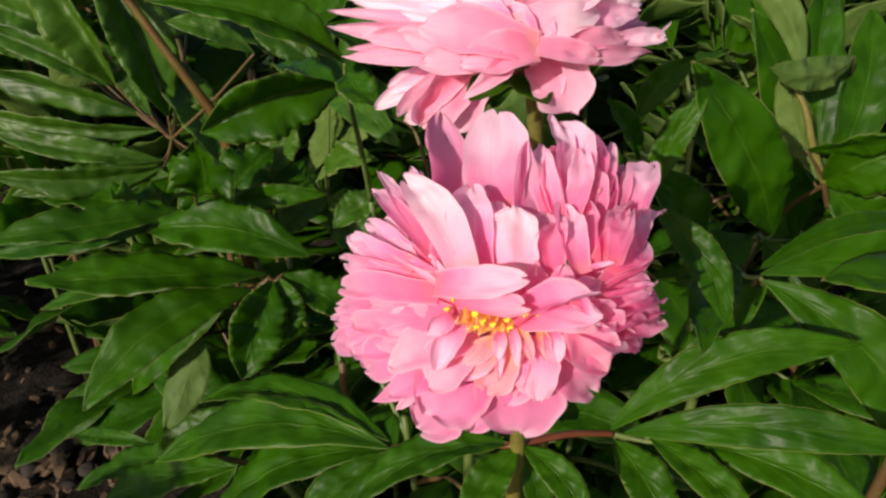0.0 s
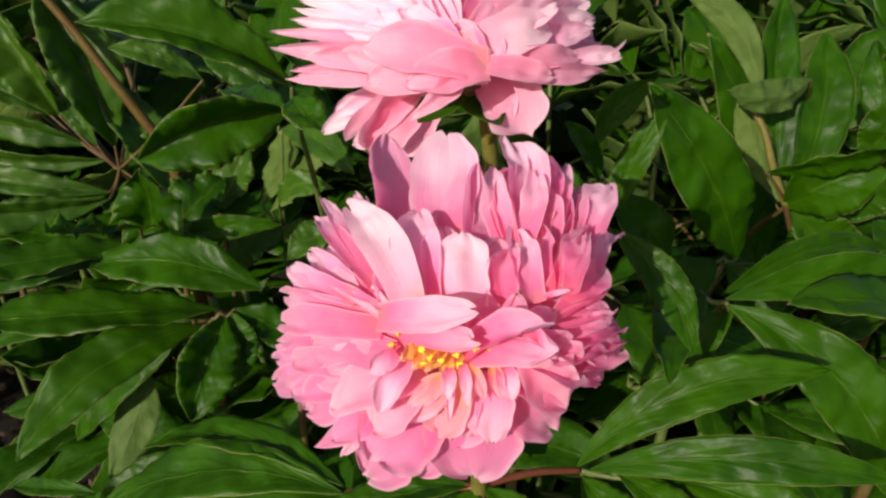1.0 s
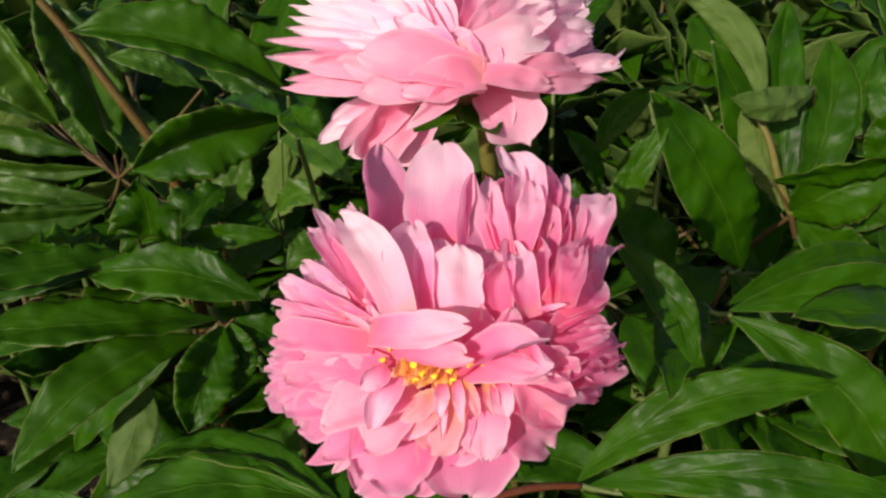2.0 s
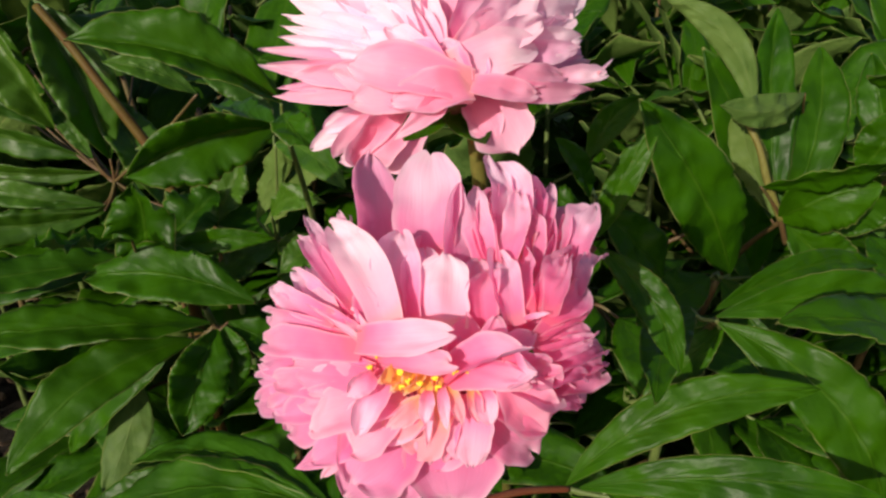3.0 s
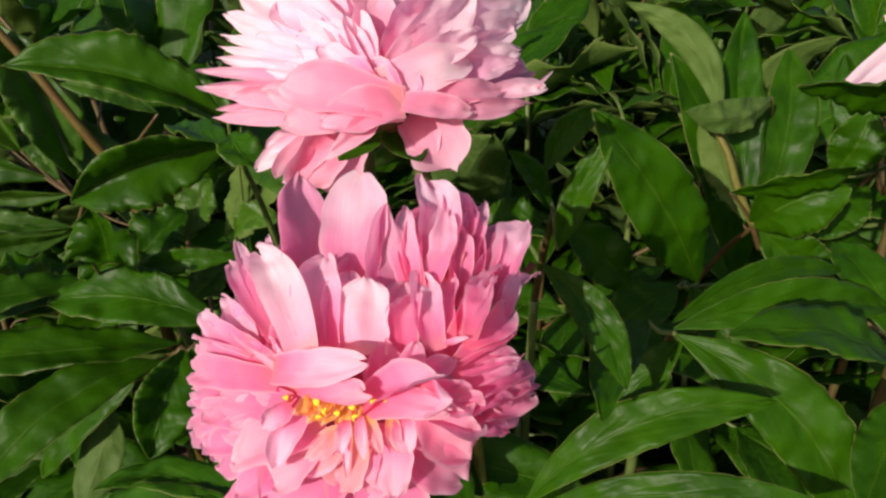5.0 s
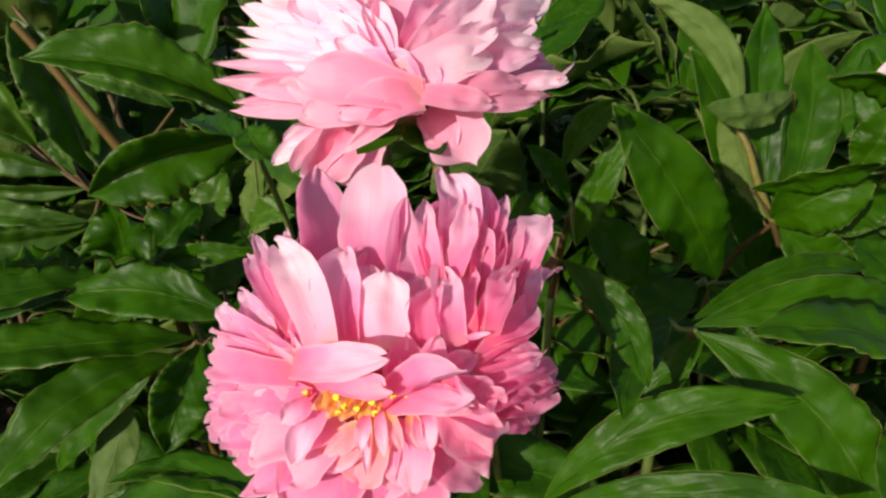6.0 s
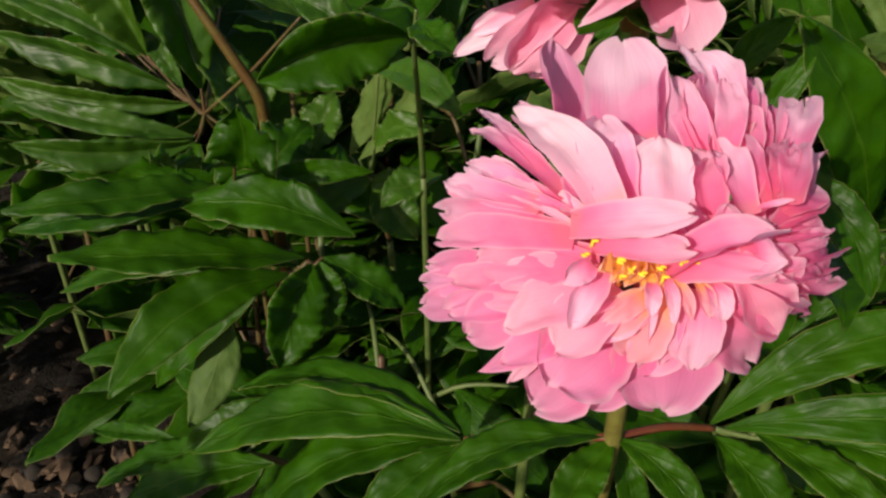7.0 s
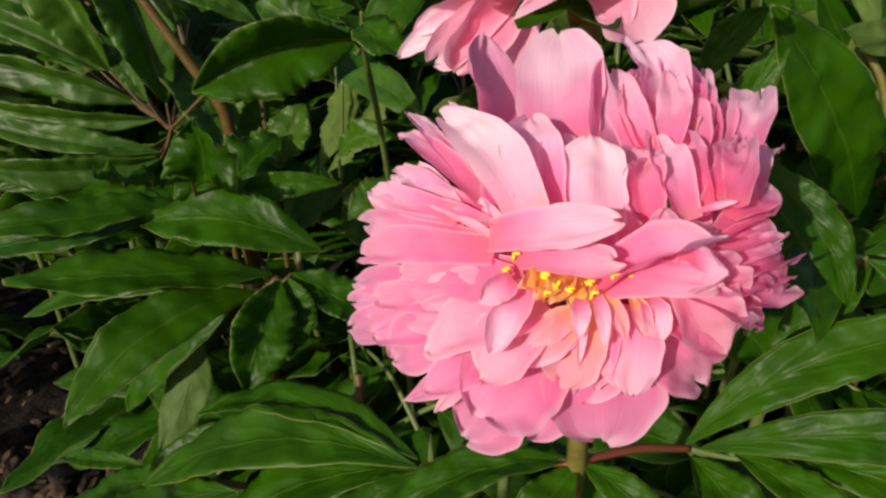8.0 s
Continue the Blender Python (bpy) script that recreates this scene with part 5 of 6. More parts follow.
leaf_gm = tube("leaf", front_flower, [(0.0351, 0.2594, 0.5983), (0.0361, 0.2516, 0.6164), (0.0371, 0.2438, 0.6265)], [0.0022, 0.0019, 0.0016], PETIOLE)
leaflet(leaf_gm, (0.0348, 0.2442, 0.6273), (-0.0478, 0.2263, 0.5984), (-0.29, -0.18, 0.94), 0.0219, 0.1, 0.08, 0.238, 0.03)
leaflet(leaf_gm, (0.0372, 0.2433, 0.6257), (0.0095, 0.2132, 0.6049), (-0.14, -0.47, 0.87), 0.0198, 0.05, 0.04, 0.306, 0.03)
leaflet(leaf_gm, (0.0390, 0.2438, 0.6265), (0.0675, 0.2030, 0.6165), (-0.24, -0.38, 0.89), 0.0159, 0.08, -0.08, 0.238, 0.03)
leaflet(leaf_gm, (0.0386, 0.2473, 0.6246), (0.0261, 0.2877, 0.6151), (-0.40, 0.09, 0.91), 0.0177, 0.05, 0, 0.255, 0.03)
leaflet(leaf_gm, (0.0417, 0.2503, 0.6196), (0.0537, 0.2348, 0.5813), (0.03, -0.92, 0.38), 0.0139, 0.05, 0, 0.255, 0.03)
tube("leaf_stalk", leaf_gm, [(0.0371, 0.2438, 0.6265), (0.0394, 0.2470, 0.6200), (0.0417, 0.2503, 0.6196)], [0.0015, 0.0013, 0.0009], STEM_GREEN)
leaf_gr = tube("leaf", front_flower, [(0.0371, 0.2438, 0.6265), (0.0639, 0.2541, 0.6243), (0.0906, 0.2645, 0.6141)], [0.0022, 0.0019, 0.0016], PETIOLE)
leaflet(leaf_gr, (0.0888, 0.2654, 0.6156), (0.2002, 0.2602, 0.6766), (-0.39, -0.65, 0.65), 0.0238, 0.12, -0.1, 0.204, 0.03)
leaflet(leaf_gr, (0.0948, 0.2645, 0.6141), (0.2198, 0.2224, 0.6452), (-0.38, -0.68, 0.62), 0.0213, 0.1, -0.06, 0.204, 0.025)
leaflet(leaf_gr, (0.1085, 0.2604, 0.6150), (0.1453, 0.2031, 0.6118), (-0.33, -0.26, 0.91), 0.0187, 0.06, -0.04, 0.255, 0.03)
tube("leaf_stalk", leaf_gr, [(0.0906, 0.2645, 0.6141), (0.0995, 0.2624, 0.6115), (0.1085, 0.2604, 0.6150)], [0.0015, 0.0013, 0.0009], STEM_GREEN)
leaflet(leaf_gr, (0.0912, 0.2627, 0.6110), (0.1110, 0.2169, 0.5957), (-0.19, -0.39, 0.90), 0.0239, 0.05, -0.04, 0.255, 0.03)
leaflet(leaf_gr, (0.1264, 0.2537, 0.6194), (0.2018, 0.2050, 0.6151), (-0.23, -0.44, 0.87), 0.0245, 0.08, -0.05, 0.204, 0.03)
tube("leaf_stalk", leaf_gr, [(0.0906, 0.2645, 0.6141), (0.1085, 0.2591, 0.6137), (0.1264, 0.2537, 0.6194)], [0.0015, 0.0013, 0.0009], STEM_GREEN)
leaflet(leaf_gr, (0.0968, 0.2692, 0.6063), (0.1593, 0.2631, 0.5758), (0.32, -0.57, 0.76), 0.0215, 0.06, 0, 0.204, 0.03)
tube("leaf_stalk", leaf_gr, [(0.0906, 0.2645, 0.6141), (0.0937, 0.2669, 0.6072), (0.0968, 0.2692, 0.6063)], [0.0015, 0.0013, 0.0009], STEM_GREEN)
shoot = thing("peony_shoot", 0.2, 0.42, "peony shoot with glossy dark green leaves in the soil", "peony shoot", "shoots of the peony bush")
tube("stem", shoot, [(0.2, 0.42, -0.02), (0.2000, 0.4200, 0.3781), (0.1834, 0.3733, 0.5911)], [0.005, 0.0042, 0.0032], STEM_GREEN)
leaf_gq = tube("leaf", shoot, [(0.1834, 0.3733, 0.5911), (0.1751, 0.3383, 0.6453), (0.1668, 0.3033, 0.6874)], [0.0028, 0.0024, 0.0018], STEM_RED)
leaflet(leaf_gq, (0.1678, 0.3019, 0.6869), (0.2458, 0.2502, 0.6034), (-0.10, -0.89, 0.45), 0.0371, 0.1, -0.12, 0.17, 0.03)
leaflet(leaf_gq, (0.1667, 0.3080, 0.6894), (0.2782, 0.3490, 0.6925), (0.25, -0.72, 0.65), 0.0163, 0.06, -0.08, 0.255, 0.02)
leaflet(leaf_gq, (0.1673, 0.3051, 0.6884), (0.2907, 0.3203, 0.6847), (0.12, -0.81, 0.57), 0.0238, 0.08, -0.06, 0.255, 0.02)
leaflet(leaf_gq, (0.1560, 0.3117, 0.6899), (0.1121, 0.2337, 0.6988), (-0.03, 0.13, 0.99), 0.0223, 0.06, 0.04, 0.204, 0.05)
tube("leaf_stalk", leaf_gq, [(0.1668, 0.3033, 0.6874), (0.1614, 0.3075, 0.6856), (0.1560, 0.3117, 0.6899)], [0.0015, 0.0013, 0.0009], STEM_GREEN)
leaflet(leaf_gq, (0.1765, 0.3114, 0.6793), (0.1341, 0.2978, 0.6358), (-0.45, -0.63, 0.63), 0.0205, 0.05, 0, 0.255, 0.03)
tube("leaf_stalk", leaf_gq, [(0.1668, 0.3033, 0.6874), (0.1717, 0.3074, 0.6804), (0.1765, 0.3114, 0.6793)], [0.0015, 0.0013, 0.0009], STEM_GREEN)
leaf_ge = tube("leaf", front_flower, [(0.0324, 0.2321, 0.6850), (0.0596, 0.2447, 0.7233), (0.0867, 0.2573, 0.7536)], [0.0022, 0.0019, 0.0016], PETIOLE)
leaflet(leaf_ge, (0.0924, 0.2720, 0.7456), (0.1244, 0.2430, 0.7017), (-0.26, -0.79, 0.56), 0.0164, 0.06, -0.1, 0.238, 0.03)
shoot = thing("peony_shoot", 0.22, 0.52, "peony shoot with glossy dark green leaves in the soil", "peony shoot", "shoots of the peony bush")
tube("stem", shoot, [(0.22, 0.52, -0.02), (0.2200, 0.5200, 0.3617), (0.2173, 0.4740, 0.5656)], [0.005, 0.0042, 0.0032], STEM_GREEN)
leaf_gv = tube("leaf", shoot, [(0.2173, 0.4740, 0.5656), (0.2160, 0.4396, 0.6176), (0.2147, 0.4051, 0.6576)], [0.0028, 0.0024, 0.0018], STEM_RED)
leaflet(leaf_gv, (0.2186, 0.3970, 0.6611), (0.1387, 0.3700, 0.7809), (-0.09, -0.95, 0.31), 0.0424, 0.05, 0.03, 0.136, 0.02)
tube("leaf_stalk", leaf_gv, [(0.2147, 0.4051, 0.6576), (0.2091, 0.3889, 0.6635), (0.2186, 0.3970, 0.6611)], [0.0015, 0.0013, 0.0009], STEM_GREEN)
leaflet(leaf_gv, (0.2103, 0.4067, 0.6545), (0.1551, 0.3787, 0.6360), (-0.05, -0.48, 0.88), 0.0330, 0.05, 0, 0.255, 0.03)
leaflet(leaf_gv, (0.3508, 0.6000, 0.5441), (0.2514, 0.5700, 0.7715), (0.10, -0.99, -0.08), 0.0532, 0.05, 0.05, 0.3, 0.03)
tube("leaf_stalk", leaf_gv, [(0.2147, 0.4051, 0.6576), (0.2179, 0.4125, 0.6494), (0.3508, 0.6000, 0.5441)], [0.0015, 0.0013, 0.0009], STEM_GREEN)
leaflet(leaf_gv, (0.2204, 0.4101, 0.6504), (0.2500, 0.3757, 0.6107), (-0.16, -0.80, 0.58), 0.0300, 0.05, 0, 0.255, 0.03)
tube("leaf_stalk", leaf_gv, [(0.2147, 0.4051, 0.6576), (0.2175, 0.4076, 0.6510), (0.2204, 0.4101, 0.6504)], [0.0015, 0.0013, 0.0009], STEM_GREEN)
shoot = thing("peony_shoot", 0.13, 0.5, "peony shoot with glossy dark green leaves in the soil", "peony shoot", "shoots of the peony bush")
tube("stem", shoot, [(0.13, 0.5, -0.02), (0.1300, 0.5000, 0.3976), (0.1247, 0.4508, 0.6216)], [0.005, 0.0042, 0.0032], STEM_GREEN)
leaf_gu = tube("leaf", shoot, [(0.1247, 0.4508, 0.6216), (0.1221, 0.4138, 0.6782), (0.1194, 0.3769, 0.7228)], [0.0028, 0.0024, 0.0018], STEM_RED)
leaflet(leaf_gu, (0.1221, 0.3723, 0.7012), (0.1489, 0.3741, 0.7685), (-0.25, -0.84, 0.48), 0.0180, 0.03, -0.04, 0.3, 0.03)
tube("leaf_stalk", leaf_gu, [(0.1194, 0.3769, 0.7228), (0.1207, 0.3746, 0.7080), (0.1221, 0.3723, 0.7012)], [0.0015, 0.0013, 0.0009], STEM_GREEN)
leaflet(leaf_gu, (0.1186, 0.4030, 0.7381), (0.1500, 0.4076, 0.7760), (-0.33, -0.86, 0.38), 0.0179, 0.03, -0.08, 0.42, 0.03)
tube("leaf_stalk", leaf_gu, [(0.1194, 0.3769, 0.7228), (0.1190, 0.3900, 0.7275), (0.1186, 0.4030, 0.7381)], [0.0015, 0.0013, 0.0009], STEM_GREEN)
leaflet(leaf_gu, (0.1175, 0.3824, 0.7224), (0.0916, 0.3710, 0.7625), (0.57, -0.81, 0.14), 0.0150, 0.03, 0.05, 0.34, 0.03)
leaflet(leaf_gu, (0.1169, 0.3883, 0.7125), (0.0786, 0.3883, 0.7125), (0.00, -0.53, 0.85), 0.0275, 0.03, 0, 0.34, 0.03)
tube("leaf_stalk", leaf_gu, [(0.1194, 0.3769, 0.7228), (0.1182, 0.3826, 0.7147), (0.1169, 0.3883, 0.7125)], [0.0015, 0.0013, 0.0009], STEM_GREEN)
leaflet(leaf_gu, (0.1304, 0.3975, 0.7085), (0.1737, 0.3936, 0.6618), (0.29, -0.89, 0.34), 0.0333, 0.05, 0, 0.255, 0.03)
tube("leaf_stalk", leaf_gu, [(0.1194, 0.3769, 0.7228), (0.1249, 0.3872, 0.7127), (0.1304, 0.3975, 0.7085)], [0.0015, 0.0013, 0.0009], STEM_GREEN)
shoot = thing("peony_shoot", 0.3, 0.62, "peony shoot with glossy dark green leaves in the soil", "peony shoot", "shoots of the peony bush")
tube("stem", shoot, [(0.3, 0.62, -0.02), (0.3000, 0.6200, 0.3612), (0.2986, 0.5666, 0.5648)], [0.005, 0.0042, 0.0032], STEM_RED)
leaf_gg = tube("leaf", shoot, [(0.2986, 0.5666, 0.5648), (0.2978, 0.5266, 0.6167), (0.2971, 0.4865, 0.6567)], [0.0028, 0.0024, 0.0018], STEM_RED)
leaflet(leaf_gg, (0.2942, 0.4849, 0.6588), (0.3407, 0.4474, 0.6997), (-0.15, -0.99, -0.01), 0.0516, 0.1, -0.15, 0.17, 0.02)
leaflet(leaf_gg, (0.2703, 0.4772, 0.6899), (0.3299, 0.4328, 0.7222), (-0.20, -0.69, -0.70), 0.0308, 0.05, -0.05, 0.15, 0.02)
tube("leaf_stalk", leaf_gg, [(0.2971, 0.4865, 0.6567), (0.2893, 0.4819, 0.6691), (0.2703, 0.4772, 0.6899)], [0.0015, 0.0013, 0.0009], STEM_RED)
leaflet(leaf_gg, (0.2942, 0.4857, 0.6604), (0.2604, 0.5178, 0.7456), (0.26, 0.93, -0.25), 0.0261, 0.05, 0.05, 0.2, 0.05)
leaflet(leaf_gg, (0.3005, 0.4956, 0.6585), (0.3059, 0.5740, 0.8057), (-0.22, -0.97, -0.08), 0.0330, 0.04, -0.05, 0.4, 0.03)
tube("leaf_stalk", leaf_gg, [(0.2971, 0.4865, 0.6567), (0.2978, 0.4911, 0.6545), (0.3005, 0.4956, 0.6585)], [0.0015, 0.0013, 0.0009], STEM_RED)
leaflet(leaf_gg, (0.3065, 0.4954, 0.6583), (0.3439, 0.5659, 0.7781), (-0.31, -0.95, -0.03), 0.0402, 0.04, 0.05, 0.204, 0.03)
tube("leaf_stalk", leaf_gg, [(0.2971, 0.4865, 0.6567), (0.3000, 0.4910, 0.6545), (0.3065, 0.4954, 0.6583)], [0.0015, 0.0013, 0.0009], STEM_RED)
leaflet(leaf_gg, (0.3065, 0.5118, 0.7502), (0.2251, 0.4785, 0.7502), (-0.49, 0.82, -0.29), 0.0247, -0.12, 0.1, 0.3, 0.06)
tube("leaf_stalk", leaf_gg, [(0.2971, 0.4865, 0.6567), (0.3516, 0.5750, 0.6717), (0.3066, 0.5120, 0.7501)], [0.0015, 0.0013, 0.0009], STEM_RED)
leaflet(leaf_gg, (0.2656, 0.5000, 0.7351), (0.2021, 0.5500, 0.8151), (0.30, 0.95, -0.12), 0.0230, 0.06, -0.16, 0.25, 0.05)
leaflet(leaf_gg, (0.2939, 0.4944, 0.6555), (0.2752, 0.5380, 0.6967), (0.33, -0.94, -0.09), 0.0353, 0.05, 0, 0.255, 0.04)
tube("leaf_stalk", leaf_gg, [(0.2971, 0.4865, 0.6567), (0.2955, 0.4905, 0.6531), (0.2939, 0.4944, 0.6555)], [0.0015, 0.0013, 0.0009], STEM_RED)
leaflet(leaf_gg, (0.3050, 0.4924, 0.6523), (0.3679, 0.4856, 0.5983), (0.02, -0.99, 0.15), 0.0455, 0.05, 0, 0.255, 0.04)
tube("leaf_stalk", leaf_gg, [(0.2971, 0.4865, 0.6567), (0.3011, 0.4895, 0.6515), (0.3050, 0.4924, 0.6523)], [0.0015, 0.0013, 0.0009], STEM_RED)
tube("leaf_stalk", leaf_gg, [(0.2956, 0.4840, 0.6597), (0.2802, 0.4880, 0.6900), (0.2692, 0.4940, 0.7184), (0.2524, 0.5060, 0.7435)], [0.0030, 0.0030, 0.0026, 0.0018], STEM_OLIVE)
tube("leaf_stalk", leaf_gg, [(0.2965, 0.4840, 0.6597), (0.3026, 0.4760, 0.6774), (0.3168, 0.4680, 0.6889)], [0.0026, 0.0022, 0.0016], STEM_OLIVE)
tube("leaf_stalk", leaf_gg, [(0.3078, 0.4900, 0.6361), (0.2968, 0.4840, 0.6564), (0.2917, 0.4840, 0.6683)], [0.0022, 0.0022, 0.0020], STEM_RED)
shoot = thing("peony_shoot", -0.05, 0.5, "peony shoot with glossy dark green leaves in the soil", "peony shoot", "shoots of the peony bush")
tube("stem", shoot, [(-0.05, 0.5, -0.02), (-0.0500, 0.5000, 0.4223), (-0.0527, 0.4519, 0.6604)], [0.004, 0.003, 0.0022], STEM_GREEN)
leaf_gf = tube("leaf", shoot, [(-0.0527, 0.4519, 0.6604), (-0.0541, 0.4159, 0.7201), (-0.0555, 0.3798, 0.7679)], [0.0022, 0.0018, 0.0014], STEM_GREEN)
leaflet(leaf_gf, (-0.0565, 0.3696, 0.7702), (-0.1275, 0.3410, 0.7547), (0.50, -0.86, 0.00), 0.0330, 0.08, 0.1, 0.75, 0.05)
tube("leaf_stalk", leaf_gf, [(-0.0555, 0.3798, 0.7679), (-0.0560, 0.3747, 0.7661), (-0.0565, 0.3696, 0.7702)], [0.0015, 0.0013, 0.0009], STEM_GREEN)
leaflet(leaf_gf, (-0.0530, 0.3688, 0.7829), (-0.1459, 0.3489, 0.8184), (0.51, -0.63, 0.58), 0.0310, 0.08, 0.06, 0.6, 0.04)
tube("leaf_stalk", leaf_gf, [(-0.0555, 0.3798, 0.7679), (-0.0543, 0.3743, 0.7724), (-0.0530, 0.3688, 0.7829)], [0.0015, 0.0013, 0.0009], STEM_GREEN)
leaflet(leaf_gf, (-0.0527, 0.3681, 0.7775), (-0.0345, 0.3395, 0.7680), (-0.16, -0.40, 0.90), 0.0204, 0.05, 0.05, 0.255, 0.04)
tube("leaf_stalk", leaf_gf, [(-0.0555, 0.3798, 0.7679), (-0.0541, 0.3740, 0.7697), (-0.0527, 0.3681, 0.7775)], [0.0015, 0.0013, 0.0009], STEM_GREEN)
leaflet(leaf_gf, (-0.0610, 0.3921, 0.7592), (-0.1133, 0.4514, 0.7618), (-0.08, -0.12, 0.99), 0.0244, 0.05, 0, 0.255, 0.04)
tube("leaf_stalk", leaf_gf, [(-0.0555, 0.3798, 0.7679), (-0.0582, 0.3860, 0.7605), (-0.0610, 0.3921, 0.7592)], [0.0015, 0.0013, 0.0009], STEM_GREEN)
shoot = thing("peony_shoot", -0.22, 0.68, "peony shoot with glossy dark green leaves in the soil", "peony shoot", "shoots of the peony bush")
tube("stem", shoot, [(-0.22, 0.68, -0.02), (-0.2200, 0.6800, 0.3670), (-0.2274, 0.6323, 0.5738)], [0.005, 0.0042, 0.0032], STEM_RED)
leaf_gn = tube("leaf", shoot, [(-0.2274, 0.6323, 0.5738), (-0.2312, 0.5965, 0.6265), (-0.2349, 0.5607, 0.6672)], [0.0028, 0.0024, 0.0018], STEM_RED)
leaflet(leaf_gn, (-0.2734, 0.5619, 0.7132), (-0.3200, 0.5712, 0.8093), (-0.16, -0.94, 0.31), 0.0383, 0.05, 0.06, 0.8, 0.04, top=LEAF_SHEEN)
tube("leaf_stalk", leaf_gn, [(-0.2349, 0.5607, 0.6672), (-0.2541, 0.5613, 0.6872), (-0.2734, 0.5619, 0.7132)], [0.0015, 0.0013, 0.0009], STEM_RED)
leaflet(leaf_gn, (-0.2340, 0.5590, 0.6882), (-0.2717, 0.5712, 0.8093), (0.49, -0.85, 0.20), 0.0478, 0.04, 0.04, 0.7, 0.04, top=LEAF_SHEEN)
tube("leaf_stalk", leaf_gn, [(-0.2349, 0.5607, 0.6672), (-0.2344, 0.5599, 0.6747), (-0.2340, 0.5590, 0.6882)], [0.0015, 0.0013, 0.0009], STEM_RED)
leaflet(leaf_gn, (-0.2479, 0.5590, 0.6882), (-0.2781, 0.5722, 0.7312), (0.01, -0.95, 0.30), 0.0159, 0.04, 0.04, 0.3, 0.05, top=LEAF_SHEEN)
tube("leaf_stalk", leaf_gn, [(-0.2349, 0.5607, 0.6672), (-0.2414, 0.5599, 0.6747), (-0.2479, 0.5590, 0.6882)], [0.0015, 0.0013, 0.0009], STEM_RED)
leaflet(leaf_gn, (-0.2854, 0.5717, 0.7102), (-0.3938, 0.5871, 0.7569), (-0.01, -0.89, 0.46), 0.0223, 0.05, 0.04, 0.6, 0.05, top=LEAF_SHEEN)
tube("leaf_stalk", leaf_gn, [(-0.2349, 0.5607, 0.6672), (-0.2601, 0.5662, 0.6857), (-0.2854, 0.5717, 0.7102)], [0.0015, 0.0013, 0.0009], STEM_RED)
leaflet(leaf_gn, (-0.2551, 0.5686, 0.6849), (-0.3985, 0.5699, 0.7271), (0.61, -0.73, -0.30), 0.0278, 0.05, 0.04, 0.4, 0.05, top=LEAF_SHEEN)
tube("leaf_stalk", leaf_gn, [(-0.2349, 0.5607, 0.6672), (-0.2450, 0.5647, 0.6731), (-0.2551, 0.5686, 0.6849)], [0.0015, 0.0013, 0.0009], STEM_RED)
leaflet(leaf_gn, (-0.2439, 0.5630, 0.6751), (-0.3985, 0.5517, 0.6956), (0.56, -0.81, -0.17), 0.0246, 0.05, -0.03, 0.5, 0.05, top=LEAF_SHEEN)
tube("leaf_stalk", leaf_gn, [(-0.2349, 0.5607, 0.6672), (-0.2394, 0.5619, 0.6682), (-0.2439, 0.5630, 0.6751)], [0.0015, 0.0013, 0.0009], STEM_RED)
leaflet(leaf_gn, (-0.2383, 0.5398, 0.6549), (-0.3729, 0.5334, 0.6840), (0.08, -0.75, 0.65), 0.0221, 0.05, -0.04, 0.4, 0.05, top=LEAF_SHEEN)
tube("leaf_stalk", leaf_gn, [(-0.2349, 0.5607, 0.6672), (-0.2366, 0.5503, 0.6581), (-0.2383, 0.5398, 0.6549)], [0.0015, 0.0013, 0.0009], STEM_RED)
leaflet(leaf_gn, (-0.2332, 0.5281, 0.6547), (-0.3530, 0.4888, 0.6667), (0.55, -0.83, 0.00), 0.0252, 0.06, -0.05, 0.5, 0.06, top=LEAF_SHEEN)
tube("leaf_stalk", leaf_gn, [(-0.2349, 0.5607, 0.6672), (-0.2341, 0.5444, 0.6580), (-0.2332, 0.5281, 0.6547)], [0.0015, 0.0013, 0.0009], STEM_RED)
leaflet(leaf_gn, (-0.2365, 0.5503, 0.6531), (-0.3481, 0.4982, 0.6429), (0.21, -0.60, 0.77), 0.0243, 0.06, -0.05, 0.3, 0.06, top=LEAF_SHEEN)
tube("leaf_stalk", leaf_gn, [(-0.2349, 0.5607, 0.6672), (-0.2357, 0.5555, 0.6572), (-0.2365, 0.5503, 0.6531)], [0.0015, 0.0013, 0.0009], STEM_RED)
leaflet(leaf_gn, (-0.1958, 0.5571, 0.6450), (-0.2465, 0.5760, 0.7377), (0.74, -0.63, 0.21), 0.0407, 0.04, 0.05, 0.3, 0.03, top=LEAF_SHEEN)
tube("leaf_stalk", leaf_gn, [(-0.2349, 0.5607, 0.6672), (-0.2154, 0.5589, 0.6531), (-0.1958, 0.5571, 0.6450)], [0.0015, 0.0013, 0.0009], STEM_RED)
leaflet(leaf_gn, (-0.1383, 0.5047, 0.7541), (-0.1960, 0.4958, 0.7788), (-0.10, -0.72, 0.69), 0.0180, 0.06, 0.06, 0.2, 0.03, top=LEAF_SHEEN)
tube("leaf_stalk", leaf_gn, [(-0.2349, 0.5607, 0.6672), (-0.1866, 0.5327, 0.7077), (-0.1383, 0.5047, 0.7541)], [0.0015, 0.0013, 0.0009], STEM_RED)
leaflet(leaf_gn, (-0.2306, 0.5671, 0.6622), (-0.1809, 0.5845, 0.6923), (0.76, -0.61, 0.21), 0.0431, 0.05, 0, 0.2, 0.04, top=LEAF_SHEEN)
tube("leaf_stalk", leaf_gn, [(-0.2349, 0.5607, 0.6672), (-0.2327, 0.5639, 0.6617), (-0.2306, 0.5671, 0.6622)], [0.0015, 0.0013, 0.0009], STEM_RED)
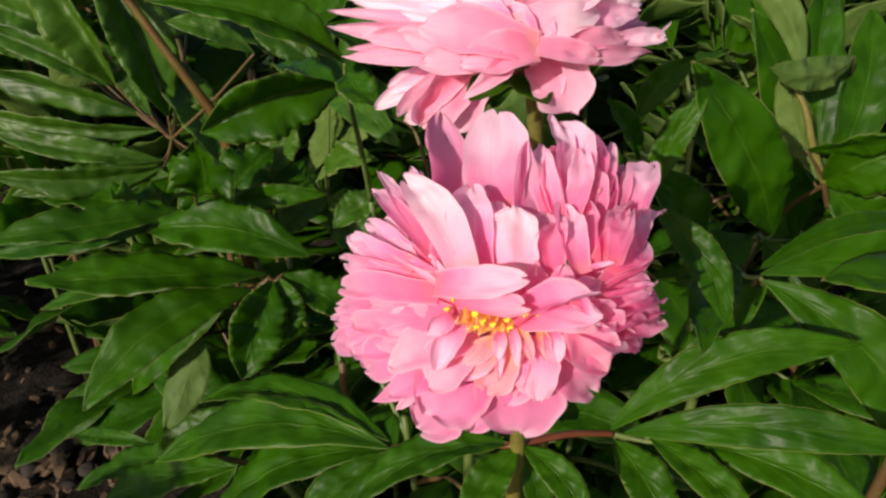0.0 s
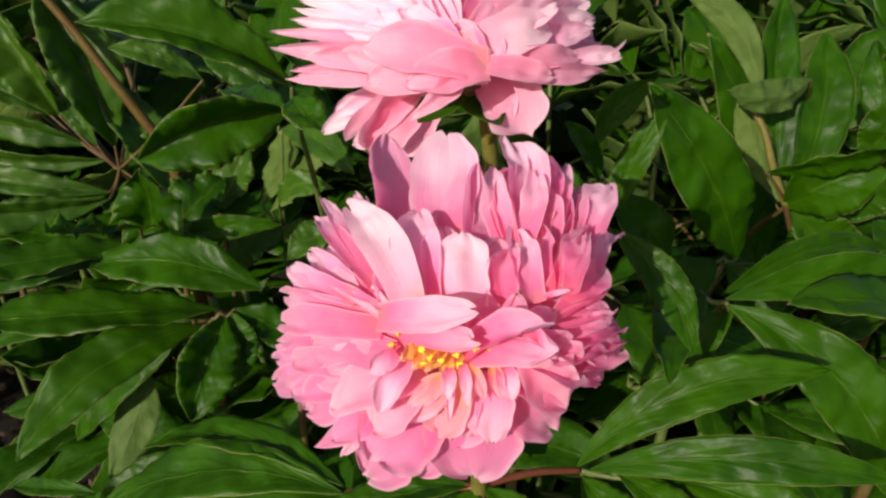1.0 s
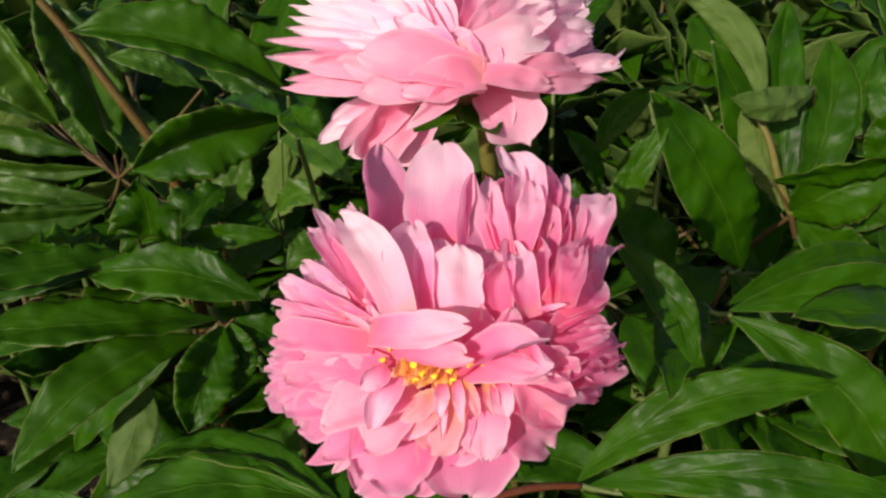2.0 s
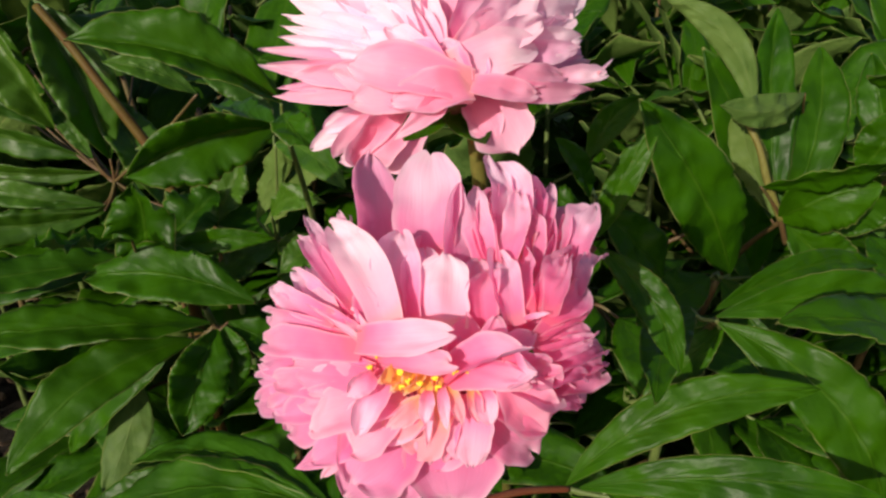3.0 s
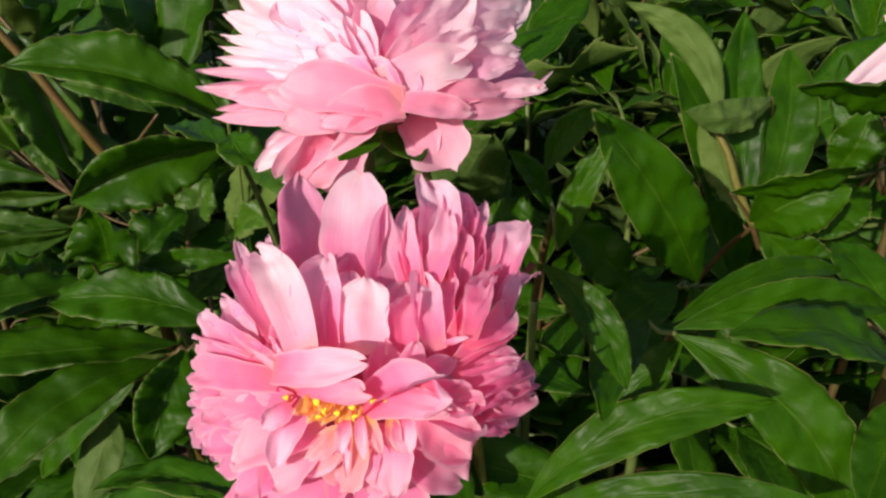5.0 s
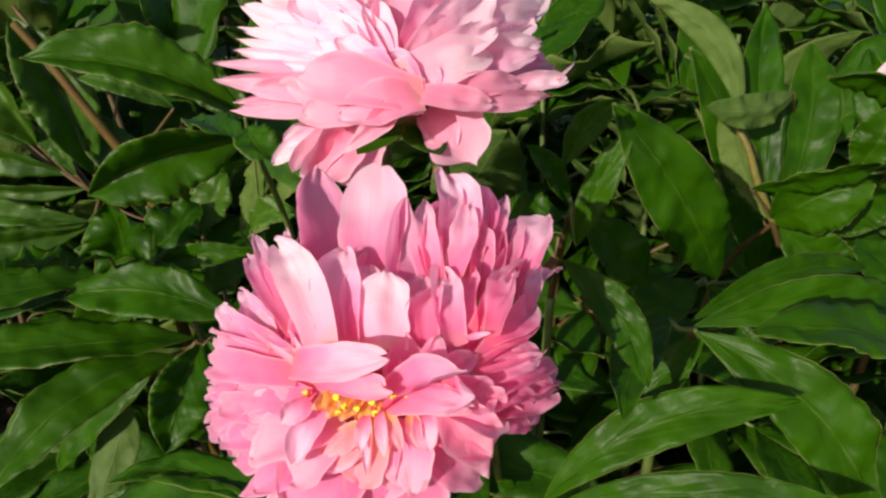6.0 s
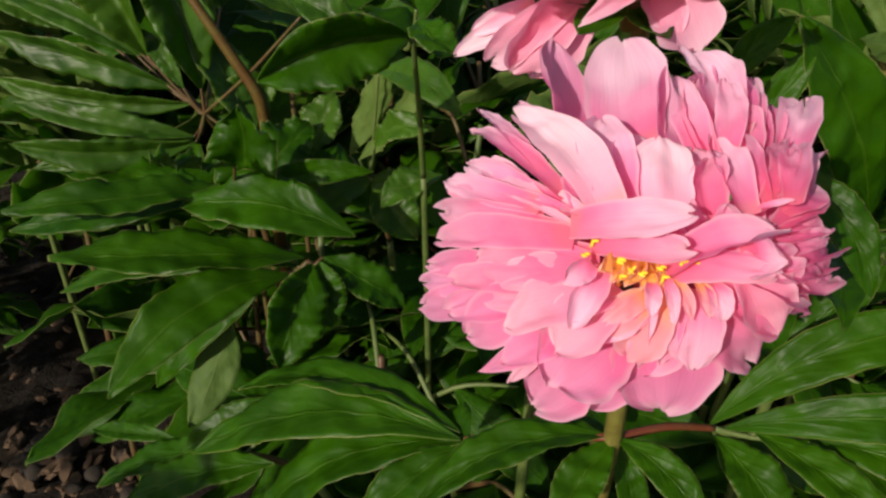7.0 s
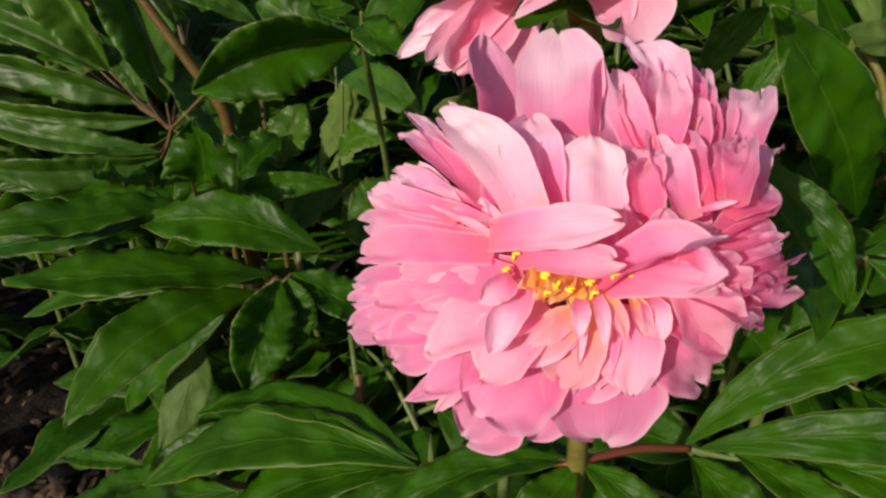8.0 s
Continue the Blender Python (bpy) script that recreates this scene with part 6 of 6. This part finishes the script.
leaflet(leaf_gn, (-0.2407, 0.6552, 0.7349), (-0.3256, 0.6579, 0.7795), (0.09, -0.97, 0.22), 0.0342, 0.05, 0, 0.3, 0.04, top=LEAF_SHEEN)
tube("leaf_stalk", leaf_gn, [(-0.2349, 0.5607, 0.6672), (-0.2378, 0.6080, 0.6981), (-0.2407, 0.6552, 0.7349)], [0.0015, 0.0013, 0.0009], STEM_RED)
leaflet(leaf_gn, (-0.3359, 0.6317, 0.7341), (-0.4195, 0.6317, 0.7741), (0.01, -0.91, 0.42), 0.0327, 0.05, 0.03, 0.5, 0.05, top=LEAF_SHEEN)
tube("leaf_stalk", leaf_gn, [(-0.2349, 0.5607, 0.6672), (-0.2854, 0.5962, 0.6977), (-0.3359, 0.6317, 0.7341)], [0.0015, 0.0013, 0.0009], STEM_RED)
leaflet(leaf_gn, (-0.3355, 0.6124, 0.7207), (-0.4125, 0.6036, 0.7454), (0.02, -0.89, 0.45), 0.0256, 0.05, 0.03, 0.5, 0.05, top=LEAF_SHEEN)
tube("leaf_stalk", leaf_gn, [(-0.2349, 0.5607, 0.6672), (-0.2852, 0.5866, 0.6910), (-0.3355, 0.6124, 0.7207)], [0.0015, 0.0013, 0.0009], STEM_RED)
leaflet(leaf_gn, (-0.3361, 0.6605, 0.7441), (-0.3924, 0.6630, 0.7884), (-0.03, -0.92, 0.39), 0.0292, 0.05, 0.03, 0.5, 0.05, top=LEAF_SHEEN)
tube("leaf_stalk", leaf_gn, [(-0.2349, 0.5607, 0.6672), (-0.2855, 0.6106, 0.7027), (-0.3361, 0.6605, 0.7441)], [0.0015, 0.0013, 0.0009], STEM_RED)
shoot = thing("peony_shoot", -0.08, 0.62, "peony shoot with glossy dark green leaves in the soil", "peony shoot", "shoots of the peony bush")
tube("stem", shoot, [(-0.08, 0.62, -0.02), (-0.0800, 0.6200, 0.3465), (-0.0890, 0.5821, 0.5418)], [0.005, 0.0042, 0.0032], STEM_GREEN)
leaf_gs = tube("leaf", shoot, [(-0.0890, 0.5821, 0.5418), (-0.0935, 0.5537, 0.5918), (-0.0980, 0.5254, 0.6299)], [0.0028, 0.0024, 0.0018], STEM_RED)
leaflet(leaf_gs, (-0.1128, 0.5241, 0.6477), (-0.0777, 0.4985, 0.7234), (0.58, 0.81, 0.00), 0.0247, 0.04, 0.04, 0.2, 0.05, top=LEAF_SHEEN)
tube("leaf_stalk", leaf_gs, [(-0.0980, 0.5254, 0.6299), (-0.1054, 0.5247, 0.6358), (-0.1128, 0.5241, 0.6477)], [0.0015, 0.0013, 0.0009], STEM_GREEN)
leaflet(leaf_gs, (-0.1039, 0.5130, 0.6486), (-0.0534, 0.4840, 0.7182), (0.78, 0.52, -0.35), 0.0272, 0.04, 0.05, 0.2, 0.06, top=LEAF_SHEEN)
tube("leaf_stalk", leaf_gs, [(-0.0980, 0.5254, 0.6299), (-0.1010, 0.5192, 0.6363), (-0.1039, 0.5130, 0.6486)], [0.0015, 0.0013, 0.0009], STEM_GREEN)
leaflet(leaf_gs, (-0.0861, 0.4606, 0.6777), (-0.0449, 0.4348, 0.6991), (-0.62, -0.69, 0.37), 0.0200, 0.1, -0.14, 0.34, 0.08, top=LEAF_SHEEN)
tube("leaf_stalk", leaf_gs, [(-0.0980, 0.5254, 0.6299), (-0.0921, 0.4930, 0.6508), (-0.0861, 0.4606, 0.6777)], [0.0015, 0.0013, 0.0009], STEM_GREEN)
leaflet(leaf_gs, (-0.0853, 0.4964, 0.7198), (-0.0283, 0.4231, 0.7128), (-0.58, -0.51, 0.63), 0.0229, 0.07, -0.08, 0.204, 0.03, top=LEAF_SHEEN)
tube("leaf_stalk", leaf_gs, [(-0.0980, 0.5254, 0.6299), (-0.0917, 0.5109, 0.6718), (-0.0853, 0.4964, 0.7198)], [0.0015, 0.0013, 0.0009], STEM_GREEN)
leaflet(leaf_gs, (-0.0812, 0.5045, 0.6138), (-0.0807, 0.5103, 0.6438), (-0.14, -0.97, 0.19), 0.0272, 0.03, 0, 0.17, 0.02, top=LEAF_SHEEN)
tube("leaf_stalk", leaf_gs, [(-0.0980, 0.5254, 0.6299), (-0.0896, 0.5149, 0.6189), (-0.0812, 0.5045, 0.6138)], [0.0015, 0.0013, 0.0009], STEM_GREEN)
leaflet(leaf_gs, (-0.0405, 0.4699, 0.6539), (-0.0820, 0.4493, 0.6382), (-0.05, -0.55, 0.84), 0.0258, 0.07, 0.08, 0.255, 0.03, top=LEAF_SHEEN)
tube("leaf_stalk", leaf_gs, [(-0.0980, 0.5254, 0.6299), (-0.0692, 0.4976, 0.6389), (-0.0405, 0.4699, 0.6539)], [0.0015, 0.0013, 0.0009], STEM_GREEN)
leaflet(leaf_gs, (-0.1509, 0.5314, 0.6403), (-0.1268, 0.5578, 0.6861), (-0.20, -0.80, 0.57), 0.0355, 0.04, 0.04, 0.34, 0.05, top=LEAF_SHEEN)
tube("leaf_stalk", leaf_gs, [(-0.0980, 0.5254, 0.6299), (-0.1244, 0.5284, 0.6321), (-0.1509, 0.5314, 0.6403)], [0.0015, 0.0013, 0.0009], STEM_GREEN)
leaflet(leaf_gs, (-0.0956, 0.5242, 0.6279), (-0.1435, 0.4986, 0.6036), (-0.13, -0.54, 0.83), 0.0380, 0.04, 0.04, 0.34, 0.05, top=LEAF_SHEEN)
leaflet(leaf_gs, (-0.0932, 0.5242, 0.6279), (-0.0596, 0.5001, 0.5863), (0.02, -0.86, 0.51), 0.0358, 0.04, 0.04, 0.34, 0.05, top=LEAF_SHEEN)
leaflet(leaf_gs, (-0.1064, 0.5994, 0.7182), (-0.1710, 0.6193, 0.7526), (-0.01, -0.87, 0.49), 0.0326, 0.04, 0.04, 0.34, 0.05, top=LEAF_SHEEN)
tube("leaf_stalk", leaf_gs, [(-0.0980, 0.5254, 0.6299), (-0.1022, 0.5624, 0.6711), (-0.1064, 0.5994, 0.7182)], [0.0015, 0.0013, 0.0009], STEM_GREEN)
shoot = thing("peony_shoot", 0.42, 0.45, "peony shoot with glossy dark green leaves in the soil", "peony shoot", "shoots of the peony bush")
tube("stem", shoot, [(0.42, 0.45, -0.02), (0.4200, 0.4500, 0.3664), (0.3565, 0.3896, 0.5730)], [0.005, 0.0042, 0.0032], STEM_GREEN)
leaf_gx = tube("leaf", shoot, [(0.3565, 0.3896, 0.5730), (0.3247, 0.3442, 0.6256), (0.2930, 0.2989, 0.6662)], [0.0028, 0.0024, 0.0018], STEM_RED)
leaflet(leaf_gx, (0.2706, 0.2714, 0.6765), (0.1718, 0.2567, 0.7181), (0.40, -0.42, 0.81), 0.0270, 0.08, 0.06, 0.204, 0.04)
tube("leaf_stalk", leaf_gx, [(0.2930, 0.2989, 0.6662), (0.2818, 0.2851, 0.6684), (0.2706, 0.2714, 0.6765)], [0.0015, 0.0013, 0.0009], STEM_GREEN)
leaflet(leaf_gx, (0.2835, 0.2753, 0.6629), (0.2318, 0.2304, 0.6357), (-0.24, -0.28, 0.93), 0.0276, 0.06, 0.04, 0.204, 0.04)
tube("leaf_stalk", leaf_gx, [(0.2930, 0.2989, 0.6662), (0.2883, 0.2871, 0.6616), (0.2835, 0.2753, 0.6629)], [0.0015, 0.0013, 0.0009], STEM_GREEN)
leaflet(leaf_gx, (0.2930, 0.2989, 0.6662), (0.2899, 0.3808, 0.6964), (-0.43, -0.33, 0.84), 0.0282, 0.06, 0.04, 0.204, 0.04)
shoot = thing("peony_shoot", 0.42, 0.66, "peony shoot with glossy dark green leaves in the soil", "peony shoot", "shoots of the peony bush")
tube("stem", shoot, [(0.42, 0.66, -0.02), (0.4200, 0.6600, 0.3687), (0.4293, 0.6203, 0.5766)], [0.005, 0.0042, 0.0032], STEM_GREEN)
leaf_gy = tube("leaf", shoot, [(0.4293, 0.6203, 0.5766), (0.4340, 0.5906, 0.6295), (0.4387, 0.5608, 0.6704)], [0.0028, 0.0024, 0.0018], STEM_RED)
leaflet(leaf_gy, (0.2370, 0.2632, 0.8028), (0.1706, 0.2460, 0.8237), (-0.44, -0.66, -0.61), 0.0215, -0.04, 0.1, 0.3, 0.04)
tube("leaf_stalk", leaf_gy, [(0.4387, 0.5608, 0.6704), (0.3378, 0.4120, 0.7336), (0.2370, 0.2632, 0.8028)], [0.0015, 0.0013, 0.0009], STEM_GREEN)
leaflet(leaf_gy, (0.3997, 0.5608, 0.6690), (0.4140, 0.5515, 0.7275), (-0.54, -0.84, 0.08), 0.0418, 0.05, 0.06, 0.255, 0.04)
tube("leaf_stalk", leaf_gy, [(0.4387, 0.5608, 0.6704), (0.4192, 0.5608, 0.6657), (0.3997, 0.5608, 0.6690)], [0.0015, 0.0013, 0.0009], STEM_GREEN)
leaflet(leaf_gy, (0.4411, 0.5607, 0.6704), (0.4846, 0.5501, 0.7197), (-0.60, -0.70, 0.38), 0.0465, 0.05, 0, 0.255, 0.04)
leaflet(leaf_gy, (0.4469, 0.5773, 0.6591), (0.4356, 0.6405, 0.7550), (-0.45, -0.80, -0.40), 0.0350, 0.05, 0, 0.255, 0.04)
tube("leaf_stalk", leaf_gy, [(0.4387, 0.5608, 0.6704), (0.4428, 0.5690, 0.6618), (0.4469, 0.5773, 0.6591)], [0.0015, 0.0013, 0.0009], STEM_GREEN)
leaflet(leaf_gy, (0.4439, 0.5731, 0.6502), (0.3795, 0.5564, 0.6123), (-0.27, -0.63, 0.73), 0.0500, 0.05, 0, 0.255, 0.04)
tube("leaf_stalk", leaf_gy, [(0.4387, 0.5608, 0.6704), (0.4413, 0.5669, 0.6573), (0.4439, 0.5731, 0.6502)], [0.0015, 0.0013, 0.0009], STEM_GREEN)
shoot = thing("peony_shoot", -0.1, 0.42, "peony shoot with glossy dark green leaves in the soil", "peony shoot", "shoots of the peony bush")
tube("stem", shoot, [(-0.1, 0.42, -0.02), (-0.1000, 0.4200, 0.2775), (-0.1329, 0.3922, 0.4340)], [0.005, 0.0042, 0.0032], STEM_GREEN)
leaf_gz = tube("leaf", shoot, [(-0.1329, 0.3922, 0.4340), (-0.1494, 0.3713, 0.4753), (-0.1659, 0.3504, 0.5046)], [0.0028, 0.0024, 0.0018], STEM_RED)
leaflet(leaf_gz, (-0.1346, 0.3607, 0.5432), (-0.2078, 0.3501, 0.5048), (-0.29, -0.63, 0.72), 0.0215, 0.05, 0.03, 0.255, 0.03)
tube("leaf_stalk", leaf_gz, [(-0.1659, 0.3504, 0.5046), (-0.1503, 0.3556, 0.5209), (-0.1346, 0.3607, 0.5432)], [0.0015, 0.0013, 0.0009], STEM_GREEN)
leaflet(leaf_gz, (-0.1622, 0.3499, 0.5037), (-0.2758, 0.3528, 0.4696), (-0.28, -0.24, 0.93), 0.0263, 0.07, 0.05, 0.17, 0.04)
leaflet(leaf_gz, (-0.1423, 0.3329, 0.5139), (-0.2530, 0.3286, 0.4667), (-0.37, -0.29, 0.88), 0.0324, 0.07, 0.05, 0.17, 0.04)
tube("leaf_stalk", leaf_gz, [(-0.1659, 0.3504, 0.5046), (-0.1541, 0.3416, 0.5062), (-0.1423, 0.3329, 0.5139)], [0.0015, 0.0013, 0.0009], STEM_GREEN)
leaflet(leaf_gz, (-0.2341, 0.3983, 0.4683), (-0.3122, 0.4230, 0.4523), (-0.29, -0.34, 0.89), 0.0152, 0.05, 0, 0.255, 0.03)
tube("leaf_stalk", leaf_gz, [(-0.1659, 0.3504, 0.5046), (-0.2000, 0.3743, 0.4835), (-0.2341, 0.3983, 0.4683)], [0.0015, 0.0013, 0.0009], STEM_GREEN)
shoot = thing("peony_shoot", -0.173, 0.566, "bare reddish peony stem rising from the soil", "peony stem", "shoots of the peony bush")
tube("stem", shoot, [(-0.1730, 0.5660, -0.0200), (-0.1730, 0.5161, 0.5939), (-0.1728, 0.5198, 0.6404), (-0.1772, 0.5265, 0.6719), (-0.1804, 0.5271, 0.6930), (-0.1964, 0.5309, 0.7196), (-0.2160, 0.5365, 0.7492), (-0.2400, 0.5488, 0.7806), (-0.2623, 0.5582, 0.8069)], [0.0052, 0.0050, 0.0048, 0.0045, 0.0043, 0.0041, 0.0038, 0.0036, 0.0034], STEM_BROWN)
shoot = thing("peony_shoot", -0.17, 0.645, "bare reddish peony stem rising from the soil", "peony stem", "shoots of the peony bush")
tube("stem", shoot, [(-0.1700, 0.6450, -0.0200), (-0.1701, 0.5954, 0.6513), (-0.1690, 0.6117, 0.6994)], [0.0028, 0.0023, 0.0018], STEM_RED)
shoot = thing("peony_shoot", 0.019, 0.397, "bare green peony stem rising from the soil", "peony stem", "shoots of the peony bush")
tube("stem", shoot, [(0.0190, 0.3970, -0.0200), (0.0186, 0.3468, 0.7576), (0.0131, 0.3472, 0.7810)], [0.0044, 0.0036, 0.0028], STEM_GREEN)
shoot = thing("peony_shoot", 0.439, 0.579, "bare reddish peony stem rising from the soil", "peony stem", "shoots of the peony bush")
tube("stem", shoot, [(0.4390, 0.5790, -0.0200), (0.4388, 0.5293, 0.6055), (0.4341, 0.5453, 0.6611), (0.4276, 0.5615, 0.7172)], [0.0044, 0.0039, 0.0033, 0.0028], STEM_RED)
shoot = thing("peony_shoot", -0.246, 0.711, "bare reddish peony stem rising from the soil", "peony stem", "shoots of the peony bush")
tube("stem", shoot, [(-0.2460, 0.7110, -0.0200), (-0.2463, 0.6611, 0.6793), (-0.3053, 0.6972, 0.7478), (-0.3535, 0.7257, 0.8016)], [0.0030, 0.0026, 0.0023, 0.0019], STEM_RED)


# ---- the bush behind and below: shoots with compound leaves ----
UP_MESHES = [leaflet_mesh((0, 1, 0), (0, 0, 1), w, a, s, f, wv, 900 + k, LEAF_TOP, 14, 7) for k, (w, a, s, f, wv) in enumerate((
    (0.36, 0.08, 0.03, 0.14, 0.04), (0.40, 0.05, -0.05, 0.20, 0.05), (0.32, 0.10, 0.06, 0.12, 0.03),
    (0.44, 0.03, 0.0, 0.16, 0.06), (0.36, -0.03, -0.04, 0.22, 0.07), (0.34, 0.12, 0.0, 0.10, 0.04)))]


def compound_leaf(shoot, foot, heading, rise, reach, size, rng, pitch=(-0.75, 0.35)):
    """A petiole that ends in three fingers of leaflets, with two more pairs lower down."""
    out = Vector((math.cos(heading), math.sin(heading), 0))
    end = foot + out * reach + Vector((0, 0, rise))
    mid = foot.lerp(end, 0.55) + Vector((0, 0, 0.02))
    leaf = tube("leaf", shoot, [foot, mid, end], [0.0028, 0.0022, 0.0014], STEM_RED if rng.random() < 0.4 else STEM_GREEN)
    spots = [(end, 0.0, 1.0), (end, 0.75, 0.9), (end, -0.75, 0.9), (mid, 1.0, 0.85), (mid, -1.0, 0.85), (foot.lerp(end, 0.8), 0.5, 0.8), (foot.lerp(end, 0.8), -0.5, 0.8)]
    for at, turn, grow in spots:
        long = size * grow * rng.uniform(0.8, 1.2)
        m = Matrix.Translation(at - foot) @ Euler((0, 0, heading - math.pi / 2 + turn + rng.uniform(-0.25, 0.25))).to_matrix().to_4x4()
        m = m @ Euler((rng.uniform(*pitch), rng.uniform(-0.55, 0.55), 0)).to_matrix().to_4x4() @ Matrix.Scale(long, 4)
        ob = link("leaflet", UP_MESHES[rng.randrange(6)], leaf)
        ob.matrix_basis = m


def shoot_at(x, y, top, leaves, rng, size=0.12, spread=6.283, start=0.0, low=0.25, pitch=(-0.75, 0.35)):
    shoot = thing("peony_shoot", x, y, "leafy peony shoot with dark green divided leaves in the soil", "peony shoot", "shoots of the peony bush")
    lean = Vector((rng.uniform(-0.05, 0.05), rng.uniform(-0.05, 0.05), 0))
    points = [Vector((x, y, -0.02)), Vector((x, y, top * 0.5)) + lean * 0.4, Vector((x, y, top)) + lean]
    tube("stem", shoot, points, [0.005, 0.0042, 0.003], STEM_RED if rng.random() < 0.5 else STEM_GREEN)
    for k in range(leaves):
        part = low + (1 - low) * (k + rng.random() * 0.6) / leaves
        foot = Vector((x, y, top * part)) + lean * part * part
        compound_leaf(shoot, foot, start + spread * ((k * 0.382 + rng.uniform(-0.08, 0.08)) % 1.0), rng.uniform(0.0, 0.07), rng.uniform(0.06, 0.13), size, rng, pitch)
    return shoot


rng = random.Random(21)
# low growth under the large leaves
for x, y, top in ((0.0, 0.42, 0.46), (0.12, 0.44, 0.48), (-0.10, 0.50, 0.50), (0.22, 0.52, 0.52), (0.32, 0.50, 0.50), (0.05, 0.56, 0.56),
                  (-0.17, 0.62, 0.54), (0.16, 0.64, 0.60), (0.40, 0.60, 0.56), (-0.05, 0.68, 0.62), (0.28, 0.70, 0.64), (0.48, 0.48, 0.52),
                  (0.20, 0.34, 0.38), (0.34, 0.36, 0.42)):
    shoot_at(x, y, top, 7, rng, 0.145)
# the back of the bush
for x, y, top in ((-0.30, 0.78, 0.64), (-0.14, 0.82, 0.68), (0.04, 0.80, 0.68), (0.20, 0.84, 0.70), (0.38, 0.80, 0.68), (0.55, 0.74, 0.66),
                  (-0.42, 0.94, 0.68), (-0.22, 0.98, 0.72), (0.0, 1.0, 0.74), (0.22, 1.02, 0.76), (0.46, 1.0, 0.74), (0.68, 0.94, 0.70),
                  (-0.60, 1.14, 0.70), (-0.32, 1.2, 0.76), (0.0, 1.24, 0.78), (0.34, 1.26, 0.80), (0.68, 1.22, 0.80), (0.95, 1.1, 0.74)):
    shoot_at(x, y, top - 0.03, 7, rng, 0.20, pitch=(-0.3, 1.15))
for x, y, top in ((-0.80, 1.20, 0.42), (-0.95, 1.05, 0.34), (-1.05, 1.30, 0.46), (-1.2, 1.1, 0.4)):
    shoot_at(x, y, top, 6, rng, 0.13)
# more bushes close the bed behind
for k in range(18):
    shoot_at(-1.5 + k * 0.2 + rng.uniform(-0.06, 0.06), 1.55 + rng.uniform(-0.12, 0.2), rng.uniform(0.76, 0.90), 7, rng, 0.20, pitch=(-0.3, 1.1))
for k in range(20):
    shoot_at(-2.0 + k * 0.23 + rng.uniform(-0.06, 0.06), 2.0 + rng.uniform(-0.12, 0.2), rng.uniform(0.82, 1.0), 8, rng, 0.21, low=0.35, pitch=(-0.3, 1.1))
for k in range(20):
    shoot_at(-2.4 + k * 0.27 + rng.uniform(-0.06, 0.06), 2.6 + rng.uniform(-0.12, 0.2), rng.uniform(0.9, 1.1), 8, rng, 0.22, low=0.4)
# added out of view: shades the soil, the gap lets sun onto the chips
for k in (0, 1, 5, 6, 7, 8, 9, 10, 11):
    shoot_at(-1.25 + rng.uniform(-0.2, 0.15), 0.1 + k * 0.12, rng.uniform(0.5, 0.66), 8, rng, 0.13)

# unseen shoots added beside the camera to keep the low leaves in shade
for x, y, top in ((-0.46, -0.43, 0.92), (-0.49, -0.41, 0.93), (-0.52, -0.375, 0.92), (-0.55, -0.34, 0.91), (-0.66, -0.21, 0.76), (-0.72, -0.15, 0.75)):
    shoot_at(x, y, top - 0.05, 6, rng, 0.11, low=0.55)

for x, y, top in ((-0.52, 0.80, 0.72), (-0.62, 0.92, 0.76), (-0.44, 0.86, 0.74)):
    shoot_at(x, y, top, 6, rng, 0.17, low=0.6, pitch=(-0.2, 1.0))
